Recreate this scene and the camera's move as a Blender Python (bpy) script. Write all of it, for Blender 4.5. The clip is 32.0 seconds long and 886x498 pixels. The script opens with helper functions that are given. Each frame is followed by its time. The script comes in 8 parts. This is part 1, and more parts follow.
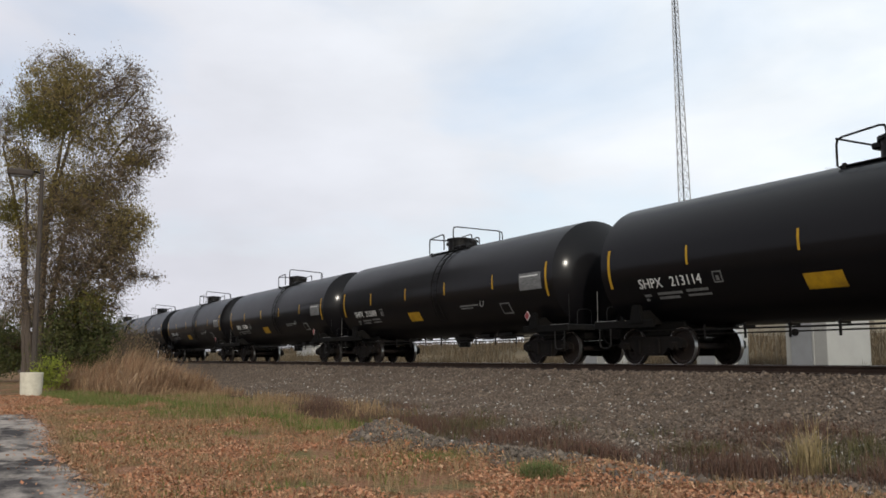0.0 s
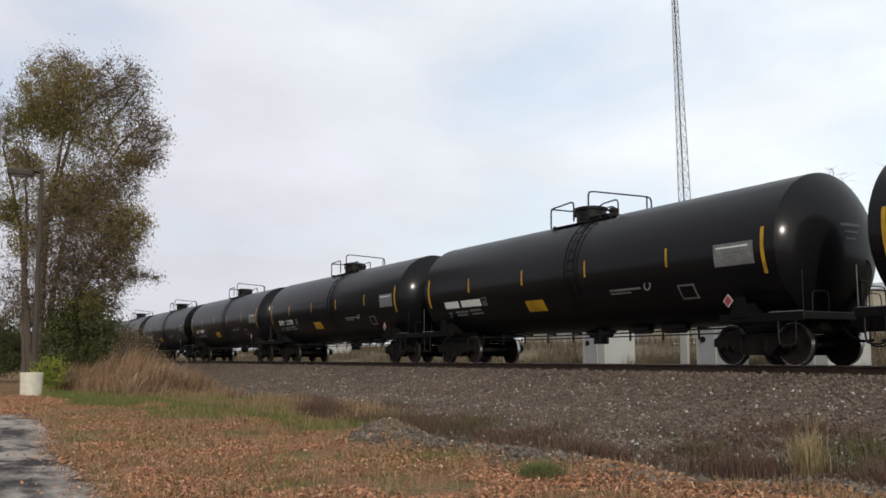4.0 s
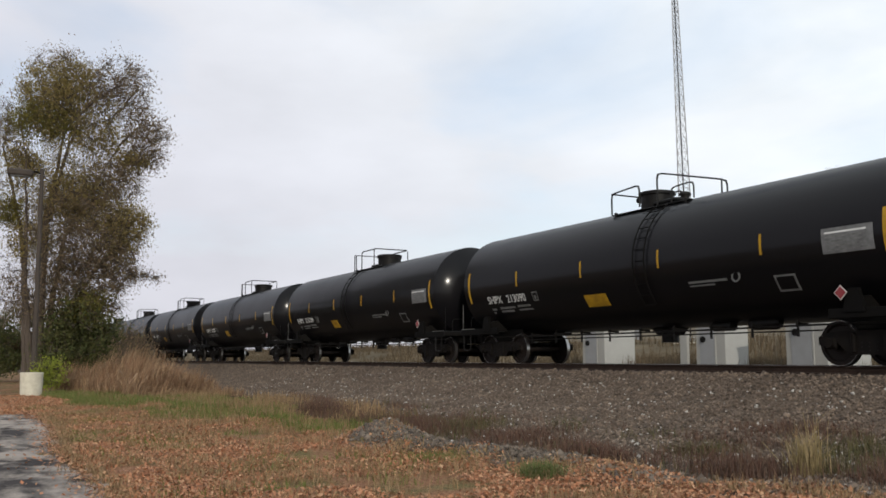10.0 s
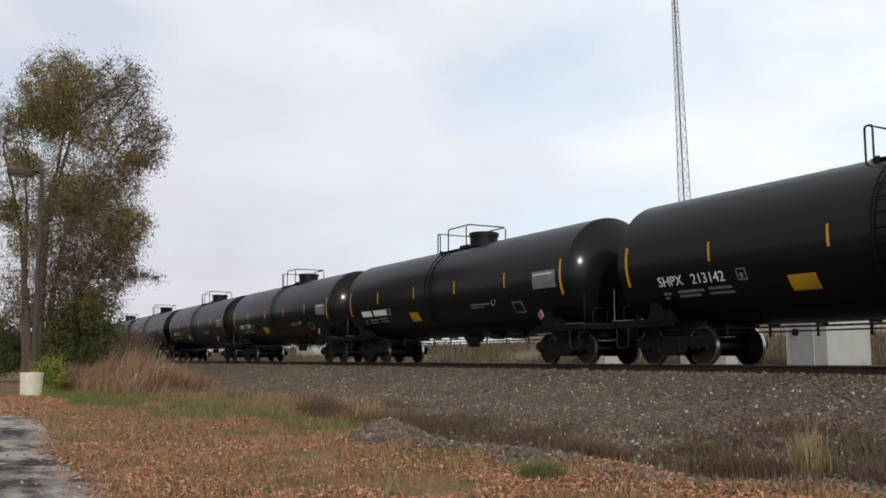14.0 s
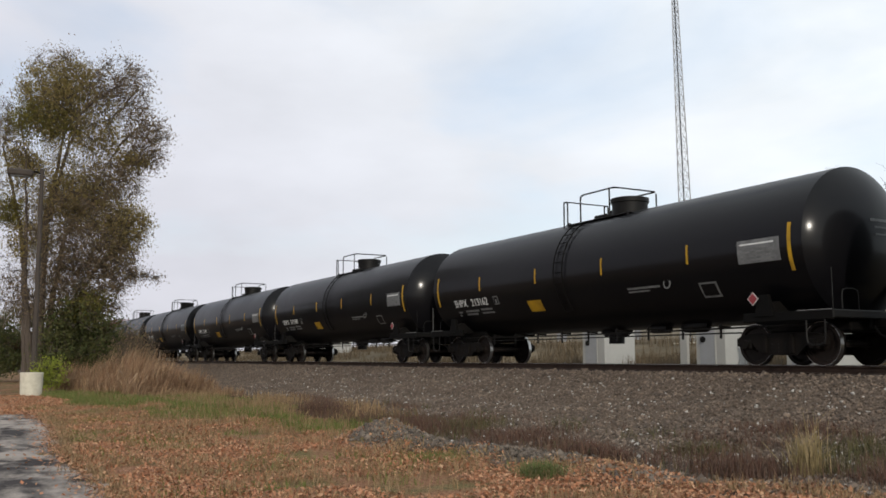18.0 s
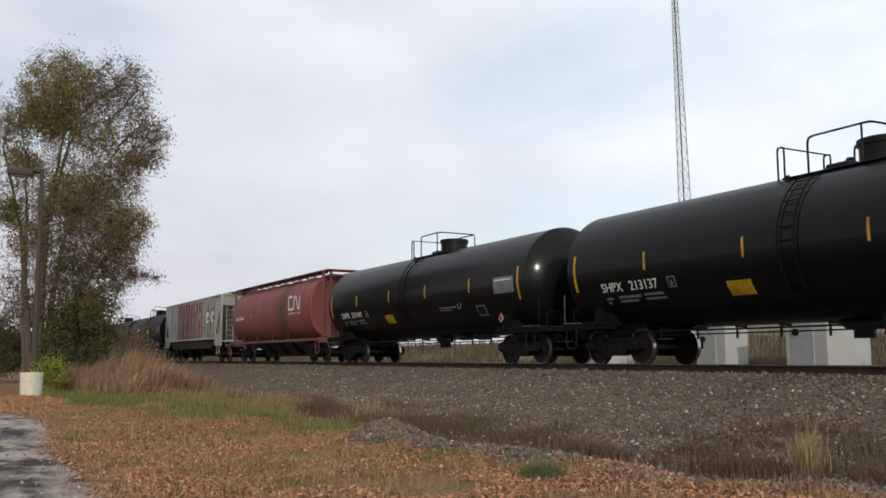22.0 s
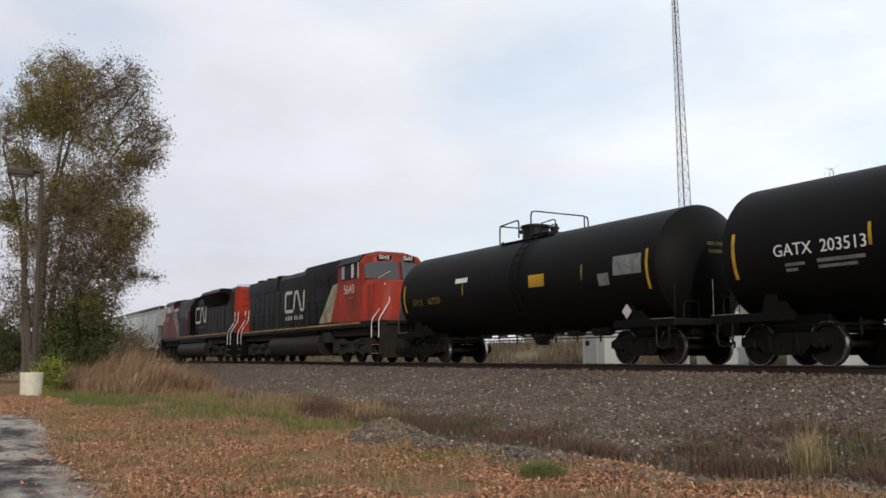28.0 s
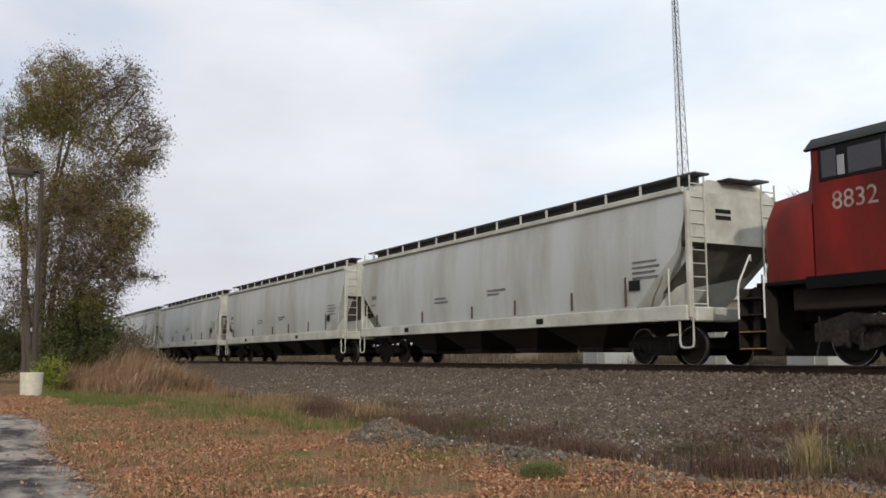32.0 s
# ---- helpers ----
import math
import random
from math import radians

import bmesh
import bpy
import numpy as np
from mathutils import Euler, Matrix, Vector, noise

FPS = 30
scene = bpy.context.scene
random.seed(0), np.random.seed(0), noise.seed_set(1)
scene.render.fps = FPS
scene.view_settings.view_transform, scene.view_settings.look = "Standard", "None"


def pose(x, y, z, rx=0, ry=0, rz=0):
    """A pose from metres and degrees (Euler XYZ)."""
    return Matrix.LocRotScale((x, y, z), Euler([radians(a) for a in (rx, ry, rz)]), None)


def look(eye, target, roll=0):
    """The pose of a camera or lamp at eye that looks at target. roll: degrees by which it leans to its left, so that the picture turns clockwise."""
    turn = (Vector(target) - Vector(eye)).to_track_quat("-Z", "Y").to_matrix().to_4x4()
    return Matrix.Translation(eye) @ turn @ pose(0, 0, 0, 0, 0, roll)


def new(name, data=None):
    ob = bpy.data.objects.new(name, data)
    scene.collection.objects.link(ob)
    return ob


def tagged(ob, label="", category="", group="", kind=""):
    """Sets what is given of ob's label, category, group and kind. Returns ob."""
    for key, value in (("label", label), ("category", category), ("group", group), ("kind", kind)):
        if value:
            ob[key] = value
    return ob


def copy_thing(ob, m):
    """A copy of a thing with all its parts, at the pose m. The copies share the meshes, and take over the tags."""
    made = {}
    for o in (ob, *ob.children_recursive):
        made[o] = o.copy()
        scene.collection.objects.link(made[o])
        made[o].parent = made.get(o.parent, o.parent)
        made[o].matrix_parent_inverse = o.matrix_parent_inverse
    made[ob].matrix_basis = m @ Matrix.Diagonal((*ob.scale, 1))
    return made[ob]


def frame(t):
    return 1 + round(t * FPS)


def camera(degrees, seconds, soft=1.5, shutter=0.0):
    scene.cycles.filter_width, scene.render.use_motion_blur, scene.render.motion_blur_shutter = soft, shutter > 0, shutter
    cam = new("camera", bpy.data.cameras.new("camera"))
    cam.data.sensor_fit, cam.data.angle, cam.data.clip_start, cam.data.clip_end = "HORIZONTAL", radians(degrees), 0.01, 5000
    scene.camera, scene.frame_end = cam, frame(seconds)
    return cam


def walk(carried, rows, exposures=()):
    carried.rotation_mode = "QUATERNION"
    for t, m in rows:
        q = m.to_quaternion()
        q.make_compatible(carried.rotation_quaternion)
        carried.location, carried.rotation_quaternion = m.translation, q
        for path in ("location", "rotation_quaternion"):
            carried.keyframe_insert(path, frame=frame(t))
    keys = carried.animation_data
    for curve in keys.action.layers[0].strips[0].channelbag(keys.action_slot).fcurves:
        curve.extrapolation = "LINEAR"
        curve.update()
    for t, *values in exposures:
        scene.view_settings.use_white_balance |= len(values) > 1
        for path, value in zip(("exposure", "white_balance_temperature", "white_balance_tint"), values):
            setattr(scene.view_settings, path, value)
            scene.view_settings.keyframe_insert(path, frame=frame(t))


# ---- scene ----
cam = camera(52.2, 32.0, soft=1.65)
EYE = pose(0, 0, 0.14, 96.932, 0, 61.538)
walk(cam, [(0.0, EYE), (32.0, EYE)], exposures=[(0.0, 0.0), (28.6, 0.0), (30.2, 0.08), (31.2, 0.08), (32.0, 0.0)])

# ---- world and sun ----
SUN_DIR = Vector((0.86, -0.38, 0.33)).normalized()
world = bpy.data.worlds.new("overcast_sky")
world.use_nodes = True
scene.world = world


def build_world():
    nt = world.node_tree
    nt.nodes.clear()
    n, l = nt.nodes.new, nt.links.new
    out, bg = n("ShaderNodeOutputWorld"), n("ShaderNodeBackground")
    sky = n("ShaderNodeTexSky")
    sky.sky_type, sky.sun_disc = "NISHITA", False
    sky.sun_elevation = math.asin(SUN_DIR.z)
    sky.sun_rotation = math.atan2(SUN_DIR.x, SUN_DIR.y)
    sky.air_density, sky.dust_density = 1.0, 1.5
    co = n("ShaderNodeTexCoord")
    # clouds: soft fractal sheets, flattened towards the horizon
    mp = n("ShaderNodeMapping")
    mp.inputs["Scale"].default_value = (1.0, 1.0, 2.6)
    l(co.outputs["Generated"], mp.inputs["Vector"])
    ns = n("ShaderNodeTexNoise")
    ns.inputs["Scale"].default_value, ns.inputs["Detail"].default_value = 2.3, 7.0
    ns.inputs["Roughness"].default_value, ns.inputs["Distortion"].default_value = 0.5, 0.35
    l(mp.outputs[0], ns.inputs["Vector"])
    cover = n("ShaderNodeValToRGB")
    cover.color_ramp.elements[0].position, cover.color_ramp.elements[0].color = 0.30, (0.60, 0.60, 0.60, 1)
    cover.color_ramp.elements[1].position, cover.color_ramp.elements[1].color = 0.50, (0.98, 0.98, 0.98, 1)
    l(ns.outputs["Fac"], cover.inputs["Fac"])
    # cloud brightness grows towards the sun and with height
    dot = n("ShaderNodeVectorMath")
    dot.operation = "DOT_PRODUCT"
    dot.inputs[1].default_value = (0.62, 0.45, 0.64)
    l(co.outputs["Generated"], dot.inputs[0])
    shade = n("ShaderNodeValToRGB")
    e = shade.color_ramp.elements
    e[0].position, e[0].color = 0.0, (0.50, 0.50, 0.55, 1)
    e[1].position, e[1].color = 0.75, (0.735, 0.795, 0.83, 1)
    mid = e.new(0.32)
    mid.color = (0.655, 0.685, 0.715, 1)
    add = n("ShaderNodeMath")
    add.operation = "MULTIPLY_ADD"
    add.inputs[1].default_value, add.inputs[2].default_value = 0.6, 0.28
    l(dot.outputs["Value"], add.inputs[0])
    l(add.outputs[0], shade.inputs["Fac"])
    ns2 = n("ShaderNodeTexNoise")
    ns2.inputs["Scale"].default_value, ns2.inputs["Detail"].default_value = 4.5, 6.0
    l(mp.outputs[0], ns2.inputs["Vector"])
    puff = n("ShaderNodeMapRange")
    puff.inputs["From Min"].default_value, puff.inputs["From Max"].default_value = 0.3, 0.7
    puff.inputs["To Min"].default_value, puff.inputs["To Max"].default_value = 0.93, 1.07
    l(ns2.outputs["Fac"], puff.inputs["Value"])
    mul = n("ShaderNodeVectorMath")
    mul.operation = "MULTIPLY"
    l(shade.outputs["Color"], mul.inputs[0])
    l(puff.outputs[0], mul.inputs[1])
    skys = n("ShaderNodeVectorMath")
    skys.operation = "SCALE"
    skys.inputs["Scale"].default_value = 0.12
    l(sky.outputs["Color"], skys.inputs[0])
    mix = n("ShaderNodeMixRGB")
    l(cover.outputs["Color"], mix.inputs["Fac"])
    l(skys.outputs[0], mix.inputs["Color1"])
    l(mul.outputs[0], mix.inputs["Color2"])
    l(mix.outputs[0], bg.inputs["Color"])
    bg.inputs["Strength"].default_value = 1.42
    l(bg.outputs[0], out.inputs["Surface"])


build_world()
sun = new("sun", bpy.data.lights.new("sun", "SUN"))
sun.data.energy, sun.data.angle, sun.data.color = 1.9, radians(1.2), (1.0, 0.93, 0.82)
sun.matrix_world = look(SUN_DIR * 200, (0, 0, 0))

# ---- materials ----


def mat(name, base, rough=0.7, metal=0.0, dirt=None, dirt_amount=0.5, scale=1.5, grain=40.0, bump=0.15, vary=0.0, spec=0.5, coat=0.0, stretch=(1, 1, 1), edge=(0.36, 0.68)):
    """Two scales of variation: broad stains (scale) and grain, with a fine bump."""
    m = bpy.data.materials.new(name)
    m.use_nodes = True
    nt = m.node_tree
    n, l = nt.nodes.new, nt.links.new
    bsdf = nt.nodes["Principled BSDF"]
    bsdf.inputs["Roughness"].default_value, bsdf.inputs["Metallic"].default_value = rough, metal
    bsdf.inputs["Specular IOR Level"].default_value = spec
    co, info = n("ShaderNodeTexCoord"), n("ShaderNodeObjectInfo")
    off = n("ShaderNodeVectorMath")
    off.operation = "MULTIPLY_ADD"
    off.inputs[1].default_value = (37.0, 11.0, 23.0)
    l(info.outputs["Random"], off.inputs[0])
    l(co.outputs["Object"], off.inputs[2])
    mp = n("ShaderNodeMapping")
    mp.inputs["Scale"].default_value = stretch
    l(off.outputs[0], mp.inputs["Vector"])
    big, fine = n("ShaderNodeTexNoise"), n("ShaderNodeTexNoise")
    big.inputs["Scale"].default_value, big.inputs["Detail"].default_value, big.inputs["Roughness"].default_value = scale, 6.0, 0.62
    fine.inputs["Scale"].default_value, fine.inputs["Detail"].default_value = grain, 3.0
    l(mp.outputs[0], big.inputs["Vector"])
    l(off.outputs[0], fine.inputs["Vector"])
    dirt = dirt or tuple(c * 0.6 for c in base)
    ramp = n("ShaderNodeValToRGB")
    ramp.color_ramp.elements[0].position, ramp.color_ramp.elements[0].color = edge[0], (0, 0, 0, 1)
    ramp.color_ramp.elements[1].position, ramp.color_ramp.elements[1].color = edge[1], (dirt_amount,) * 3 + (1,)
    l(big.outputs["Fac"], ramp.inputs["Fac"])
    mix = n("ShaderNodeMixRGB")
    mix.inputs["Color1"].default_value, mix.inputs["Color2"].default_value = (*base, 1), (*dirt, 1)
    l(ramp.outputs["Color"], mix.inputs["Fac"])
    last = mix
    hsv = n("ShaderNodeHueSaturation")
    val = n("ShaderNodeMapRange")
    val.inputs["To Min"].default_value, val.inputs["To Max"].default_value = 0.86, 1.14
    l(fine.outputs["Fac"], val.inputs["Value"])
    if vary:
        rnd = n("ShaderNodeMath")
        rnd.operation = "MULTIPLY_ADD"
        rnd.inputs[1].default_value = 2 * vary
        geo = n("ShaderNodeNewGeometry")
        l(geo.outputs["Random Per Island"], rnd.inputs[0])
        sub = n("ShaderNodeMath")
        sub.operation = "SUBTRACT"
        l(val.outputs[0], sub.inputs[0])
        sub.inputs[1].default_value = vary
        l(sub.outputs[0], rnd.inputs[2])
        l(rnd.outputs[0], hsv.inputs["Value"])
    else:
        l(val.outputs[0], hsv.inputs["Value"])
    l(last.outputs[0], hsv.inputs["Color"])
    l(hsv.outputs[0], bsdf.inputs["Base Color"])
    rr = n("ShaderNodeMapRange")
    rr.inputs["To Min"].default_value, rr.inputs["To Max"].default_value = max(0.03, rough - 0.12), min(1.0, rough + 0.12)
    l(big.outputs["Fac"], rr.inputs["Value"])
    l(rr.outputs[0], bsdf.inputs["Roughness"])
    if bump:
        bp = n("ShaderNodeBump")
        bp.inputs["Strength"].default_value, bp.inputs["Distance"].default_value = bump, 0.01
        l(fine.outputs["Fac"], bp.inputs["Height"])
        l(bp.outputs[0], bsdf.inputs["Normal"])
    if coat:
        bsdf.inputs["Coat Weight"].default_value = coat
        bsdf.inputs["Coat Roughness"].default_value = 0.25
    return m


def leafy(name, cols, rough=0.75, glow=0.25):
    """Leaves, blades and twigs: colour drawn per island between the given colours."""
    m = bpy.data.materials.new(name)
    m.use_nodes = True
    nt = m.node_tree
    n, l = nt.nodes.new, nt.links.new
    bsdf = nt.nodes["Principled BSDF"]
    bsdf.inputs["Roughness"].default_value = rough
    bsdf.inputs["Specular IOR Level"].default_value = 0.25
    geo, ramp = n("ShaderNodeNewGeometry"), n("ShaderNodeValToRGB")
    el = ramp.color_ramp.elements
    while len(el) < len(cols):
        el.new(0.5)
    for i, c in enumerate(cols):
        el[i].position, el[i].color = i / max(1, len(cols) - 1), (*c, 1)
    l(geo.outputs["Random Per Island"], ramp.inputs["Fac"])
    l(ramp.outputs["Color"], bsdf.inputs["Base Color"])
    if glow:
        tr, add = n("ShaderNodeBsdfTranslucent"), n("ShaderNodeMixShader")
        add.inputs[0].default_value = glow
        l(ramp.outputs["Color"], tr.inputs["Color"])
        l(bsdf.outputs[0], add.inputs[1])
        l(tr.outputs[0], add.inputs[2])
        l(add.outputs[0], nt.nodes["Material Output"].inputs["Surface"])
    return m


TANK = mat("black_tank_paint", (0.0031, 0.0031, 0.0041), 0.50, dirt=(0.0062, 0.0055, 0.0060), spec=0.05, coat=0.27, dirt_amount=0.6, scale=0.5, grain=60, bump=0.02, stretch=(0.5, 1, 0.35))
TANK.node_tree.nodes["Principled BSDF"].inputs["Coat Roughness"].default_value = 0.165
TANK_B = mat("worn_black_tank_paint", (0.0034, 0.0031, 0.0032), 0.55, spec=0.075, dirt=(0.010, 0.008, 0.0065), dirt_amount=0.5, scale=0.6, grain=50, bump=0.03, stretch=(0.6, 1, 0.3))
STEEL = mat("dusty_black_steel", (0.0035, 0.0033, 0.0032), 0.55, spec=0.18, dirt=(0.009, 0.007, 0.0055), dirt_amount=0.5, scale=3, grain=45, bump=0.1)
CAST = mat("cast_truck_steel", (0.0035, 0.003, 0.0027), 0.8, spec=0.12, dirt=(0.010, 0.007, 0.0055), dirt_amount=0.7, scale=4, grain=60, bump=0.25)
WHEEL = mat("rolled_wheel_steel", (0.008, 0.0055, 0.0045), 0.7, metal=0.0, spec=0.2, dirt=(0.016, 0.0095, 0.007), dirt_amount=0.6, scale=5, grain=30, bump=0.1)
TREAD = mat("polished_tread", (0.42, 0.41, 0.40), 0.32, metal=1.0, bump=0.0)
RAILTOP = mat("rail_steel", (0.026, 0.016, 0.012), 0.85, metal=0.0, spec=0.15, dirt=(0.014, 0.009, 0.007), dirt_amount=0.6, scale=3, grain=40)
TIE = mat("creosoted_tie", (0.028, 0.021, 0.017), 0.9, dirt=(0.055, 0.044, 0.035), dirt_amount=0.6, scale=4, grain=30, bump=0.5, stretch=(6, 1, 6))
YELLOW = mat("yellow_reflective", (0.44, 0.25, 0.012), 0.6, spec=0.2, dirt=(0.16, 0.09, 0.015), dirt_amount=0.7, scale=3, bump=0.02)
DULLYELLOW = mat("faded_yellow_marking", (0.20, 0.13, 0.018), 0.65, spec=0.2, dirt=(0.035, 0.026, 0.012), dirt_amount=0.95, scale=4, bump=0.02)
WHITE = mat("white_lettering", (0.62, 0.62, 0.60), 0.6, dirt=(0.35, 0.34, 0.32), dirt_amount=0.4, scale=4, bump=0.02)
FAINT = mat("faded_stencil", (0.15, 0.15, 0.145), 0.7, dirt=(0.06, 0.06, 0.06), dirt_amount=0.8, scale=6, bump=0.0)
PLATE = mat("grey_data_decal", (0.17, 0.17, 0.17), 0.7, spec=0.15, dirt=(0.05, 0.05, 0.05), dirt_amount=0.6, scale=5, bump=0.0)
PLACARD = mat("placard_white", (0.40, 0.36, 0.35), 0.5, dirt=(0.45, 0.40, 0.38), bump=0.0)
PLACRED = mat("placard_red", (0.22, 0.02, 0.025), 0.5, bump=0.0)
HOPRED_D = mat("red_brown_frame_paint", (0.13, 0.036, 0.030), 0.65, dirt=(0.07, 0.03, 0.025), dirt_amount=0.6, scale=2, bump=0.05)


def spill_stain(m, x0, x1, colour):
    """Lays a soft brown spill, run down between two stations along the car, over a paint."""
    nt = m.node_tree
    n, l = nt.nodes.new, nt.links.new
    bsdf = nt.nodes["Principled BSDF"]
    paint = bsdf.inputs["Base Color"].links[0].from_socket
    co, sep = n("ShaderNodeTexCoord"), n("ShaderNodeSeparateXYZ")
    l(co.outputs["Object"], sep.inputs[0])
    mp, runs = n("ShaderNodeMapping"), n("ShaderNodeTexNoise")
    mp.inputs["Scale"].default_value = (2.6, 1.0, 0.35)
    runs.inputs["Scale"].default_value, runs.inputs["Detail"].default_value = 1.6, 4.0
    l(co.outputs["Object"], mp.inputs["Vector"])
    l(mp.outputs[0], runs.inputs["Vector"])
    wob = n("ShaderNodeMath")
    wob.operation = "MULTIPLY_ADD"
    wob.inputs[1].default_value = 1.0
    l(runs.outputs["Fac"], wob.inputs[0])
    l(sep.outputs["X"], wob.inputs[2])
    span = n("ShaderNodeMapRange")
    span.inputs["From Min"].default_value, span.inputs["From Max"].default_value = x0 + 0.5, x1 + 0.5
    l(wob.outputs[0], span.inputs["Value"])
    shape = n("ShaderNodeValToRGB")
    el = shape.color_ramp.elements
    while len(el) < 7:
        el.new(0.5)
    for e, (p, v) in zip(el, ((0.0, 0.0), (0.16, 0.35), (0.27, 0.92), (0.43, 0.50), (0.58, 0.92), (0.78, 0.40), (1.0, 0.0))):
        e.position, e.color = p, (v, v, v, 1)
    l(span.outputs[0], shape.inputs["Fac"])
    mix = n("ShaderNodeMixRGB")
    mix.inputs["Color2"].default_value = (*colour, 1)
    l(shape.outputs["Color"], mix.inputs["Fac"])
    l(paint, mix.inputs["Color1"])
    l(mix.outputs[0], bsdf.inputs["Base Color"])
    return m


HOPRED_SPILL = spill_stain(mat("faded_oxide_red_paint_with_spill", (0.195, 0.055, 0.049), 0.62, spec=0.25, dirt=(0.105, 0.038, 0.034), dirt_amount=0.65, scale=0.7, grain=30, bump=0.05, stretch=(1, 1, 0.25)), 1.75, 3.65, (0.060, 0.042, 0.014))
GRIME = mat("brown_streak", (0.06, 0.035, 0.02), 0.75, dirt=(0.12, 0.05, 0.035), dirt_amount=0.6, scale=2, bump=0.02, stretch=(1, 1, 0.3))
HOPWHITE = mat("dirty_white_hopper_paint", (0.34, 0.34, 0.32), 0.6, dirt=(0.17, 0.155, 0.115), dirt_amount=0.85, scale=0.9, grain=30, bump=0.04, stretch=(1, 1, 0.25))
HOPGREY = mat("pale_grey_hopper_paint", (0.42, 0.435, 0.425), 0.5, dirt=(0.25, 0.225, 0.165), dirt_amount=0.75, scale=0.55, grain=30, bump=0.03, stretch=(1, 1, 0.2), edge=(0.42, 0.66))
HOPCREAM = mat("cream_end_paint", (0.47, 0.465, 0.41), 0.55, dirt=(0.24, 0.22, 0.17), dirt_amount=0.7, scale=1.2, bump=0.03)
ROOFWALK = mat("roof_walk_grating", (0.05, 0.05, 0.052), 0.7, scale=3, bump=0.1)
GR_RED = mat("spray_red", (0.20, 0.012, 0.020), 0.6, spec=0.25, dirt=(0.050, 0.007, 0.011), dirt_amount=0.9, scale=1.6, bump=0.02)
GR_PINK = mat("spray_dusty_pink", (0.23, 0.125, 0.125), 0.65, spec=0.2, dirt=(0.085, 0.055, 0.050), dirt_amount=0.9, scale=1.5, bump=0.02)
GR_BLACK = mat("spray_black", (0.02, 0.018, 0.02), 0.6, bump=0.02)
GR_WHITE = mat("spray_white", (0.68, 0.70, 0.72), 0.6, dirt=(0.40, 0.44, 0.50), dirt_amount=0.6, scale=2, bump=0.02)
GR_TAN = mat("spray_tan", (0.23, 0.21, 0.15), 0.65, dirt=(0.09, 0.08, 0.065), dirt_amount=0.9, scale=1.3, bump=0.02, stretch=(2.2, 1, 0.5))
LOCORED = mat("locomotive_red_orange", (0.27, 0.026, 0.011), 0.5, spec=0.16, dirt=(0.075, 0.015, 0.010), dirt_amount=0.85, scale=1.1, grain=40, bump=0.03, stretch=(1, 1, 0.4))
LOCODARK = mat("locomotive_dark_red", (0.19, 0.013, 0.009), 0.5, spec=0.15, dirt=(0.045, 0.011, 0.008), dirt_amount=0.85, scale=1.1, grain=40, bump=0.03, stretch=(1, 1, 0.4))
LOCOBLACK = mat("locomotive_black", (0.0022, 0.002, 0.0022), 0.5, spec=0.10, dirt=(0.007, 0.0055, 0.0045), dirt_amount=0.45, scale=1.0, grain=40, bump=0.04, stretch=(1, 1, 0.4))
LOGO = mat("logo_off_white", (0.52, 0.49, 0.43), 0.6, dirt=(0.30, 0.27, 0.22), dirt_amount=0.6, scale=3, bump=0.02)
TANSTRIPE = mat("cab_tan_stripe", (0.30, 0.255, 0.17), 0.65, spec=0.2, dirt=(0.12, 0.09, 0.06), dirt_amount=0.9, scale=2, bump=0.02)
WHITEBAR = mat("white_handrail_paint", (0.62, 0.60, 0.56), 0.5, bump=0.02)
TRUCKDUST = mat("dusty_locomotive_truck", (0.013, 0.0105, 0.009), 0.85, spec=0.12, dirt=(0.045, 0.037, 0.032), dirt_amount=0.8, scale=11, grain=50, bump=0.25)
FADED = mat("faded_cab_number", (0.33, 0.27, 0.24), 0.65, dirt=(0.17, 0.07, 0.05), dirt_amount=0.8, scale=4, bump=0.02)
DIM = mat("dim_stencil", (0.075, 0.07, 0.065), 0.7, dirt=(0.02, 0.02, 0.02), dirt_amount=0.9, scale=6, bump=0.0)
GLASS = mat("dark_window_glass", (0.030, 0.030, 0.036), 0.08, bump=0.0, spec=0.5)
DUSTY = mat("road_dust_over_black", (0.024, 0.019, 0.015), 0.85, dirt=(0.010, 0.008, 0.006), dirt_amount=0.8, scale=2.5, grain=40, bump=0.1, spec=0.15, stretch=(1, 1, 0.4))
SILLYELLOW = mat("grimy_yellow_stripe", (0.34, 0.19, 0.025), 0.6, dirt=(0.09, 0.05, 0.018), dirt_amount=0.95, scale=1.6, grain=40, bump=0.03, stretch=(1, 1, 0.3))
FUELBLACK = mat("dusty_fuel_tank_black", (0.010, 0.008, 0.007), 0.6, spec=0.22, dirt=(0.022, 0.016, 0.012), dirt_amount=0.6, scale=1.2, bump=0.04)
GR_MAROON = mat("spray_maroon", (0.07, 0.008, 0.012), 0.6, dirt=(0.03, 0.006, 0.008), dirt_amount=0.7, scale=3, bump=0.02)
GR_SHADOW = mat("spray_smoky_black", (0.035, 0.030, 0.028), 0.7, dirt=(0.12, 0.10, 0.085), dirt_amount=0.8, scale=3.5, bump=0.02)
GR_YELLOW = mat("spray_dull_yellow", (0.42, 0.33, 0.10), 0.6, dirt=(0.22, 0.15, 0.05), dirt_amount=0.7, scale=4, bump=0.02)
CONCRETE = mat("cream_concrete", (0.58, 0.54, 0.44), 0.85, dirt=(0.38, 0.34, 0.26), dirt_amount=0.6, scale=5, grain=50, bump=0.2)
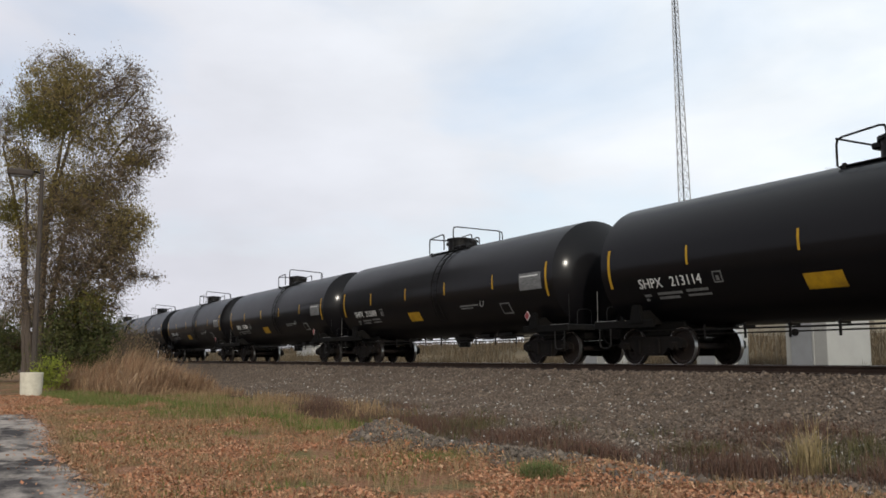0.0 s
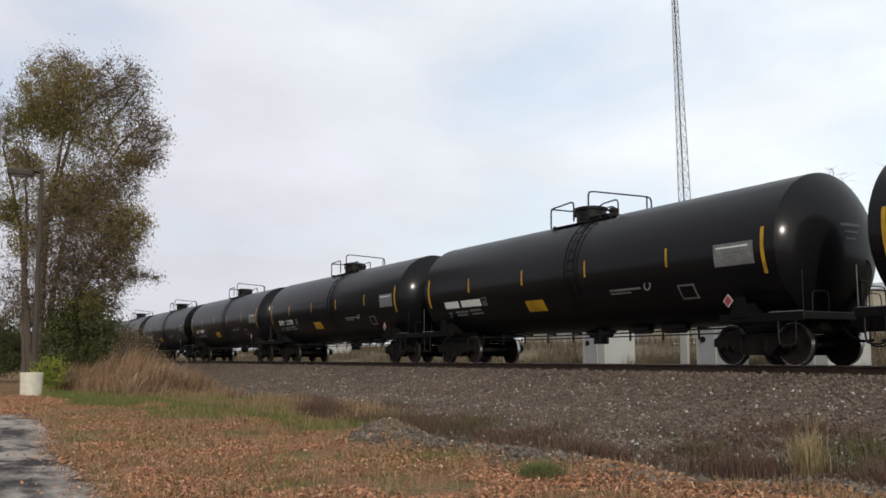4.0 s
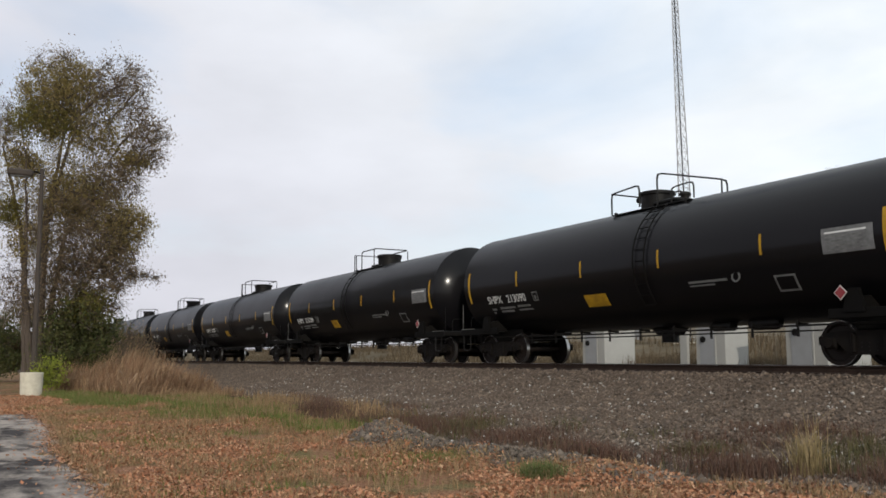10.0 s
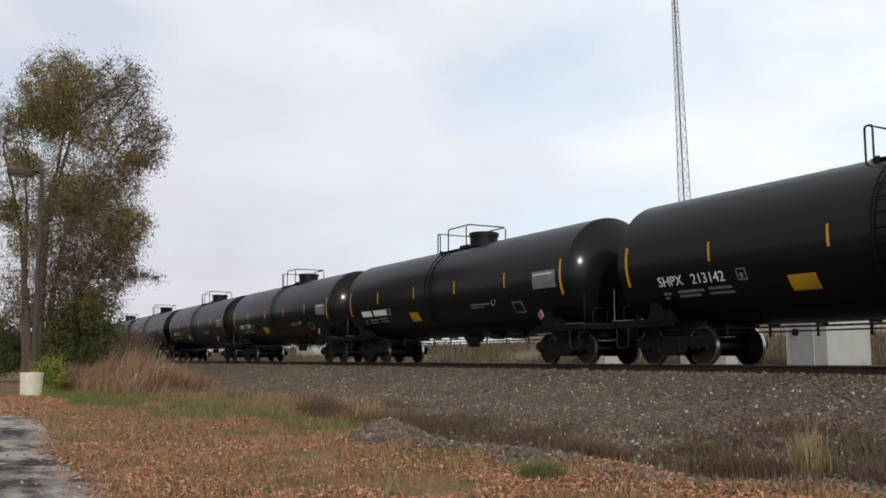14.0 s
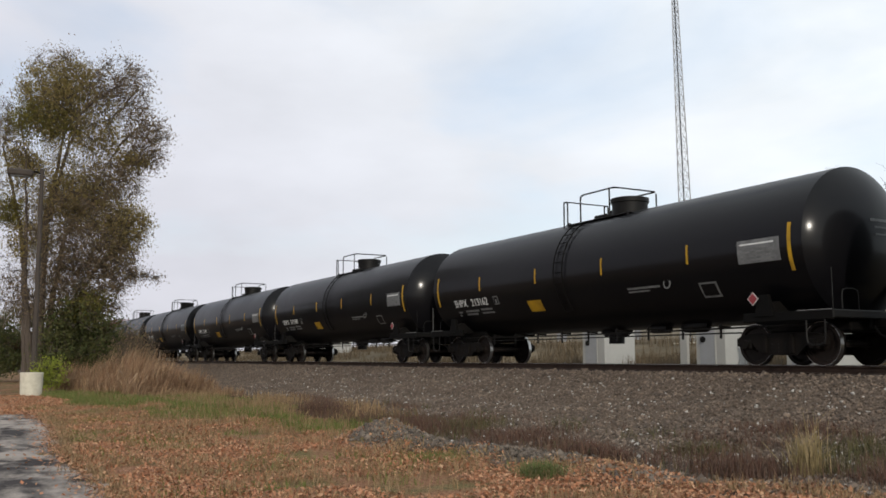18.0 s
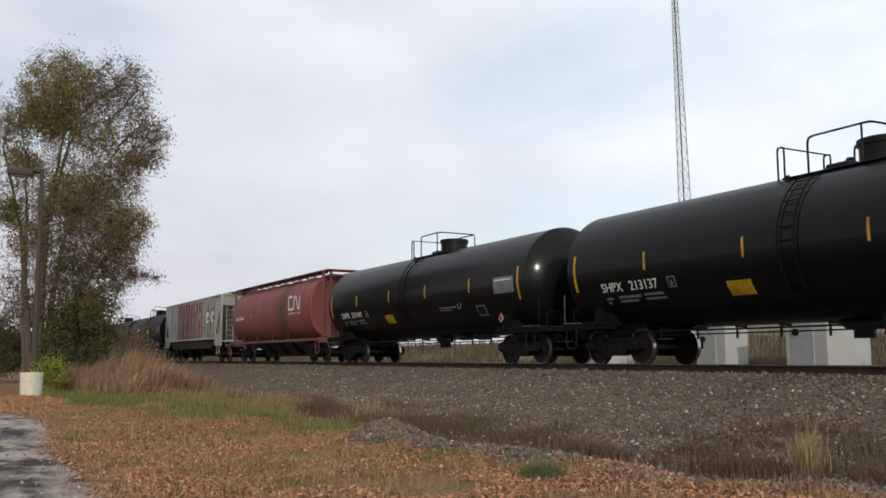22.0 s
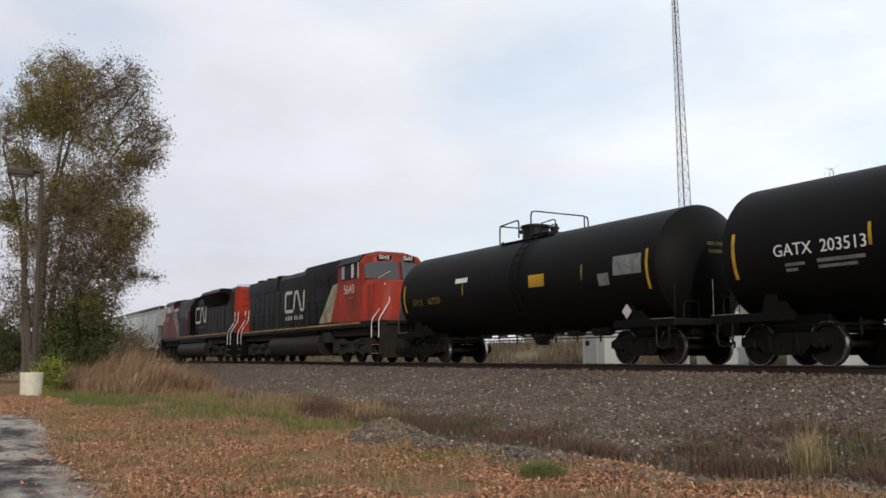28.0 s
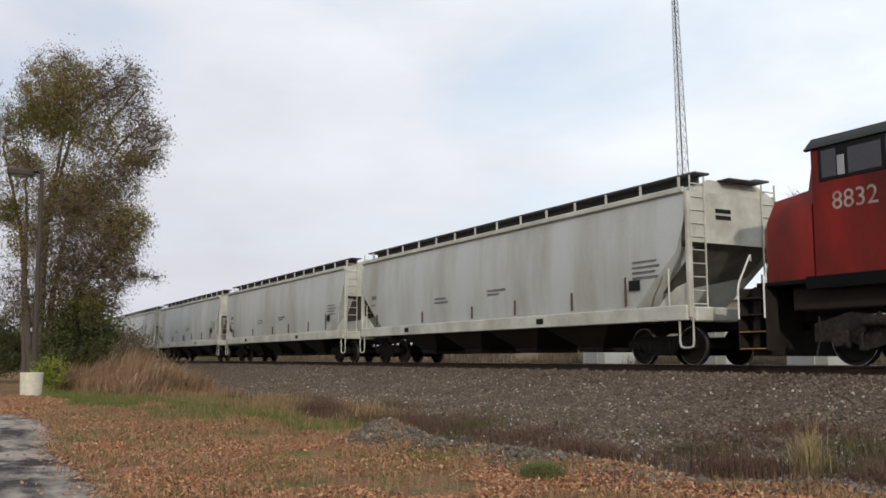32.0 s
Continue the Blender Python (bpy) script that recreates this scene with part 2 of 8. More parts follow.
HUTW = mat("white_hut_paint", (0.33, 0.325, 0.305), 0.6, dirt=(0.28, 0.275, 0.26), dirt_amount=0.5, scale=1.5, bump=0.02)
HUTG = mat("grey_hut_paint", (0.27, 0.275, 0.285), 0.6, dirt=(0.20, 0.20, 0.20), dirt_amount=0.5, scale=1.5, bump=0.02)
BEIGE = mat("beige_siding", (0.27, 0.24, 0.185), 0.75, dirt=(0.19, 0.17, 0.13), dirt_amount=0.5, scale=0.7, bump=0.03)
UNDER = mat("dark_brown_underside", (0.016, 0.012, 0.010), 0.85, dirt=(0.036, 0.025, 0.019), dirt_amount=0.6, scale=2, bump=0.1, spec=0.2)
SLOPE = mat("dirty_shaded_slope_sheet", (0.10, 0.088, 0.075), 0.8, dirt=(0.045, 0.037, 0.03), dirt_amount=0.7, scale=2, bump=0.05)
WORN = mat("worn_grey_edge", (0.16, 0.155, 0.15), 0.6, dirt=(0.03, 0.027, 0.025), dirt_amount=0.9, scale=6, bump=0.05)
MATTE = mat("matte_black_grime", (0.0028, 0.0026, 0.0026), 0.85, dirt=(0.006, 0.005, 0.004), dirt_amount=0.5, scale=4, bump=0.05, spec=0.1)
GALV = mat("galvanised_lattice", (0.33, 0.33, 0.34), 0.55, metal=0.4, dirt=(0.20, 0.20, 0.21), dirt_amount=0.5, scale=2, bump=0.02)
POLE = mat("weathered_pole", (0.036, 0.027, 0.021), 0.85, dirt=(0.065, 0.050, 0.040), dirt_amount=0.6, scale=3, bump=0.2, stretch=(1, 1, 0.2))
BARK = mat("grey_brown_bark", (0.080, 0.060, 0.045), 0.9, dirt=(0.035, 0.027, 0.021), dirt_amount=0.7, scale=5, grain=25, bump=0.6, stretch=(2, 2, 0.4))
STONE = mat("crushed_stone", (0.142, 0.106, 0.079), 0.9, dirt=(0.072, 0.051, 0.038), dirt_amount=0.7, scale=0.9, grain=60, bump=0.3, vary=0.58)
RIDGESTONE = mat("pale_ridge_stone", (0.125, 0.099, 0.076), 0.9, dirt=(0.055, 0.042, 0.032), dirt_amount=0.6, scale=2.0, grain=60, bump=0.3, vary=0.65)
WHITESTONE = mat("white_limestone_chip", (0.38, 0.36, 0.33), 0.85, vary=0.2)

# ---- mesh helpers ----


class Mesh:
    """Collects vertices and faces of one part."""

    def __init__(self):
        self.v, self.f = [], []

    def add(self, vs, fs):
        o = len(self.v)
        self.v += [tuple(p) for p in vs]
        self.f += [tuple(i + o for i in f) for f in fs]
        return self

    def box(self, c, s, m=None):
        x, y, z = (d / 2 for d in s)
        vs = [Vector((a, b, e)) for a in (-x, x) for b in (-y, y) for e in (-z, z)]
        vs = [(m @ p if m else p) + Vector(c) for p in vs]
        return self.add(vs, [(0, 1, 3, 2), (4, 6, 7, 5), (0, 4, 5, 1), (2, 3, 7, 6), (0, 2, 6, 4), (1, 5, 7, 3)])

    def block(self, c, s, b=0.02):
        """A box with chamfered edges along all twelve edges."""
        x, y, z = (d / 2 for d in s)
        b = min(b, x * 0.9, y * 0.9, z * 0.9)
        vs, idx = [], {}
        for sx in (-1, 1):
            for sy in (-1, 1):
                for sz in (-1, 1):
                    for k, p in enumerate(((x, y - b, z - b), (x - b, y, z - b), (x - b, y - b, z))):
                        idx[sx, sy, sz, k] = len(vs)
                        vs.append((c[0] + sx * p[0], c[1] + sy * p[1], c[2] + sz * p[2]))
        fs = []
        for s_ in (-1, 1):
            q = [(-1, -1), (1, -1), (1, 1), (-1, 1)]
            if s_ < 0:
                q = q[::-1]
            fs.append(tuple(idx[s_, a, e, 0] for a, e in q))
            fs.append(tuple(idx[e, s_, a, 1] for a, e in q))
            fs.append(tuple(idx[a, e, s_, 2] for a, e in q))
        for a in (-1, 1):
            for e in (-1, 1):
                w = a * e > 0
                for quad in (((-1, a, e, 1), (1, a, e, 1), (1, a, e, 2), (-1, a, e, 2)), ((a, -1, e, 2), (a, 1, e, 2), (a, 1, e, 0), (a, -1, e, 0)), ((a, e, -1, 0), (a, e, 1, 0), (a, e, 1, 1), (a, e, -1, 1))):
                    i = [idx[t] for t in quad]
                    fs.append(tuple(i if w else i[::-1]))
        for sx in (-1, 1):
            for sy in (-1, 1):
                for sz in (-1, 1):
                    t = [idx[sx, sy, sz, k] for k in range(3)]
                    fs.append(tuple(t if sx * sy * sz > 0 else t[::-1]))
        return self.add(vs, fs)

    def cyl(self, a, b, r, n=10, r2=None, caps=True):
        a, b = Vector(a), Vector(b)
        r2 = r if r2 is None else r2
        d = (b - a).normalized()
        u = d.orthogonal().normalized()
        w = d.cross(u)
        vs = []
        for p, q in ((a, r), (b, r2)):
            vs += [p + u * (q * math.cos(2 * math.pi * i / n)) + w * (q * math.sin(2 * math.pi * i / n)) for i in range(n)]
        fs = [(i, (i + 1) % n, n + (i + 1) % n, n + i) for i in range(n)]
        if caps:
            fs += [tuple(range(n - 1, -1, -1)), tuple(range(n, 2 * n))]
        return self.add(vs, fs)

    def tube(self, path, r, n=6):
        """A bent bar along a path, with mitred corners."""
        P = [Vector(p) for p in path]
        rings, up = [], None
        for i, p in enumerate(P):
            d0 = (P[i] - P[i - 1]).normalized() if i else (P[1] - P[0]).normalized()
            d1 = (P[i + 1] - P[i]).normalized() if i < len(P) - 1 else d0
            t = (d0 + d1).normalized() if (d0 + d1).length > 1e-6 else d0
            up = t.orthogonal().normalized() if up is None else (up - t * up.dot(t)).normalized()
            w = t.cross(up)
            k = 1 / max(0.5, t.dot(d0))
            rings.append([p + (up * math.cos(2 * math.pi * j / n) + w * math.sin(2 * math.pi * j / n)) * r * k for j in range(n)])
        vs = [q for ring in rings for q in ring]
        fs = [(i * n + j, i * n + (j + 1) % n, (i + 1) * n + (j + 1) % n, (i + 1) * n + j) for i in range(len(P) - 1) for j in range(n)]
        fs += [tuple(range(n - 1, -1, -1)), tuple(range((len(P) - 1) * n, len(P) * n))]
        return self.add(vs, fs)

    def lathe(self, prof, n=32, c=(0, 0, 0), axis="x", caps=True):
        """Rings of (distance along the axis, radius)."""
        vs = []
        for a, r in prof:
            for i in range(n):
                t = 2 * math.pi * i / n
                p, q = r * math.cos(t), r * math.sin(t)
                v = {"x": (a, p, q), "y": (q, a, p), "z": (p, q, a)}[axis]
                vs.append((v[0] + c[0], v[1] + c[1], v[2] + c[2]))
        fs = [(k * n + i, k * n + (i + 1) % n, (k + 1) * n + (i + 1) % n, (k + 1) * n + i) for k in range(len(prof) - 1) for i in range(n)]
        if caps:
            fs += [tuple(range(n - 1, -1, -1)), tuple(range((len(prof) - 1) * n, len(prof) * n))]
        return self.add(vs, fs)

    def prism(self, poly, a, b, axis="y"):
        """A polygon drawn in the plane across the axis, pushed from a to b. Planes: y: (x, z); x: (y, z); z: (x, y)."""
        n = len(poly)
        put = {"y": lambda p, t: (p[0], t, p[1]), "x": lambda p, t: (t, p[0], p[1]), "z": lambda p, t: (p[0], p[1], t)}[axis]
        vs = [put(p, a) for p in poly] + [put(p, b) for p in poly]
        fs = [(i, (i + 1) % n, n + (i + 1) % n, n + i) for i in range(n)] + [tuple(range(n - 1, -1, -1)), tuple(range(n, 2 * n))]
        return self.add(vs, fs)

    def loft(self, sections, close=True):
        """Closed sections with equal point counts, joined in order."""
        n = len(sections[0])
        vs = [p for s in sections for p in s]
        fs = [(k * n + i, k * n + (i + 1) % n, (k + 1) * n + (i + 1) % n, (k + 1) * n + i) for k in range(len(sections) - 1) for i in range(n)]
        if close:
            fs += [tuple(range(n - 1, -1, -1)), tuple(range((len(sections) - 1) * n, len(sections) * n))]
        return self.add(vs, fs)

    def data(self, name, material, smooth=True, angle=35, fix=True):
        me = bpy.data.meshes.new(name)
        me.from_pydata(self.v, [], self.f)
        if fix:
            bm = bmesh.new()
            bm.from_mesh(me)
            bmesh.ops.recalc_face_normals(bm, faces=bm.faces)
            bm.to_mesh(me)
            bm.free()
        if smooth:
            me.shade_smooth()
            me.set_sharp_from_angle(angle=radians(angle))
        me.materials.append(material)
        return me


def part(name, mesh, material, parent, label="", at=None, angle=35):
    me = mesh.data(name, material, angle=angle) if isinstance(mesh, Mesh) else mesh
    ob = new(name, me)
    ob.parent = parent
    if at is not None:
        ob.matrix_basis = at if isinstance(at, Matrix) else Matrix.Translation(at)
    if label:
        ob["label"] = label
    return ob


def empty(name, m=None):
    ob = new(name)
    ob.empty_display_size = 0.3
    if m is not None:
        ob.matrix_basis = m
    return ob


TEXTS = {}


def text_mesh(body, size, material, bend=None, wide=1.0):
    """Letters as a mesh in the xz plane facing -y, left edge at 0, middle at z 0; bend: (radius, height of the axis) lays them on a tank's side."""
    key = (body, size, material.name, bend, wide)
    if key in TEXTS:
        return TEXTS[key]
    cu = bpy.data.curves.new("lettering", "FONT")
    cu.body, cu.size, cu.align_y, cu.extrude = body, size, "CENTER", 0.003
    cu.resolution_u = 3
    ob = bpy.data.objects.new("lettering", cu)
    scene.collection.objects.link(ob)
    bpy.context.view_layer.update()
    me = bpy.data.meshes.new_from_object(ob.evaluated_get(bpy.context.evaluated_depsgraph_get()))
    bpy.data.objects.remove(ob)
    bpy.data.curves.remove(cu)
    for v in me.vertices:
        x, y, t = v.co
        if bend:
            r, h = bend
            z = y + h
            v.co = (x * wide, -math.sqrt(max(0.01, r * r - z * z)) - 0.015 - t, y)
        else:
            v.co = (x * wide, -0.006 - t, y)
    me.materials.clear()
    me.materials.append(material)
    TEXTS[key] = me
    return me


def wrap_patch(x0, x1, z0, z1, r, lift=0.006, skew=0.0, n=6):
    """A thin rectangle laid on the near side of a tank of radius r (heights from its axis)."""
    m = Mesh()
    vs = []
    for k in range(n + 1):
        z = z0 + (z1 - z0) * k / n
        y = -math.sqrt(max(0.01, (r + lift) ** 2 - z * z))
        s = skew * k / n
        vs += [(x0 + s, y, z), (x1 + s, y, z), (x1 + s, y + 0.02, z), (x0 + s, y + 0.02, z)]
    fs = []
    for k in range(n):
        o = 4 * k
        fs += [(o, o + 1, o + 5, o + 4), (o + 1, o + 2, o + 6, o + 5), (o + 2, o + 3, o + 7, o + 6), (o + 3, o, o + 4, o + 7)]
    fs += [(3, 2, 1, 0), (4 * n, 4 * n + 1, 4 * n + 2, 4 * n + 3)]
    return m.add(vs, fs)


def bars(x0, rows, r=None, h=0.0, material=None, parent=None, name="stencil_line", y=0.0):
    """Unreadable small lettering as plain bars: rows of (z, length, height)."""
    for z, ln, ht in rows:
        if r:
            part(name, wrap_patch(x0, x0 + ln, z - ht / 2, z + ht / 2, r, 0.005, n=2), material, parent, at=(0, 0, h))
        else:
            part(name, Mesh().box((x0 + ln / 2, y - 0.004, z + h), (ln, 0.006, ht)), material, parent)


# ---- ground ----
TRACK_Y = 16.689


def smooth(a, b, x):
    t = min(1.0, max(0.0, (x - a) / (b - a)))
    return t * t * (3 - 2 * t)


PROFILE = [(-400, -1.6), (-3, -1.5), (5.5, -1.45), (8.0, -1.40), (9.4, -1.36), (11.4, -1.22), (12.8, -1.0), (15.1, -0.24), (15.4, -0.19), (18.0, -0.19), (18.3, -0.24), (20.0, -0.75), (23.0, -0.85), (29, -0.6), (40, 0.9), (60, 2.2), (120, 3.0), (3000, 6.0)]


def ground_z(x, y, rough=True):
    for (y0, z0), (y1, z1) in zip(PROFILE, PROFILE[1:]):
        if y <= y1:
            z = z0 + (z1 - z0) * (y - y0) / (y1 - y0)
            break
    else:
        z = 6.0
    if rough and 1.5 < y < 15.0 and -70 < x < 20:
        k = smooth(1.6, 3.5, y) * (1 - smooth(13.5, 15.0, y))
        z += k * (0.07 * noise.noise((x * 0.5, y * 0.7, 7.0)) + 0.10 * noise.noise((x * 0.25, y * 0.3, 1.0)) + 0.05 * noise.noise((x * 0.9, y * 0.9, 4.0)))
    if -18.4 < x < 6 and 5.5 < y < 10.5:
        # the low ridge of dumped stone, with a heap at its far end
        mid = 7.45 + 0.35 * smooth(-15, -11, x) + 0.15 * math.sin(x * 0.9)
        size = (0.10 + 0.05 * math.sin(x * 1.7)) * smooth(-17.0, -15.5, x) * (1 - smooth(-9.6, -7.8, x))
        z += size * math.exp(-((y - mid) / 0.5) ** 2) * (0.75 + 0.6 * noise.noise((x * 0.8, y * 0.7, 9.0)))
        z += 0.34 * math.exp(-((x + 16.0) / 1.25) ** 2 - ((y - 7.55) / 0.62) ** 2) * (1 + 0.35 * noise.noise((x * 1.7, y * 1.7, 2.0)))
    return z


def ground_material():
    m = bpy.data.materials.new("railside_ground")
    m.use_nodes = True
    nt = m.node_tree
    n, l = nt.nodes.new, nt.links.new
    bsdf = nt.nodes["Principled BSDF"]
    bsdf.inputs["Roughness"].default_value, bsdf.inputs["Specular IOR Level"].default_value = 0.95, 0.15
    co, sep = n("ShaderNodeTexCoord"), n("ShaderNodeSeparateXYZ")
    l(co.outputs["Object"], sep.inputs[0])

    def tex(scale, detail=5.0, rough=0.6):
        t = n("ShaderNodeTexNoise")
        t.inputs["Scale"].default_value, t.inputs["Detail"].default_value, t.inputs["Roughness"].default_value = scale, detail, rough
        l(co.outputs["Object"], t.inputs["Vector"])
        return t.outputs["Fac"]

    def ramp(src, *stops):
        r = n("ShaderNodeValToRGB")
        el = r.color_ramp.elements
        while len(el) < len(stops):
            el.new(0.5)
        for i, (p, c) in enumerate(stops):
            el[i].position, el[i].color = p, (*c, 1)
        l(src, r.inputs["Fac"])
        return r.outputs["Color"]

    def mix(fac, a, b):
        x = n("ShaderNodeMixRGB")
        l(fac, x.inputs["Fac"])
        l(a, x.inputs["Color1"])
        l(b, x.inputs["Color2"])
        return x.outputs[0]

    def band(src, a, b, wobble, amount):
        """0 below a, 1 above b, with a ragged edge."""
        ad = n("ShaderNodeMath")
        ad.operation = "MULTIPLY_ADD"
        ad.inputs[1].default_value = amount
        l(wobble, ad.inputs[0])
        l(src, ad.inputs[2])
        mr = n("ShaderNodeMapRange")
        mr.inputs["From Min"].default_value, mr.inputs["From Max"].default_value = a + amount / 2, b + amount / 2
        l(ad.outputs[0], mr.inputs["Value"])
        return mr.outputs[0]

    w = tex(0.55, 6.0)
    fine = tex(18.0, 4.0)
    litter = ramp(fine, (0.30, (0.085, 0.040, 0.024)), (0.50, (0.20, 0.096, 0.052)), (0.70, (0.33, 0.19, 0.11)))
    grass = ramp(fine, (0.30, (0.045, 0.05, 0.018)), (0.55, (0.11, 0.105, 0.040)), (0.75, (0.20, 0.15, 0.07)))
    soil = ramp(fine, (0.3, (0.028, 0.020, 0.015)), (0.5, (0.066, 0.049, 0.037)), (0.7, (0.125, 0.098, 0.076)))
    gravel = ramp(tex(26.0, 3.0), (0.30, (0.035, 0.025, 0.019)), (0.5, (0.090, 0.067, 0.050)), (0.70, (0.17, 0.133, 0.104)))
    turf = mix(ramp(tex(0.9, 5.0), (0.42, (0, 0, 0)), (0.60, (0.8, 0.8, 0.8))), litter, grass)
    col = mix(band(sep.outputs["Y"], 6.8, 7.3, w, 0.9), turf, soil)
    col = mix(band(sep.outputs["Y"], 9.8, 12.4, w, 3.4), col, gravel)
    far = ramp(tex(0.12, 5.0), (0.35, (0.075, 0.060, 0.036)), (0.65, (0.14, 0.105, 0.062)))
    col = mix(band(sep.outputs["Y"], 19.5, 21.0, w, 1.5), col, far)
    l(col, bsdf.inputs["Base Color"])
    bp = n("ShaderNodeBump")
    bp.inputs["Strength"].default_value, bp.inputs["Distance"].default_value = 0.6, 0.04
    l(fine, bp.inputs["Height"])
    l(bp.outputs[0], bsdf.inputs["Normal"])
    return m


def build_ground():
    def steps(fine0, fine1, d, reach):
        a = list(np.arange(fine0, fine1 + 1e-6, d))
        lo, hi, k = [], [], d
        while len(lo) == 0 or lo[-1] > -reach:
            k *= 1.35
            lo.append((lo[-1] if lo else fine0) - k)
            hi.append((hi[-1] if hi else fine1) + k)
        return lo[::-1] + a + hi
    xs, ys = steps(-62, 6, 0.28, 2500), steps(0.0, 19.0, 0.24, 2500)
    vs = [(x, y, ground_z(x, y)) for y in ys for x in xs]
    w = len(xs)
    fs = [(j * w + i, j * w + i + 1, (j + 1) * w + i + 1, (j + 1) * w + i) for j in range(len(ys) - 1) for i in range(w - 1)]
    me = bpy.data.meshes.new("ground")
    me.from_pydata(vs, [], fs)
    me.shade_smooth()
    me.materials.append(ground_material())
    return tagged(new("ground", me), "railside ground with leaf litter, dry grass and ballast", "ground", kind="structure")


ground = build_ground()


def build_asphalt():
    m = mat("cracked_grey_asphalt", (0.29, 0.252, 0.222), 0.95, dirt=(0.045, 0.039, 0.038), dirt_amount=1.0, scale=1.05, grain=11, bump=0.8, spec=0.1, stretch=(0.8, 1.2, 1), edge=(0.43, 0.60))
    me = Mesh()

    def rim(x):
        base = 2.36 - 0.50 * smooth(-24, -17, x)
        return base + 0.22 * noise.noise((x * 0.55, 0, 3)) + 0.10 * noise.noise((x * 2.2, 2, 3)) + 0.05 * noise.noise((x * 6.0, 5, 3))

    def lift(x, y):
        # heaved and settled patches with low steps between them
        a = noise.noise((x * 0.5, y * 0.9, 14.0))
        step = 0.022 * math.floor(3 * (a + 0.6 * noise.noise((x * 1.6, y * 2.2, 15.0))))
        return -1.432 + step * 0.8 + 0.012 * noise.noise((x * 2.5, y * 3.0, 16.0))
    cols = [-29.2 + 0.11 * i for i in range(216)]
    rows = 26
    vs = []
    for x in cols:
        top = rim(x)
        for j in range(rows):
            y = -1.6 + (top + 1.6) * j / (rows - 1)
            vs.append((x, y, lift(x, y)))
        vs.append((x, top + 0.03, -1.58))
    n = rows + 1
    fs = [(i * n + j, (i + 1) * n + j, (i + 1) * n + j + 1, i * n + j + 1) for i in range(len(cols) - 1) for j in range(rows)]
    me.add(vs, fs)
    me.add([(-29.2, -1.6, -1.44), (-5.55, -1.6, -1.44), (-5.55, -16, -1.5), (-29.2, -16, -1.5)], [(0, 3, 2, 1)])
    me.add([(-5.55, -16, -1.5), (-5.55, 1.5, -1.44), (14, 1.5, -1.44), (14, -16, -1.5)], [(0, 1, 2, 3)])
    ob = new("pavement", me.data("pavement", m, smooth=False))
    return tagged(ob, "worn grey asphalt drive with ragged edge", "pavement", kind="structure")


pavement = build_asphalt()

# ---- track ----


def build_track():
    track = tagged(empty("track", Matrix.Translation((0, TRACK_Y, 0))), "single railway track on grey stone ballast", "railway track", kind="structure")
    prof = [(-0.075, -0.17), (0.075, -0.17), (0.075, -0.155), (0.012, -0.13), (0.012, -0.05), (0.036, -0.035), (0.036, -0.004), (0.030, 0), (-0.030, 0), (-0.036, -0.004), (-0.036, -0.035), (-0.012, -0.05), (-0.012, -0.13), (-0.075, -0.155)]
    for s in (-1, 1):
        part("rail", Mesh().prism([(y + s * 0.7525, z) for y, z in prof], -320, 160, "x"), RAILTOP, track, "rusty steel rail with polished head")
        part("rail_head", Mesh().box((-80, s * 0.7525, 0.0015), (480, 0.05, 0.003)), TREAD, track, "polished running surface")
    tie = Mesh().block((0, 0, 0), (0.22, 2.6, 0.17), 0.015).data("tie", TIE)
    plate = Mesh().block((0, 0, 0), (0.19, 0.32, 0.02), 0.004).data("tie_plate", RAILTOP)
    rnd = random.Random(4)
    x, k = 2.0, 0
    while k < 290:
        part("tie", tie, TIE, track, at=pose(x, rnd.uniform(-0.04, 0.04), -0.262 + rnd.uniform(-0.012, 0.008), 0, 0, rnd.uniform(-1.5, 1.5)))
        x -= 0.52
        k += 1
    far = Mesh()
    while x > -320:
        far.box((x, 0, -0.26), (0.22, 2.6, 0.17))
        x -= 0.52
    tagged(part("far_ties", far, TIE, track), kind="stuff")
    near = Mesh()
    for i in range(80):
        for s in (-1, 1):
            near.block((2.0 - i * 0.52, s * 0.7525, -0.172), (0.19, 0.32, 0.014), 0.003)
    tagged(part("tie_plates", near, RAILTOP, track), kind="stuff")
    return track


build_track()

# ---- railway cars ----
WHEEL_R, LOCO_R = 0.457, 0.533
SPEED = 15.642


def wheel_profile(r):
    return [(-0.070, 0.10), (-0.070, 0.13), (-0.030, 0.16), (-0.022, r - 0.10), (-0.068, r - 0.075), (-0.068, r - 0.006), (0.050, r), (0.058, r + 0.026), (0.070, r + 0.018), (0.070, r - 0.07), (0.012, r - 0.10), (0.010, 0.17), (0.060, 0.13), (0.070, 0.10)]


def wheelset_mesh(r):
    m = Mesh()
    for s in (-1, 1):
        m.lathe([(s * (0.7525 - a), q) for a, q in wheel_profile(r)][::s], 28, (0, 0, 0), "y")
        for i in range(3):
            t = 2 * math.pi * i / 3
            m.cyl((math.cos(t) * 0.24, s * 0.79, math.sin(t) * 0.24), (math.cos(t) * 0.24, s * 0.80, math.sin(t) * 0.24), 0.03, 8)
    m.cyl((0, -1.05, 0), (0, 1.05, 0), 0.075, 10)
    return m.data("wheelset", WHEEL)


def rim_mesh(r):
    m = Mesh()
    for s in (-1,):
        m.lathe([(s * (0.7525 + 0.066), r - 0.005), (s * (0.7525 + 0.069), r - 0.005), (s * (0.7525 + 0.069), r + 0.0015), (s * (0.7525 - 0.03), r + 0.0025), (s * (0.7525 - 0.03), r - 0.006)], 36, (0, 0, 0), "y", caps=False)
    return m.data("tread", TREAD)


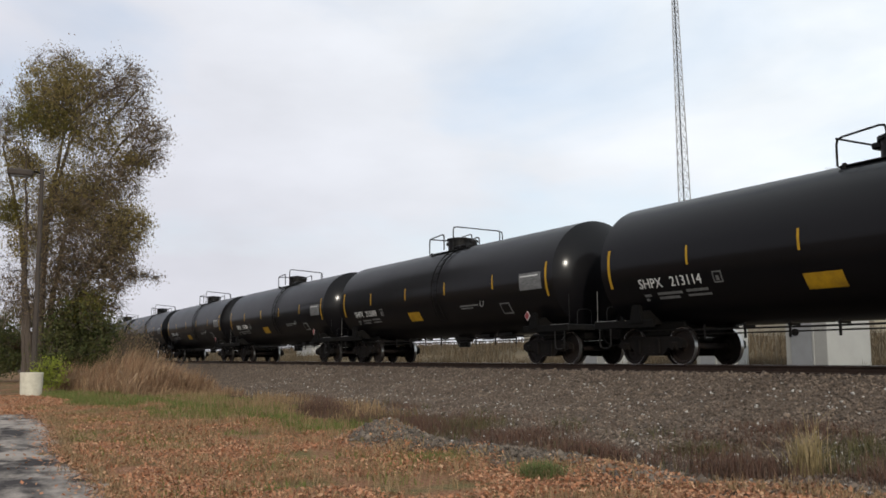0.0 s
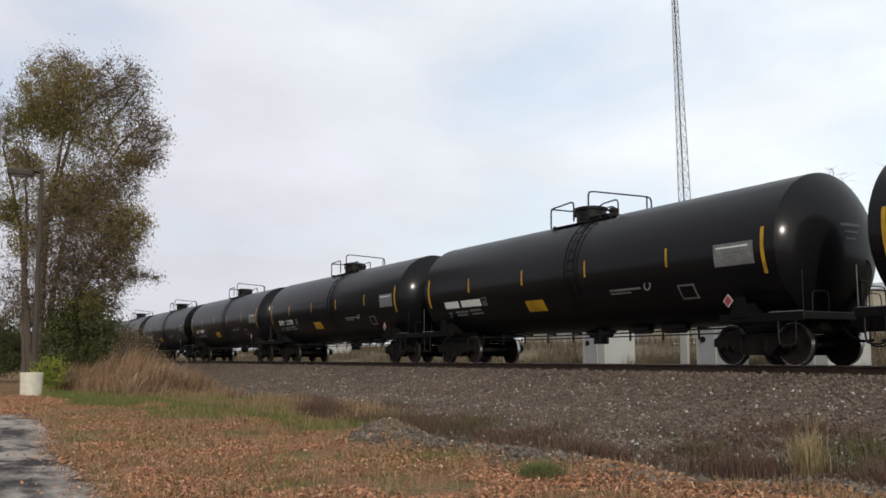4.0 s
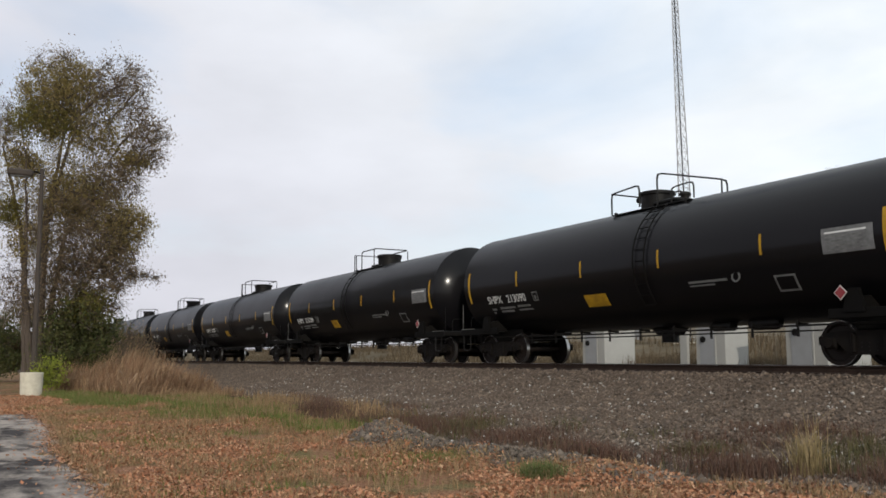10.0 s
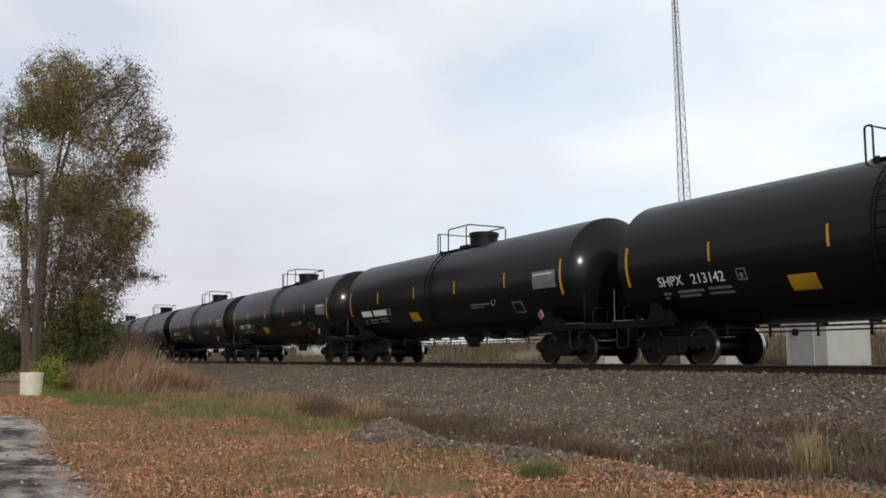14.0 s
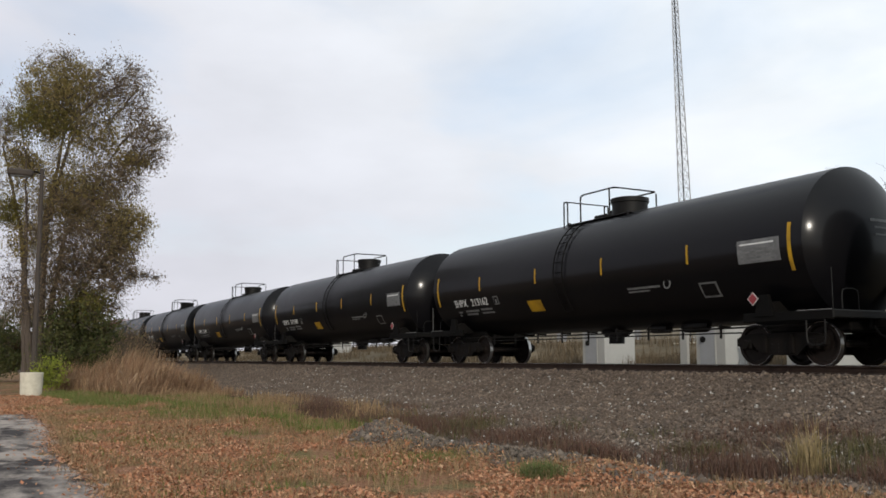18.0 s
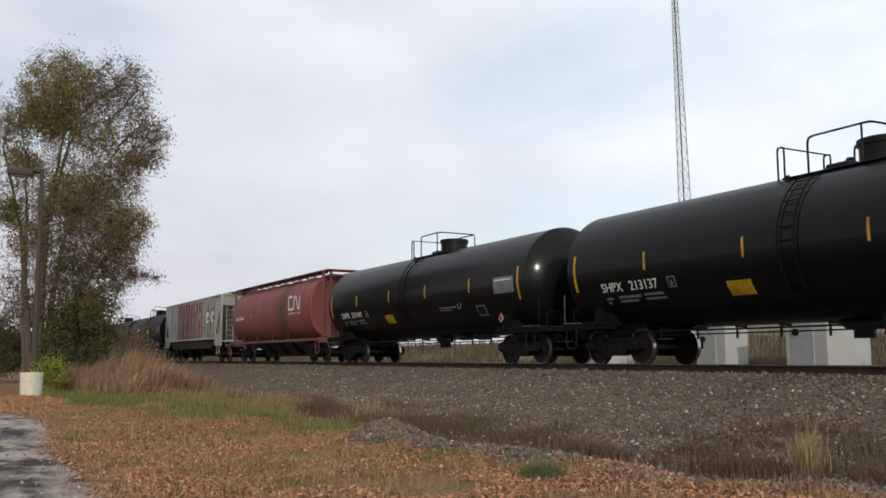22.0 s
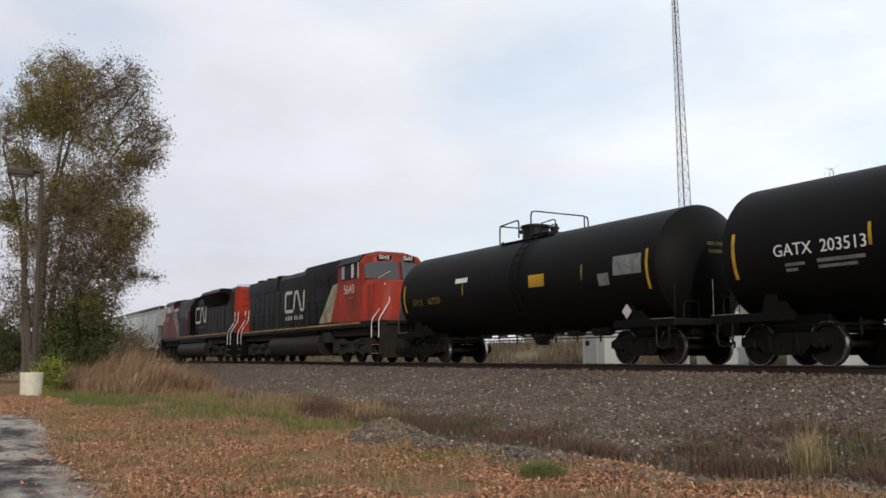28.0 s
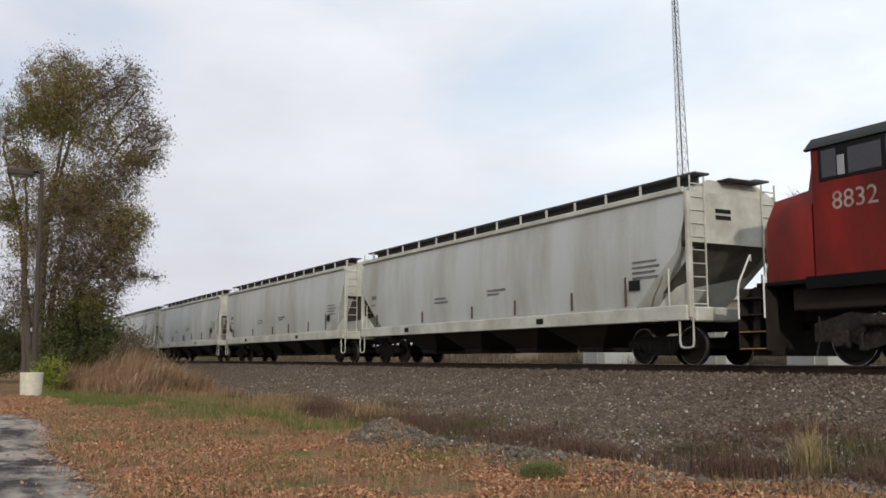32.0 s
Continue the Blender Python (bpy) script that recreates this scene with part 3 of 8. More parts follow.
FREIGHT_WS, FREIGHT_RIM = wheelset_mesh(WHEEL_R), rim_mesh(WHEEL_R)
LOCO_WS, LOCO_RIM = wheelset_mesh(LOCO_R), rim_mesh(LOCO_R)


def side_frame_mesh():
    """Cast three-piece truck frame, near the outer side of the wheels."""
    m = Mesh()
    top = [(-1.18, 0.42), (-1.18, 0.58), (-1.02, 0.66), (-0.62, 0.70), (0.62, 0.70), (1.02, 0.66), (1.18, 0.58), (1.18, 0.42), (1.04, 0.40), (1.0, 0.52), (0.78, 0.52), (0.70, 0.42), (0.46, 0.22), (-0.46, 0.22), (-0.70, 0.42), (-0.78, 0.52), (-1.0, 0.52), (-1.04, 0.40)]
    m.prism(top, -0.07, 0.07, "y")
    for s in (-1, 1):
        m.block((s * 0.89, 0, 0.457), (0.26, 0.20, 0.24), 0.04)
        m.cyl((s * 0.89, -0.16, 0.457), (s * 0.89, 0.1, 0.457), 0.095, 12)
        m.block((s * 0.36, -0.04, 0.46), (0.10, 0.16, 0.40), 0.02)
    return m.data("side_frame", CAST)


def spring_mesh():
    m = Mesh()
    for x in (-0.17, 0.0, 0.17):
        pts = [(x + 0.065 * math.cos(t * 0.9), 0.065 * math.sin(t * 0.9), 0.24 + t * 0.0115) for t in range(24)]
        m.tube(pts, 0.014, 5)
    return m.data("spring_nest", STEEL)


def shoe_mesh():
    m = Mesh()
    m.block((0, 0, 0), (0.06, 0.12, 0.30), 0.02)
    return m.data("brake_shoe", CAST)


SIDEFRAME, SPRINGS, SHOE = side_frame_mesh(), spring_mesh(), shoe_mesh()
BOLSTER = Mesh().block((0, 0, 0.50), (0.42, 2.1, 0.36), 0.05).data("truck", CAST)
SPRING_PLANK = Mesh().block((0, 0, 0.31), (0.62, 2.1, 0.14), 0.02).data("spring_plank", CAST)
BRAKE_BEAM = Mesh().block((0, 0, 0), (0.12, 1.9, 0.28), 0.02).data("brake_beam", CAST)


def freight_truck(car, x):
    t = part("truck", BOLSTER, CAST, car, "dark cast steel bogie", at=(x, 0, 0))
    for s in (-1, 1):
        part("side_frame", SIDEFRAME, CAST, t, at=pose(0, s * 1.0, 0, 0, 0, 0 if s < 0 else 180))
        part("spring_nest", SPRINGS, STEEL, t, at=(0, s * 1.0, 0))
    part("spring_plank", SPRING_PLANK, CAST, t)
    for a in (-0.40, 0.40):
        part("brake_beam", BRAKE_BEAM, CAST, t, at=(a, 0, 0.42))
    for a in (-0.889, 0.889):
        w = part("wheelset", FREIGHT_WS, WHEEL, t, "brown steel wheels on an axle", at=(a, 0, WHEEL_R))
        w["radius"] = WHEEL_R
        for turn in (0, 180):
            part("tread", FREIGHT_RIM, TREAD, t, "polished wheel tread", at=pose(a, 0, WHEEL_R, 0, 0, turn))
        for s in (-1, 1):
            part("brake_shoe", SHOE, CAST, t, at=pose(a - math.copysign(0.50, a), s * 0.75, 0.47, 0, math.copysign(8, a), 0))
    return t


def coupler_mesh():
    m = Mesh()
    m.block((0.30, 0, 0.86), (0.75, 0.17, 0.20), 0.03)
    m.prism([(0.62, -0.17), (0.95, -0.20), (1.02, -0.12), (0.90, 0.02), (0.98, 0.10), (0.92, 0.20), (0.70, 0.18), (0.62, 0.12)], 0.70, 1.02, "z")
    m.tube([(0.35, -0.22, 0.80), (0.55, -0.30, 0.62), (0.80, -0.26, 0.50), (1.0, -0.16, 0.52)], 0.028, 6)
    return m.data("coupler", CAST)


COUPLER = coupler_mesh()


def couplers(car, half):
    # half: from the middle of the car to the coupling face
    part("coupler", COUPLER, CAST, car, "knuckle coupler with air hose", at=(half - 0.97, 0, 0))
    part("coupler", COUPLER, CAST, car, "knuckle coupler with air hose", at=pose(-half + 0.97, 0, 0, 0, 0, 180))


def ladder(x, y, z0, z1, width, axis="x", r=0.016, step=0.32):
    m = Mesh()
    d = (width / 2, 0) if axis == "x" else (0, width / 2)
    for s in (-1, 1):
        m.tube([(x + s * d[0], y + s * d[1], z0), (x + s * d[0], y + s * d[1], z1)], r * 1.2, 6)
    z = z0 + step * 0.4
    while z < z1:
        m.tube([(x - d[0], y - d[1], z), (x + d[0], y + d[1], z)], r, 5)
        z += step
    return m


def loop_rail(pts, r=0.024):
    """A handrail with rounded corners."""
    P, out = [Vector(p) for p in pts], []
    for i, p in enumerate(P):
        if 0 < i < len(P) - 1:
            a, b = (P[i - 1] - p), (P[i + 1] - p)
            k = min(0.14, a.length * 0.4, b.length * 0.4)
            a, b = p + a.normalized() * k, p + b.normalized() * k
            out += [a, a.lerp(p, 0.55).lerp(b.lerp(p, 0.55), 0.5), b]
        else:
            out.append(p)
    return Mesh().tube(out, r, 6)


def head_depth(rho, r, head):
    """How far the dished head bulges past its weld at a distance rho from the axis: it meets the shell at a low crease."""
    wide = 1.20 * r
    k = math.sqrt(1 - (r / wide) ** 2)
    return head * (math.sqrt(max(0.0, 1 - (rho / wide) ** 2)) - k) / (1 - k)


def tank_shell_mesh(half, r, head, material):
    rings = [r * math.sin(math.radians(3 + 87 * k / 16)) for k in range(17)]
    prof = [(-half - head_depth(q, r, head), q) for q in rings] + [(half + head_depth(q, r, head), q) for q in rings[::-1]]
    return Mesh().lathe(prof, 64).data("tank_shell", material, angle=14)


def tank_car(length, r, zc, material, style, label, group):
    """A tank car at the origin with all its parts but the lettering."""
    car = tagged(empty("tank_car"), label, "tank car", group)
    half = length / 2
    cyl = half - 1.42
    part("tank_shell", tank_shell_mesh(cyl + 0.30, r, 0.56, material), material, car, at=(0, 0, zc))
    # stub sills, bolsters and end platforms
    for s in (-1, 1):
        part("stub_sill", Mesh().block((s * (half - 1.9), 0, 0.93), (2.4, 0.36, 0.34), 0.03), STEEL, car)
        b = Mesh()
        b.prism([(-1.42, 1.02), (1.42, 1.02), (1.36, 1.30), (0.95, 1.42), (0.5, 1.12), (-0.5, 1.12), (-0.95, 1.42), (-1.36, 1.30)], s * (half - 2.3) - 0.12, s * (half - 2.3) + 0.12, "x")
        part("body_bolster", b, STEEL, car)
        for q in (-1, 1):
            w = Mesh().prism([(s * (half - 2.55), 1.04), (s * (half - 2.05), 1.04), (s * (half - 2.18), 1.5), (s * (half - 2.42), 1.5)], q * (r * 0.86), q * (r * 0.86) + q * 0.10, "y")
            part("saddle_web", w, MATTE, car)
        part("draft_gear_housing", Mesh().block((s * (half - 2.0), 0, 0.90), (2.5, 1.5, 0.40), 0.04), MATTE, car)
        part("end_platform", Mesh().block((s * (half - 1.05), 0, 1.10), (0.85, 2.9, 0.05), 0.01), STEEL, car)
        part("platform_edge", Mesh().block((s * (half - 1.05), -1.458, 1.115), (0.85, 0.02, 0.035), 0.004), WORN, car, "worn pale platform edge")
        part("end_sill", Mesh().block((s * (half - 0.62), 0, 1.03), (0.10, 2.95, 0.16), 0.015), STEEL, car)
        for q in (-1, 1):
            part("side_sill", Mesh().block((s * (half - 1.75), q * 1.43, 1.02), (2.3, 0.10, 0.20), 0.015), MATTE, car)
            part("grab_iron", Mesh().tube([(s * (half - 0.64), q * 1.40, 1.08), (s * (half - 0.64), q * 1.40, 1.95)], 0.010, 6), STEEL if s > 0 else WORN, car)
            part("head_grab_iron", loop_rail([(s * (half - 0.66), q * 1.1, 1.12), (s * (half - 0.66), q * 1.1, 1.55), (s * (half - 0.66), q * 0.6, 1.55), (s * (half - 0.66), q * 0.6, 1.12)], 0.012), STEEL, car)
            part("corner_step", loop_rail([(s * (half - 0.80), q * 1.46, 1.04), (s * (half - 0.80), q * 1.46, 0.42), (s * (half - 1.25), q * 1.46, 0.42), (s * (half - 1.25), q * 1.46, 1.04)], 0.02), STEEL, car)
        freight_truck(car, s * (half - 2.3))
    couplers(car, half)
    part("brake_stand", Mesh().block((half - 0.75, 0.55, 1.6), (0.12, 0.16, 1.0), 0.02), STEEL, car)
    part("brake_wheel", Mesh().lathe([(half - 0.68, 0.26), (half - 0.66, 0.28), (half - 0.64, 0.26), (half - 0.66, 0.24), (half - 0.68, 0.26)], 20, (0, 0.55, 2.05), caps=False), STEEL, car, "round hand brake wheel")
    # top platform, manway and railings
    top = zc + r
    if style == 1:
        px0, px1 = -1.25, 1.75
        mx = -0.25
    else:
        px0, px1 = -1.2, 1.75
        mx = 0.80
    for q in (-1, 1):
        part("walkway", Mesh().block(((px0 + px1) / 2, q * 0.66, top - 0.13), (px1 - px0, 0.22, 0.03), 0.01), STEEL, car)
        part("walkway_bracket", Mesh().block((px0 + 0.15, q * 0.74, top - 0.24), (0.10, 0.05, 0.34), 0.01), STEEL, car)
        part("walkway_bracket", Mesh().block((px1 - 0.15, q * 0.74, top - 0.24), (0.10, 0.05, 0.34), 0.01), STEEL, car)
    if style == 1:
        mw = Mesh().lathe([(-0.1, 0.44), (0.34, 0.44), (0.34, 0.50), (0.41, 0.50), (0.43, 0.44), (0.46, 0.30)], 24, (mx, 0, top), "z")
        part("manway", mw, STEEL, car, "black round manway with bolted lid")
        part("valve_box", Mesh().block((mx - 0.42, -0.1, top + 0.26), (0.25, 0.4, 0.14), 0.03), STEEL, car)
        part("safety_valve", Mesh().lathe([(-0.05, 0.12), (0.16, 0.12), (0.18, 0.16), (0.24, 0.16), (0.28, 0.08)], 14, (mx + 1.05, 0, top), "z"), STEEL, car)
        part("valve_plate", Mesh().block((mx + 0.75, 0, top + 0.04), (0.9, 0.9, 0.10), 0.03), STEEL, car)
        lo, hi = top + 0.42, top + 0.74
        for q in (-1, 1):
            part("handrail", loop_rail([(px0, q * 0.76, top - 0.12), (px0, q * 0.76, lo + 0.05), (px0 + 1.15, q * 0.76, lo + 0.12), (px0 + 1.15, q * 0.76, top - 0.05)]), STEEL, car)
        part("handrail", loop_rail([(px0, -0.76, lo + 0.05), (px0, 0.76, lo + 0.05)]), STEEL, car)
        # tall grab rail at the head of the ladder, slanting across to the far side
        part("handrail", loop_rail([(0.60, -0.76, top - 0.10), (0.60, -0.76, hi), (1.55, 0.76, hi - 0.20), (1.55, 0.76, top - 0.10)]), STEEL, car)
        part("handrail_post", Mesh().tube([(1.36, 0.76, top - 0.12), (1.36, 0.76, hi - 0.17)], 0.022, 6), STEEL, car)
        part("handrail", loop_rail([(1.05, -0.70, top - 0.10), (1.05, -0.70, top + 0.28), (1.85, -0.70, top + 0.32), (1.85, -0.70, top - 0.10)], 0.02), STEEL, car)
    else:
        mw = Mesh().lathe([(-0.1, 0.50), (0.30, 0.50), (0.30, 0.54), (0.42, 0.54), (0.44, 0.48), (0.46, 0.30)], 24, (mx, 0, top), "z")
        part("manway", mw, STEEL, car, "black round manway housing")
        part("valve_plate", Mesh().block((mx - 0.9, 0, top + 0.02), (0.6, 0.7, 0.12), 0.03), STEEL, car)
        part("safety_valve", Mesh().lathe([(-0.05, 0.10), (0.14, 0.10), (0.18, 0.07)], 12, (mx - 0.9, 0.1, top + 0.05), "z"), STEEL, car)
        low, high = top + 0.58, top + 0.66
        # hoops at the head of the ladder, joined across the car
        for q in (-1, 1):
            part("handrail", loop_rail([(-1.29, q * 0.76, top - 0.30), (-1.29, q * 0.76, low), (-1.11, q * 0.76, low), (-1.11, q * 0.76, top - 0.12)], 0.022), STEEL, car)
        part("handrail", Mesh().tube([(-1.2, -0.76, low), (-1.2, 0.76, low)], 0.020, 6), STEEL, car)
        # guard rail round the manway, open towards the ladder
        part("handrail", loop_rail([(-0.48, -0.76, top - 0.14), (-0.48, -0.76, high), (1.05, -0.76, high), (1.05, 0.76, high), (-0.48, 0.76, high), (-0.48, 0.76, top - 0.14)]), STEEL, car)
        part("handrail_post", Mesh().tube([(0.84, -0.76, top - 0.12), (0.84, -0.76, high)], 0.022, 6), STEEL, car)
        part("handrail_post", Mesh().tube([(1.05, 0.76, top - 0.12), (1.05, 0.76, high - 0.05)], 0.022, 6), STEEL, car)
    # side ladder that follows the shell down from the platform
    lx = 0.86 if style == 1 else -0.38
    arc = [(-(r + 0.06) * math.cos(a), zc + (r + 0.06) * math.sin(a)) for a in [radians(60 - 10 * i) for i in range(11)]]
    ladder_root = part("side_ladder", Mesh().tube([(lx - 0.21, y, z) for y, z in arc], 0.018, 5), MATTE, car, "black side ladder")
    part("stile", Mesh().tube([(lx + 0.21, y, z) for y, z in arc], 0.018, 5), MATTE, ladder_root)
    for y, z in arc:
        part("rung", Mesh().tube([(lx - 0.21, y, z), (lx + 0.21, y, z)], 0.013, 5), MATTE, ladder_root)
    # bottom: outlet, brake gear, rods and hangers
    part("bottom_outlet", Mesh().lathe([(-0.2, 0.22), (0.1, 0.22), (0.14, 0.12), (0.30, 0.10)], 14, (0.1, 0, zc - r - 0.16), "z"), STEEL, car)
    part("outlet_skid", Mesh().prism([(-0.55, zc - r + 0.05), (0.75, zc - r + 0.05), (0.45, 0.76), (-0.25, 0.76)], -0.12, 0.12, "y"), STEEL, car)
    part("brake_cylinder", Mesh().cyl((2.1, -0.4, 0.92), (2.7, -0.4, 0.92), 0.12, 14), STEEL, car)
    part("air_reservoir", Mesh().lathe([(3.2, 0.08), (3.3, 0.15), (4.0, 0.15), (4.1, 0.08)], 14, (0, -0.4, 0.94)), STEEL, car)
    part("brake_rod", Mesh().tube([(-half + 3.2, -0.62, 0.74), (half - 3.2, -0.62, 0.74)], 0.018, 6), STEEL, car)
    part("train_line", Mesh().tube([(-half + 1.2, -0.9, 0.86), (-2, -0.95, 0.82), (2, -0.95, 0.82), (half - 1.2, -0.9, 0.86)], 0.022, 6), STEEL, car)
    for i in range(9):
        x = -half + 4.1 + i * (length - 8.2) / 8
        part("pipe_hanger", Mesh().box((x, -0.8, 0.88), (0.05, 0.34, 0.05)).box((x, -0.93, 0.78), (0.05, 0.03, 0.34)), STEEL, car)
    # yellow conspicuity marks
    for x in (-cyl + 0.02, cyl - 0.02):
        part("yellow_band", wrap_patch(x - 0.045, x + 0.045, -0.62, 0.38, r), YELLOW, car, "yellow reflective strip", at=(0, 0, zc))
    return car


def head_bar(cyl, r, head, y0, y1, z, h):
    """A painted bar laid on the domed head."""
    m, n = Mesh(), 8
    vs = []
    for i in range(n + 1):
        y = y0 + (y1 - y0) * i / n
        for q in (z - h / 2, z + h / 2):
            vs.append((cyl + head_depth(math.hypot(y, q), r, head) + 0.012, y, q))
    return m.add(vs, [(2 * i, 2 * i + 2, 2 * i + 3, 2 * i + 1) for i in range(n)])


def shpx_cars():
    """The long string of black tank cars and their numbers, from the leading one back."""
    numbers = ["213114", "213109", "213108", "213096", None, "213102", "213099", "213119", "213085", "213090", "213104", "213105", "213142", None, "213149", "213164", "213162", "213160", "213161", "213137", "213143"]
    made = []
    base = {}
    R, ZC, L = 1.64, 2.57, 18.19
    half = L / 2
    for i, num in enumerate(numbers):
        k = 8 - i
        x16 = 84.65 + L * k + half
        style = 1 if k >= -1 else 2
        if style not in base:
            car = tank_car(L, R, ZC, TANK, style, "long black tank car with white lettering and yellow marks", "black tank cars in the train")
            for o in (4.3, 7.5, 10.6, 13.8):
                part("yellow_mark", wrap_patch(o - half - 0.03, o - half + 0.03, -0.23, 0.22, R), YELLOW, car, "yellow reflective mark", at=(0, 0, ZC))
            part("yellow_panel", wrap_patch((7.45 if style == 1 else 6.85) - half, (8.38 if style == 1 else 7.55) - half, -1.02, -0.70, R), YELLOW, car, "yellow warning panel", at=(0, 0, ZC))
            part("capacity_box", wrap_patch(5.02 - half, 5.29 - half, -0.71, -0.45, R, 0.004), FAINT, car, at=(0, 0, ZC))
            part("capacity_box_face", wrap_patch(5.05 - half, 5.26 - half, -0.68, -0.48, R, 0.007), TANK, car, at=(0, 0, ZC))
            part("capacity_mark", wrap_patch(5.11 - half, 5.20 - half, -0.66, -0.55, R, 0.010), FAINT, car, at=(0, 0, ZC))
            part("data_panel", wrap_patch(15.35 - half, 16.5 - half, -0.38, 0.12, R), PLATE, car, "grey data panel", at=(0, 0, ZC))
            part("data_panel", wrap_patch(14.0 - half, 14.55 - half, -1.02, -0.68, R, 0.004), FAINT, car, at=(0, 0, ZC))
            part("data_panel_face", wrap_patch(14.05 - half, 14.50 - half, -0.98, -0.72, R, 0.007), TANK, car, at=(0, 0, ZC))
            pl = Mesh().prism([(0, -0.15), (0.15, 0), (0, 0.15), (-0.15, 0)], 0.0, 0.012, "y")
            part("placard", pl, PLACARD, car, "diamond hazard placard", at=(15.65 - half, -1.545, 1.42))
            part("placard_symbol", Mesh().prism([(0, -0.12), (0.12, 0), (0, 0.12), (-0.12, 0)], -0.006, 0.0, "y"), PLACRED, car, at=(15.65 - half, -1.547, 1.42))
            bars(2.55 - half, [(-0.86, 0.25, 0.06), (-0.96, 0.12, 0.06)], R, ZC, FAINT, car)
            bars(3.05 - half, [(-0.84, 0.85, 0.06), (-0.94, 0.7, 0.06)], R, ZC, FAINT, car)
            bars(4.05 - half, [(-0.82, 0.7, 0.06), (-0.93, 0.75, 0.05)], R, ZC, FAINT, car)
            bars(11.5 - half, [(-0.66, 1.2, 0.05), (-0.74, 0.8, 0.035)], R, ZC, FAINT, car)
            part("round_label", Mesh().lathe([(0, 0.13), (0.01, 0.13), (0.01, 0.09), (0.0, 0.09)], 18, (13.0 - half, -1.55, ZC - 0.62), "y", caps=False), FAINT, car)
            for j in range(5):
                part("data_line", wrap_patch(15.43 - half, 16.36 - half - 0.1 * (j % 2), -0.33 + j * 0.085, -0.295 + j * 0.085, R, 0.010, n=1), WHITE if j == 4 else FAINT, car, at=(0, 0, ZC))
            # end stencils on the head facing ahead
            for j in range(3):
                part("end_stencil", head_bar(half - 1.12, R, 0.56, -0.20 + 0.1 * (j > 0), 0.45 - 0.1 * j, 0.42 - j * 0.15, 0.06 - 0.02 * (j > 0)), FAINT, car, at=(0, 0, ZC))
            base[style] = car
            here = car
        else:
            here = copy_thing(base[style], Matrix())
        made.append((here, x16))
    for (car, x16), num in zip(made, numbers):
        if num == "213142":
            for c in car.children:
                if c.name.startswith("yellow_panel"):
                    c.location.x -= 0.5
        if num:
            part("lettering", text_mesh("SHPX", 0.33, WHITE, (R, -0.59), 1.06), WHITE, car, "white stencilled reporting mark", at=(2.5 - half, 0, ZC - 0.59))
            part("lettering", text_mesh(num, 0.33, WHITE, (R, -0.59), 1.06), WHITE, car, "white stencilled car number", at=(3.62 - half, 0, ZC - 0.59))
        else:
            bars(2.5 - half, [(-0.59, 0.95, 0.22)], R, ZC, WHITE, car)
            bars(3.65 - half, [(-0.59, 1.25, 0.22)], R, ZC, WHITE, car)
    return made


TRAIN = shpx_cars()


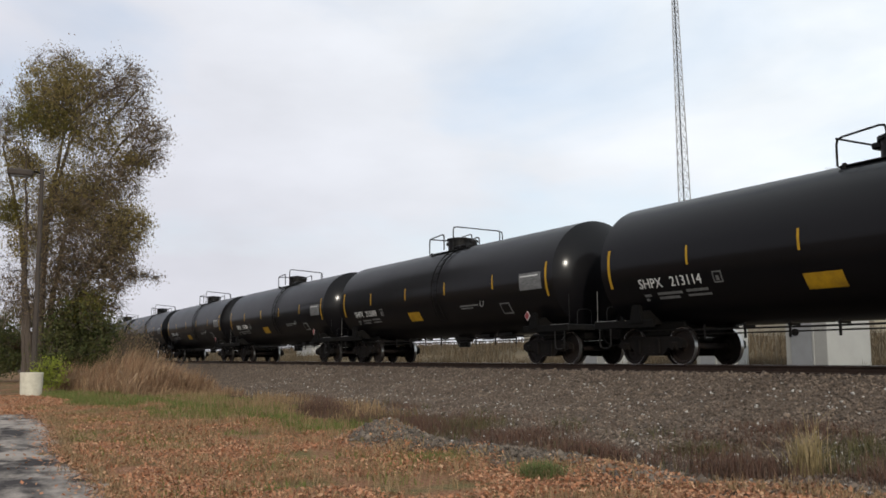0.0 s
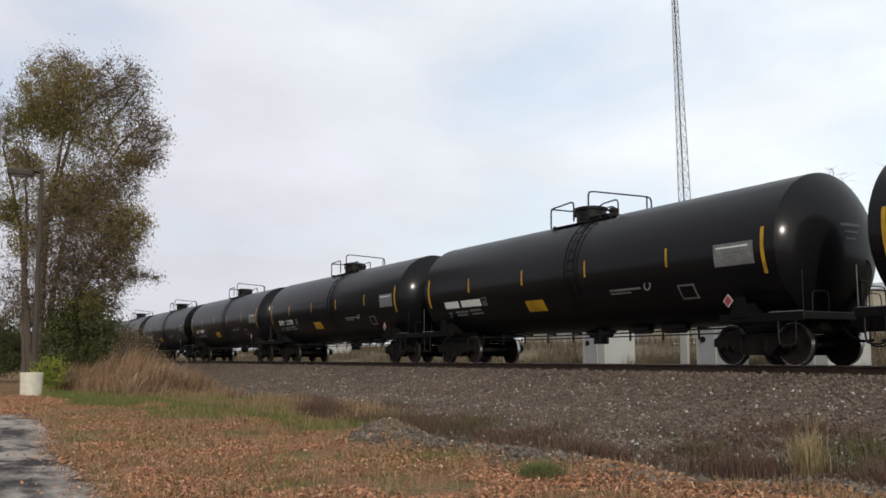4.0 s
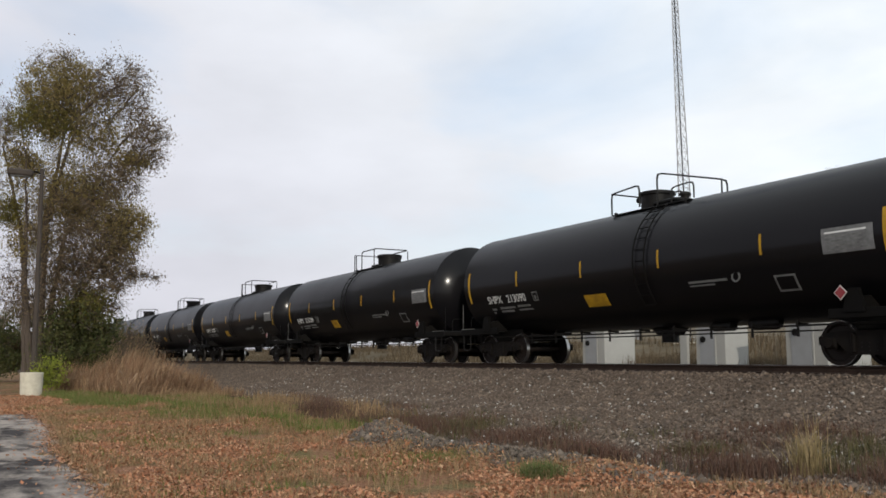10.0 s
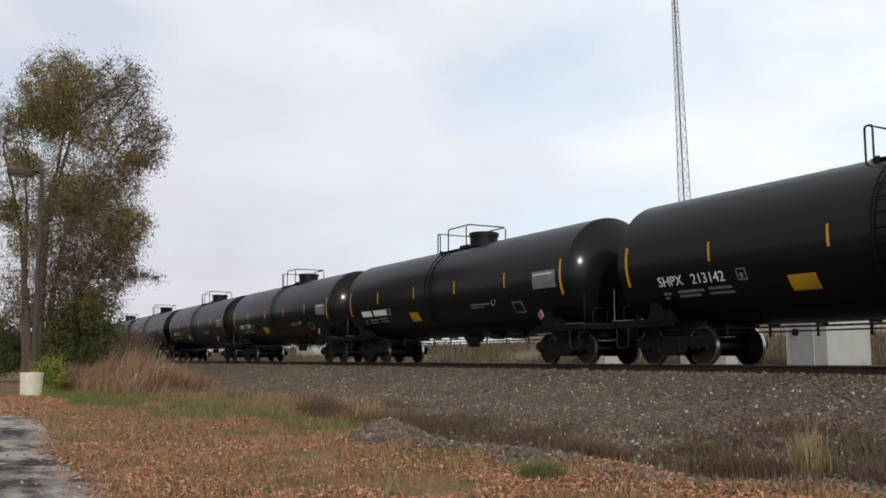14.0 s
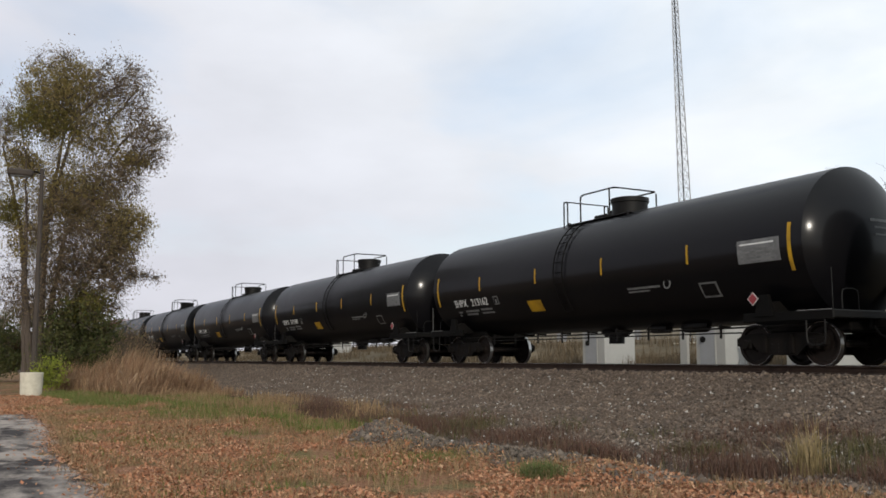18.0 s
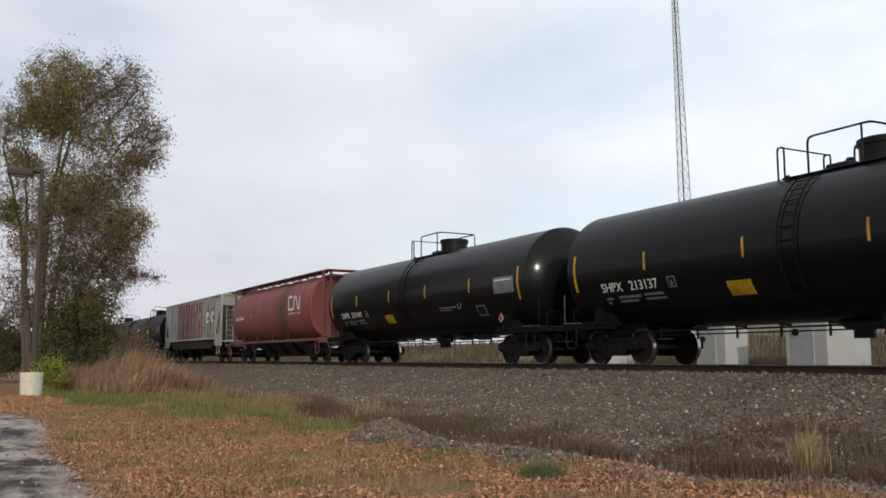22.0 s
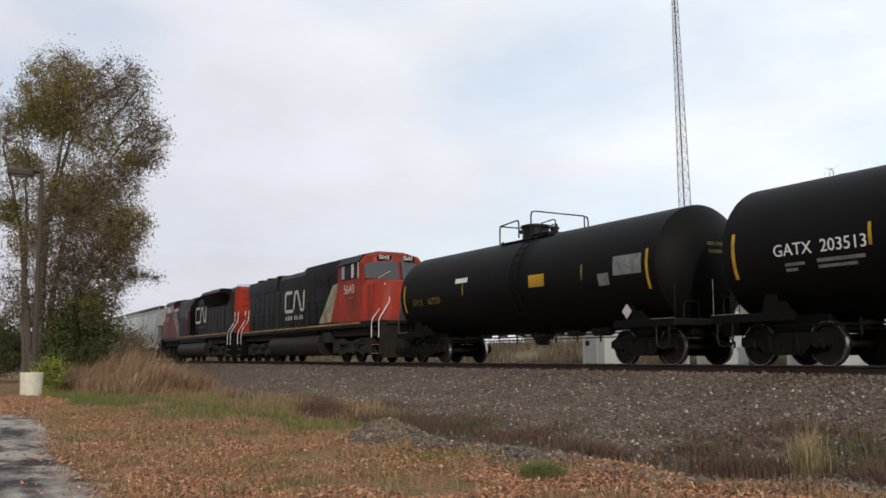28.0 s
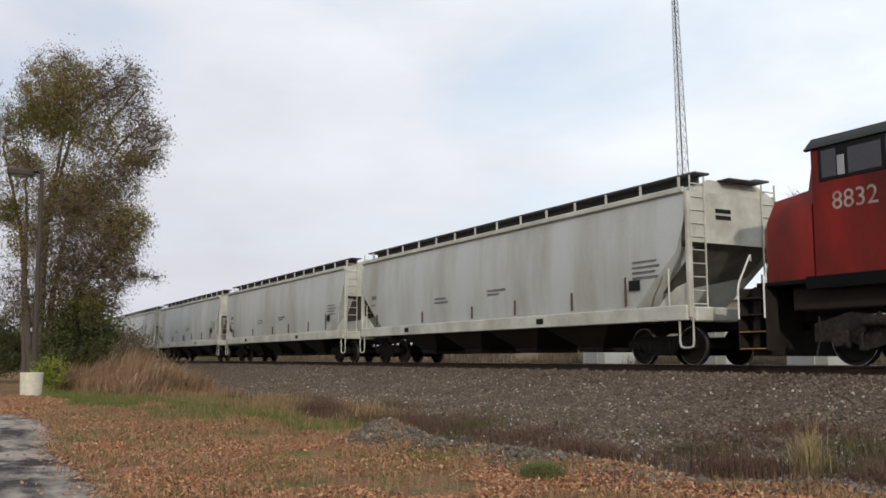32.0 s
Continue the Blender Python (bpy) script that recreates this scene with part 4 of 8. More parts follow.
def other_tanks():
    """Three older tank cars behind the hoppers."""
    made = []
    R, ZC = 1.56, 2.50
    spec = [(-177.95, 16.7, "worn black tank car with yellow lettering", "yellow"), (-194.95, 17.25, "black tank car with large white number", "white"), (-211.85, 16.6, "worn black tank car with a yellow panel", "yellow")]
    for i, (x16, L, label, tone) in enumerate(spec):
        half = L / 2
        car = tank_car(L, R, ZC, TANK_B, 1, label, "older tank cars in the train")
        for o in ((5.9, L - 4.1) if tone == "yellow" else (4.85, 7.7, 10.9)):
            part("yellow_mark", wrap_patch(o - half - 0.035, o - half + 0.035, -0.22, 0.22, R), DULLYELLOW if i != 1 else YELLOW, car, "faded yellow reflective mark" if i != 1 else "yellow reflective mark", at=(0, 0, ZC))
        if i == 0:
            for c in car.children:
                if c.name.startswith("yellow_band"):
                    c.data.materials[0] = WORN
                    c["label"] = "worn pale strip"
        part("data_panel", wrap_patch(half - 2.75, half - 1.65, -0.2, 0.30, R), DIM if i == 0 else PLATE, car, "grey data panel", at=(0, 0, ZC))
        part("data_panel", wrap_patch(half - 3.4, half - 2.95, -0.42, -0.10, R), DIM if i == 0 else FAINT, car, at=(0, 0, ZC))
        pl = Mesh().prism([(0, -0.19), (0.19, 0), (0, 0.19), (-0.19, 0)], 0.0, 0.012, "y")
        part("placard", pl, PLACARD, car, "diamond hazard placard", at=(half - 2.3, -1.50, 1.35))
        for j in range(2):
            part("end_stencil", head_bar(half - 1.12, R, 0.56, -0.3, 0.7 - 0.5 * j, 0.5 - 0.2 * j, 0.09), DULLYELLOW if tone == "yellow" else WHITE, car, at=(0, 0, ZC))
        if tone == "yellow":
            part("yellow_panel", wrap_patch(9.9 - half, 10.7 - half, -0.24, 0.12, R), YELLOW, car, "yellow warning panel", at=(0, 0, ZC))
            part("lettering", text_mesh("UTLX", 0.33, DULLYELLOW, (R, -0.31), 0.95), DULLYELLOW, car, "yellow reporting mark", at=(2.15 - half, 0, ZC - 0.31))
            if i == 2:
                part("lettering", text_mesh("667239", 0.33, DULLYELLOW, (R, -0.31), 0.95), DULLYELLOW, car, "yellow car number", at=(3.35 - half, 0, ZC - 0.31))
            else:
                bars(3.35 - half, [(-0.31, 1.1, 0.20)], R, ZC, DULLYELLOW, car, "reporting_mark")
                part("paint_tag", wrap_patch(9.0 - half, 10.0 - half, -0.85, -0.45, R, 0.004), FAINT, car, "pale spray paint scrawl", at=(0, 0, ZC))
            part("warning_label", wrap_patch(5.4 - half, 6.2 - half, 0.20, 0.36, R), WHITE, car, at=(0, 0, ZC))
        else:
            part("lettering", text_mesh("GATX", 0.36, WHITE, (R, -0.13), 1.0), WHITE, car, "white stencilled reporting mark", at=(2.55 - half, 0, ZC - 0.13))
            part("lettering", text_mesh("203513", 0.36, WHITE, (R, -0.13), 1.0), WHITE, car, "white stencilled car number", at=(3.72 - half, 0, ZC - 0.13))
            bars(2.8 - half, [(-0.42, 0.5, 0.06), (-0.53, 0.3, 0.06)], R, ZC, FAINT, car)
            bars(3.6 - half, [(-0.40, 1.1, 0.07), (-0.52, 0.9, 0.06)], R, ZC, FAINT, car)
            bars(5.4 - half, [(0.10, 0.7, 0.10), (-0.05, 0.8, 0.06)], R, ZC, FAINT, car)
            bars(11.2 - half, [(0.05, 1.3, 0.12), (-0.12, 1.1, 0.07), (-0.22, 0.9, 0.05)], R, ZC, FAINT, car)
        made.append((car, x16))
    return made


def dashes(car, x, z, width, h, y, material):
    """A small line of lettering as nine plain letter-sized bars."""
    u = width / 12.0
    at = x
    for k, w in enumerate((1.3, 1.3, 1.3, 0.3, 0.9, 0.9, 0.3, 0.9, 0.9)):
        tall = h if w > 0.5 else h * 0.25
        part("stencil_line", Mesh().box((at + w * u / 2, y - 0.004, z - (h - tall) / 2), (w * u * 0.72, 0.006, tall)), material, car)
        at += (w + 0.42) * u


def logo(car, x, z, w, h, y, material):
    """A company mark drawn as one bent band: an open square curl running into a zigzag."""
    s = 0.17 * h
    path = [(0.36, 1.0), (0.06, 1.0), (0.0, 0.93), (0.0, 0.07), (0.06, 0.0), (0.40, 0.0), (0.46, 0.07), (0.52, 0.93), (0.60, 1.0), (0.66, 0.96), (0.84, 0.05), (0.91, 0.0), (0.97, 0.06), (1.0, 1.0)]
    P = [Vector((a * w, b * h)) for a, b in path]
    m = Mesh()
    left, right = [], []
    for i, p in enumerate(P):
        d0 = (P[i] - P[max(0, i - 1)])
        d1 = (P[min(len(P) - 1, i + 1)] - P[i])
        d0, d1 = (d0 if d0.length else d1).normalized(), (d1 if d1.length else d0).normalized()
        t = (d0 + d1).normalized()
        nrm = Vector((-t.y, t.x)) * (s / 2 / max(0.6, t.dot(d0)))
        left.append(p + nrm)
        right.append(p - nrm)
    vs = [(q.x, 0, q.y) for q in left] + [(q.x, 0, q.y) for q in right]
    n = len(P)
    vs += [(a, 0.01, b) for a, _, b in vs]
    fs = []
    for i in range(n - 1):
        fs += [(i, n + i, n + i + 1, i + 1), (2 * n + i, 2 * n + i + 1, 3 * n + i + 1, 3 * n + i)]
    m.add(vs, fs)
    return part("painted_mark", m, material, car, "off-white painted band mark", at=(x, y, z))


def hopper_bay(x, top, bottom, w0, w1, y0, y1):
    """A tapering discharge chute."""
    m = Mesh()
    m.loft([[(x - w0, -y0, top), (x + w0, -y0, top), (x + w0, y0, top), (x - w0, y0, top)], [(x - w1, -y1, bottom), (x + w1, -y1, bottom), (x + w1, y1, bottom), (x - w1, y1, bottom)]])
    m.block((x, 0, bottom - 0.06), (2 * w1 + 0.1, 2 * y1 + 0.1, 0.12), 0.02)
    m.tube([(x - w1 - 0.1, -y1 - 0.05, bottom - 0.02), (x + w1 + 0.1, -y1 - 0.05, bottom - 0.02)], 0.04, 6)
    return m


def red_hopper():
    L, half = 16.8, 8.4
    car = tagged(empty("covered_hopper"), "faded red rounded covered hopper with brown streaks", "hopper car")
    # rounded body: an oval section, full along the car, with dished ends
    sec = []
    for k in range(40):
        t = 2 * math.pi * k / 40
        c, s = math.cos(t), math.sin(t)
        y = 1.60 * math.copysign(abs(c) ** 0.82, c)
        z = 2.58 + (1.68 if s > 0 else 1.55) * math.copysign(abs(s) ** 0.86, s)
        sec.append((y, z))
    secs = []
    for x, k in ((-6.70, 0.6), (-6.80, 0.94), (-6.84, 0.97), (-6.80, 1.0), (6.80, 1.0), (6.84, 0.97), (6.80, 0.94), (6.70, 0.6)):
        secs.append([(x, y * k, 2.6 + (z - 2.6) * k) for y, z in sec])
    part("body", Mesh().loft(secs), HOPRED_SPILL, car, "faded red body with a brown grain spill", angle=40)
    for x in (-6.62, 6.62, -2.2, 2.2):
        w = 0.05
        part("body_hoop", Mesh().loft([[(x - w, y * 1.006, 2.6 + (z - 2.6) * 1.006) for y, z in sec], [(x + w, y * 1.006, 2.6 + (z - 2.6) * 1.006) for y, z in sec]], False), HOPRED_SPILL, car)
    for q in (-1, 1):
        part("side_sill", Mesh().block((0, q * 1.50, 1.06), (15.1, 0.12, 0.13), 0.02), HOPRED_D, car)
        part("roof_edge", Mesh().block((0, q * 1.12, 4.36), (15.3, 0.10, 0.07), 0.015), HOPRED_D, car)
        part("roof_walk", Mesh().block((0, q * 0.86, 4.38), (15.2, 0.46, 0.05), 0.01), HOPRED_D, car)
        for i in range(13):
            part("roof_bracket", Mesh().box((-6.6 + i * 1.1, q * 0.95, 4.26), (0.05, 0.24, 0.16)), HOPRED_D, car)
            part("roof_skirt", Mesh().block((-6.6 + i * 1.1 + 0.4, q * 0.99, 4.27), (1.05 - 0.05 * (i % 2), 0.05, 0.16), 0.01), HOPRED_D, car)
    for i in range(6):
        part("roof_hatch", Mesh().block((-5.5 + i * 2.2, 0, 4.28), (1.4, 0.6, 0.12), 0.04), HOPRED_D, car)
    for s in (-1, 1):
        part("roof_end_platform", Mesh().block((s * 7.55, 0, 4.36), (0.75, 2.3, 0.06), 0.01), HOPRED_D, car)
        part("end_frame", Mesh().block((s * 7.6, 0, 1.02), (0.3, 2.9, 0.26), 0.03), HOPRED_D, car)
        part("centre_sill", Mesh().block((s * 6.9, 0, 0.95), (2.0, 0.4, 0.36), 0.03), HOPRED_D, car)
        for q in (-1, 1):
            part("corner_post", Mesh().block((s * 7.55, q * 1.20, 2.72), (0.12, 0.10, 3.28), 0.015), HOPRED_D, car)
            part("end_post", Mesh().block((s * 7.30, q * 0.75, 2.72), (0.09, 0.09, 3.28), 0.015), HOPRED_D, car)
            part("ladder", ladder(s * 7.62, q * 0.98, 1.1, 4.35, 0.42, "y", 0.014), HOPRED_D, car)
            part("end_brace", Mesh().tube([(s * 7.5, q * 1.2, 1.15), (s * 6.9, q * 0.9, 2.9)], 0.05, 6), HOPRED_D, car)
            part("corner_step", loop_rail([(s * 7.4, q * 1.5, 1.0), (s * 7.4, q * 1.5, 0.42), (s * 7.85, q * 1.5, 0.42), (s * 7.85, q * 1.5, 1.0)], 0.02), HOPRED_D, car)
        freight_truck(car, s * 6.05)
    for x in (-3.3, -1.1, 1.1, 3.3):
        part("discharge_chute", hopper_bay(x, 1.12, 0.40, 1.08, 0.26, 1.0, 0.30), UNDER, car, "dark steel discharge chute")
        part("gate_gear", Mesh().cyl((x + 0.45, -0.4, 0.40), (x + 0.62, -0.4, 0.40), 0.08, 10).box((x + 0.25, -0.4, 0.40), (0.5, 0.06, 0.06)), CAST, car)
    couplers(car, half)
    logo(car, 3.70, 2.62, 1.65, 0.64, -1.618, WHITE)
    dashes(car, 3.72, 2.42, 1.75, 0.10, -1.602, LOGO)
    part("lettering", text_mesh("CNLX 10006", 0.30, WHITE), WHITE, car, "white stencilled car number", at=(-6.05, -1.592, 2.50))
    part("capacity_box", Mesh().box((-2.9, -1.606, 2.55), (0.3, 0.012, 0.26)), FAINT, car)
    for x in (-4.4, -1.7, 1.0, 3.6):
        part("yellow_mark", Mesh().box((x, -1.565, 1.30), (0.05, 0.02, 0.32)), DULLYELLOW, car, "yellow reflective mark")
    return car


def white_hopper():
    L, half = 18.7, 9.35
    car = tagged(empty("covered_hopper"), "dirty white ribbed covered hopper with red and pink graffiti", "hopper car")
    Y = 1.50
    for q in (-1, 1):
        side = [(-6.95, 1.50), (6.95, 1.50), (7.1, 2.2), (8.42, 3.62), (8.42, 4.24), (-8.42, 4.24), (-8.42, 3.62), (-7.1, 2.2)]
        part("side_sheet", Mesh().prism(side, q * Y, q * (Y - 0.06), "y"), HOPWHITE, car)
        part("top_chord", Mesh().block((0, q * 1.49, 4.24), (16.9, 0.14, 0.12), 0.02), HOPWHITE, car)
        part("bottom_chord", Mesh().block((0, q * 1.48, 1.48), (14.0, 0.14, 0.12), 0.02), HOPWHITE, car)
        for i in range(17):
            x = -6.4 + i * 0.8
            part("rib", Mesh().prism([(x - 0.05, q * Y), (x - 0.014, q * (Y + 0.045)), (x + 0.014, q * (Y + 0.045)), (x + 0.05, q * Y)], 1.54, 4.18, "z"), HOPWHITE, car)
    part("roof", Mesh().loft([[(x, -1.5, 4.22), (x, -1.1, 4.38), (x, 1.1, 4.38), (x, 1.5, 4.22)] for x in (-8.4, 8.4)]), HOPWHITE, car)
    part("roof_walk", Mesh().block((0, -0.55, 4.47), (16.6, 0.45, 0.04), 0.01), SLOPE, car, "dull grey roof walk")
    for i in range(10):
        part("roof_hatch", Mesh().block((-7.4 + i * 1.64, 0.2, 4.43), (1.3, 0.8, 0.09), 0.03), SLOPE, car)
        part("roof_bracket", Mesh().box((-7.4 + i * 1.64, -0.9, 4.41), (0.05, 0.5, 0.05)), HOPWHITE, car)
    for s in (-1, 1):
        part("slope_sheet", Mesh().prism([(s * 8.3, 3.7), (s * 6.6, 1.35), (s * 6.5, 1.35), (s * 8.2, 3.8)], -1.42, 1.42, "y"), SLOPE, car, "dirty sloping end sheet")
        part("end_wall", Mesh().prism([(s * 8.2, 3.6), (s * 8.36, 3.6), (s * 8.36, 4.3), (s * 8.2, 4.3)], -1.44, 1.44, "y"), HOPWHITE, car)
        part("end_platform", Mesh().block((s * 8.0, 0, 1.28), (1.7, 2.9, 0.10), 0.02), HOPWHITE, car)
        part("roof_end_platform", Mesh().block((s * 8.55, 0, 4.42), (0.5, 1.7, 0.05), 0.01), ROOFWALK, car)
        for q in (-1, 1):
            part("corner_plate", Mesh().prism([(s * 6.9, 1.0), (s * 8.45, 1.0), (s * 8.45, 1.95), (s * 7.4, 1.75), (s * 6.9, 1.55)], q * 1.5, q * 1.45, "y"), HOPWHITE, car)
            part("corner_post", Mesh().block((s * 8.42, q * 1.46, 2.6), (0.12, 0.10, 3.3), 0.015), HOPWHITE, car)
            part("ladder", ladder(s * 8.06, q * 1.54, 0.45, 3.05, 0.62, "x", 0.016, 0.42), HOPWHITE, car, "white side ladder")
            part("end_ladder", ladder(s * 8.52, q * 0.95, 0.9, 4.3, 0.42, "y", 0.016), HOPWHITE, car)
            part("brace", Mesh().tube([(s * 7.3, q * 1.42, 1.4), (s * 8.35, q * 1.42, 3.3)], 0.05, 6), HOPWHITE, car)
        part("centre_sill", Mesh().block((s * 7.4, 0, 0.98), (2.6, 0.4, 0.36), 0.03), STEEL, car)
        freight_truck(car, s * 7.0)
    part("underbody", Mesh().prism([(-6.9, 1.44), (6.9, 1.44), (5.9, 0.86), (-5.9, 0.86)], -1.40, 1.40, "y"), UNDER, car)
    for x in (-3.9, 0.0, 3.9):
        part("discharge_chute", hopper_bay(x, 1.30, 0.46, 1.92, 0.62, 1.36, 0.45), UNDER, car, "dark brown discharge chute")
    couplers(car, half)
    # graffiti between the ribs: red field above, pink letters, a tan field with two eyes
    y = -Y
    for i in range(9):
        x = -3.6 + 0.8 * i
        top = 4.12 - 0.03 * (i % 3)
        part("spray_field", Mesh().block((x, y - 0.010, (top + 1.56) / 2), (0.742, 0.020, top - 1.56), 0.003), GR_RED, car, "red spray paint")
    part("spray_field", Mesh().block((3.37, y - 0.010, 2.84), (0.265, 0.020, 2.52), 0.003), GR_RED, car)
    for i in range(4):
        x = 4.0 + 0.8 * i
        part("spray_field", Mesh().box((x, y - 0.004, 2.85), (0.72, 0.006, 2.55)), GR_TAN, car, "tan spray paint")
    strokes = {
        "S": [(0.95, 0.95), (0.1, 0.95), (0.1, 0.55), (0.9, 0.5), (0.9, 0.06), (0.05, 0.06)],
        "C": [(0.95, 0.92), (0.12, 0.92), (0.10, 0.08), (0.95, 0.08)],
        "U": [(0.10, 0.98), (0.10, 0.08), (0.90, 0.08), (0.90, 0.98)],
        "Z": [(0.05, 0.92), (0.92, 0.92), (0.12, 0.08), (0.95, 0.08)],
    }

    def stroke(pts, w, yy, material, name, label=""):
        m = Mesh()
        for k, (a, b) in enumerate(zip(pts, pts[1:])):
            a, b = Vector(a), Vector(b)
            d = (b - a).normalized()
            a, b = a - d * w / 2, b + d * w / 2
            nn = Vector((-d.y, d.x)) * w / 2
            quad = [a + nn, b + nn, b - nn, a - nn]
            m.prism([(p.x, p.y) for p in quad], yy, yy - 0.004 - 0.0012 * k, "y")
        return part(name, m, material, car, label)

    for i, ch in enumerate("SCUZ"):
        x0, w, h = -3.50 + i * 1.72, 1.06, 1.28
        pts = [(x0 + a * w, 1.84 + b * h) for a, b in strokes[ch]]
        stroke(pts, 0.60, y - 0.0205, GR_MAROON, "letter_outline", "maroon painted outline")
        stroke(pts, 0.45, y - 0.030, GR_PINK, "painted_letter", "dusty pink and tan painted letter")

    def disc(nm, x, z, rx, rz, dy, mt, label=""):
        part(nm, Mesh().prism([(x + rx * math.cos(2 * math.pi * j / 24), z + rz * math.sin(2 * math.pi * j / 24)) for j in range(24)], y - dy, y - dy - 0.004, "y"), mt, car, label)

    for x, z, rx, px in ((5.0, 2.91, 0.44, 0.28), (6.33, 2.92, 0.45, 0.34)):
        disc("eye_shadow", x, z + 0.03, rx + 0.10, 0.56, 0.008, GR_SHADOW)
        disc("eye_outline", x, z, rx + 0.02, 0.46, 0.014, GR_BLACK)
        disc("eye_white", x, z, rx - 0.04, 0.40, 0.020, GR_WHITE, "pale painted eye")
        disc("pupil", x + px - 0.08, z - 0.06, 0.17, 0.19, 0.026, GR_BLACK)
        stroke([(x - rx, z + 0.42), (x - 0.15, z + 0.58), (x + 0.25, z + 0.56), (x + rx + 0.02, z + 0.40)], 0.05, y - 0.014, GR_SHADOW, "painted_line", "smoky painted brow")
        for j in range(5):
            stroke([(x - 0.3 + 0.17 * j, z + 0.60), (x - 0.22 + 0.17 * j, z + 0.74)], 0.035, y - 0.014, GR_SHADOW, "painted_line")
    disc("painted_nose", 5.78, 2.38, 0.24, 0.34, 0.009, GR_SHADOW, "smoky black painted nose")
    disc("painted_nose", 5.74, 2.28, 0.10, 0.12, 0.014, GR_MAROON)
    for z, amp in ((2.16, 0.05), (1.78, 0.09), (1.66, 0.06)):
        stroke([(4.6 + 0.17 * j, z + amp * (j % 2) - 0.012 * j) for j in range(13)], 0.045, y - 0.014, GR_SHADOW, "painted_line", "smoky zigzag line")
    stroke([(4.5, 1.99), (5.4, 1.94), (6.8, 1.84)], 0.04, y - 0.018, GR_BLACK, "painted_line", "thin black mouth line")
    stroke([(6.58, 4.1), (6.56, 3.75), (6.72, 3.45), (6.78, 2.9), (6.70, 2.3), (6.72, 1.9), (6.86, 1.6)], 0.055, y - 0.014, GR_BLACK, "painted_line")
    for j in range(3):
        d = 0.11 * j
        stroke([(3.75, 2.98 - d), (4.25 - d * 0.4, 3.02 - d), (4.45 - d, 2.80), (4.3 - d, 2.52 + d * 0.5), (3.85, 2.45 + d)], 0.04, y - 0.014, GR_SHADOW, "painted_line")
    stroke([(3.9, 2.1), (4.25, 2.32), (4.55, 2.22)], 0.08, y - 0.014, GR_SHADOW, "painted_line")
    stroke([(3.68, 1.6), (3.72, 2.2), (3.9, 2.4)], 0.05, y - 0.014, GR_BLACK, "painted_line")
    stroke([(-6.0, 1.7), (-6.2, 2.5), (-6.0, 3.5), (-6.1, 4.1)], 0.04, y - 0.049, GR_SHADOW, "painted_line")
    for j in range(4):
        stroke([(-5.2 + 0.08 * j, 2.2 + 0.2 * j), (-4.95, 2.5 + 0.13 * j), (-4.75 - 0.06 * j, 2.25 + 0.22 * j)], 0.04, y - 0.014, GR_SHADOW, "painted_line")
    for x, z in ((-2.55, 3.72), (1.45, 3.78), (2.92, 3.1), (3.22, 2.26)):
        for dz in (0.11, -0.10):
            disc("spray_ring", x, z + dz, 0.13, 0.13, 0.034, GR_YELLOW, "dull yellow sprayed ring")
            disc("ring_centre", x, z + dz, 0.055, 0.055, 0.039, GR_BLACK)
    return car


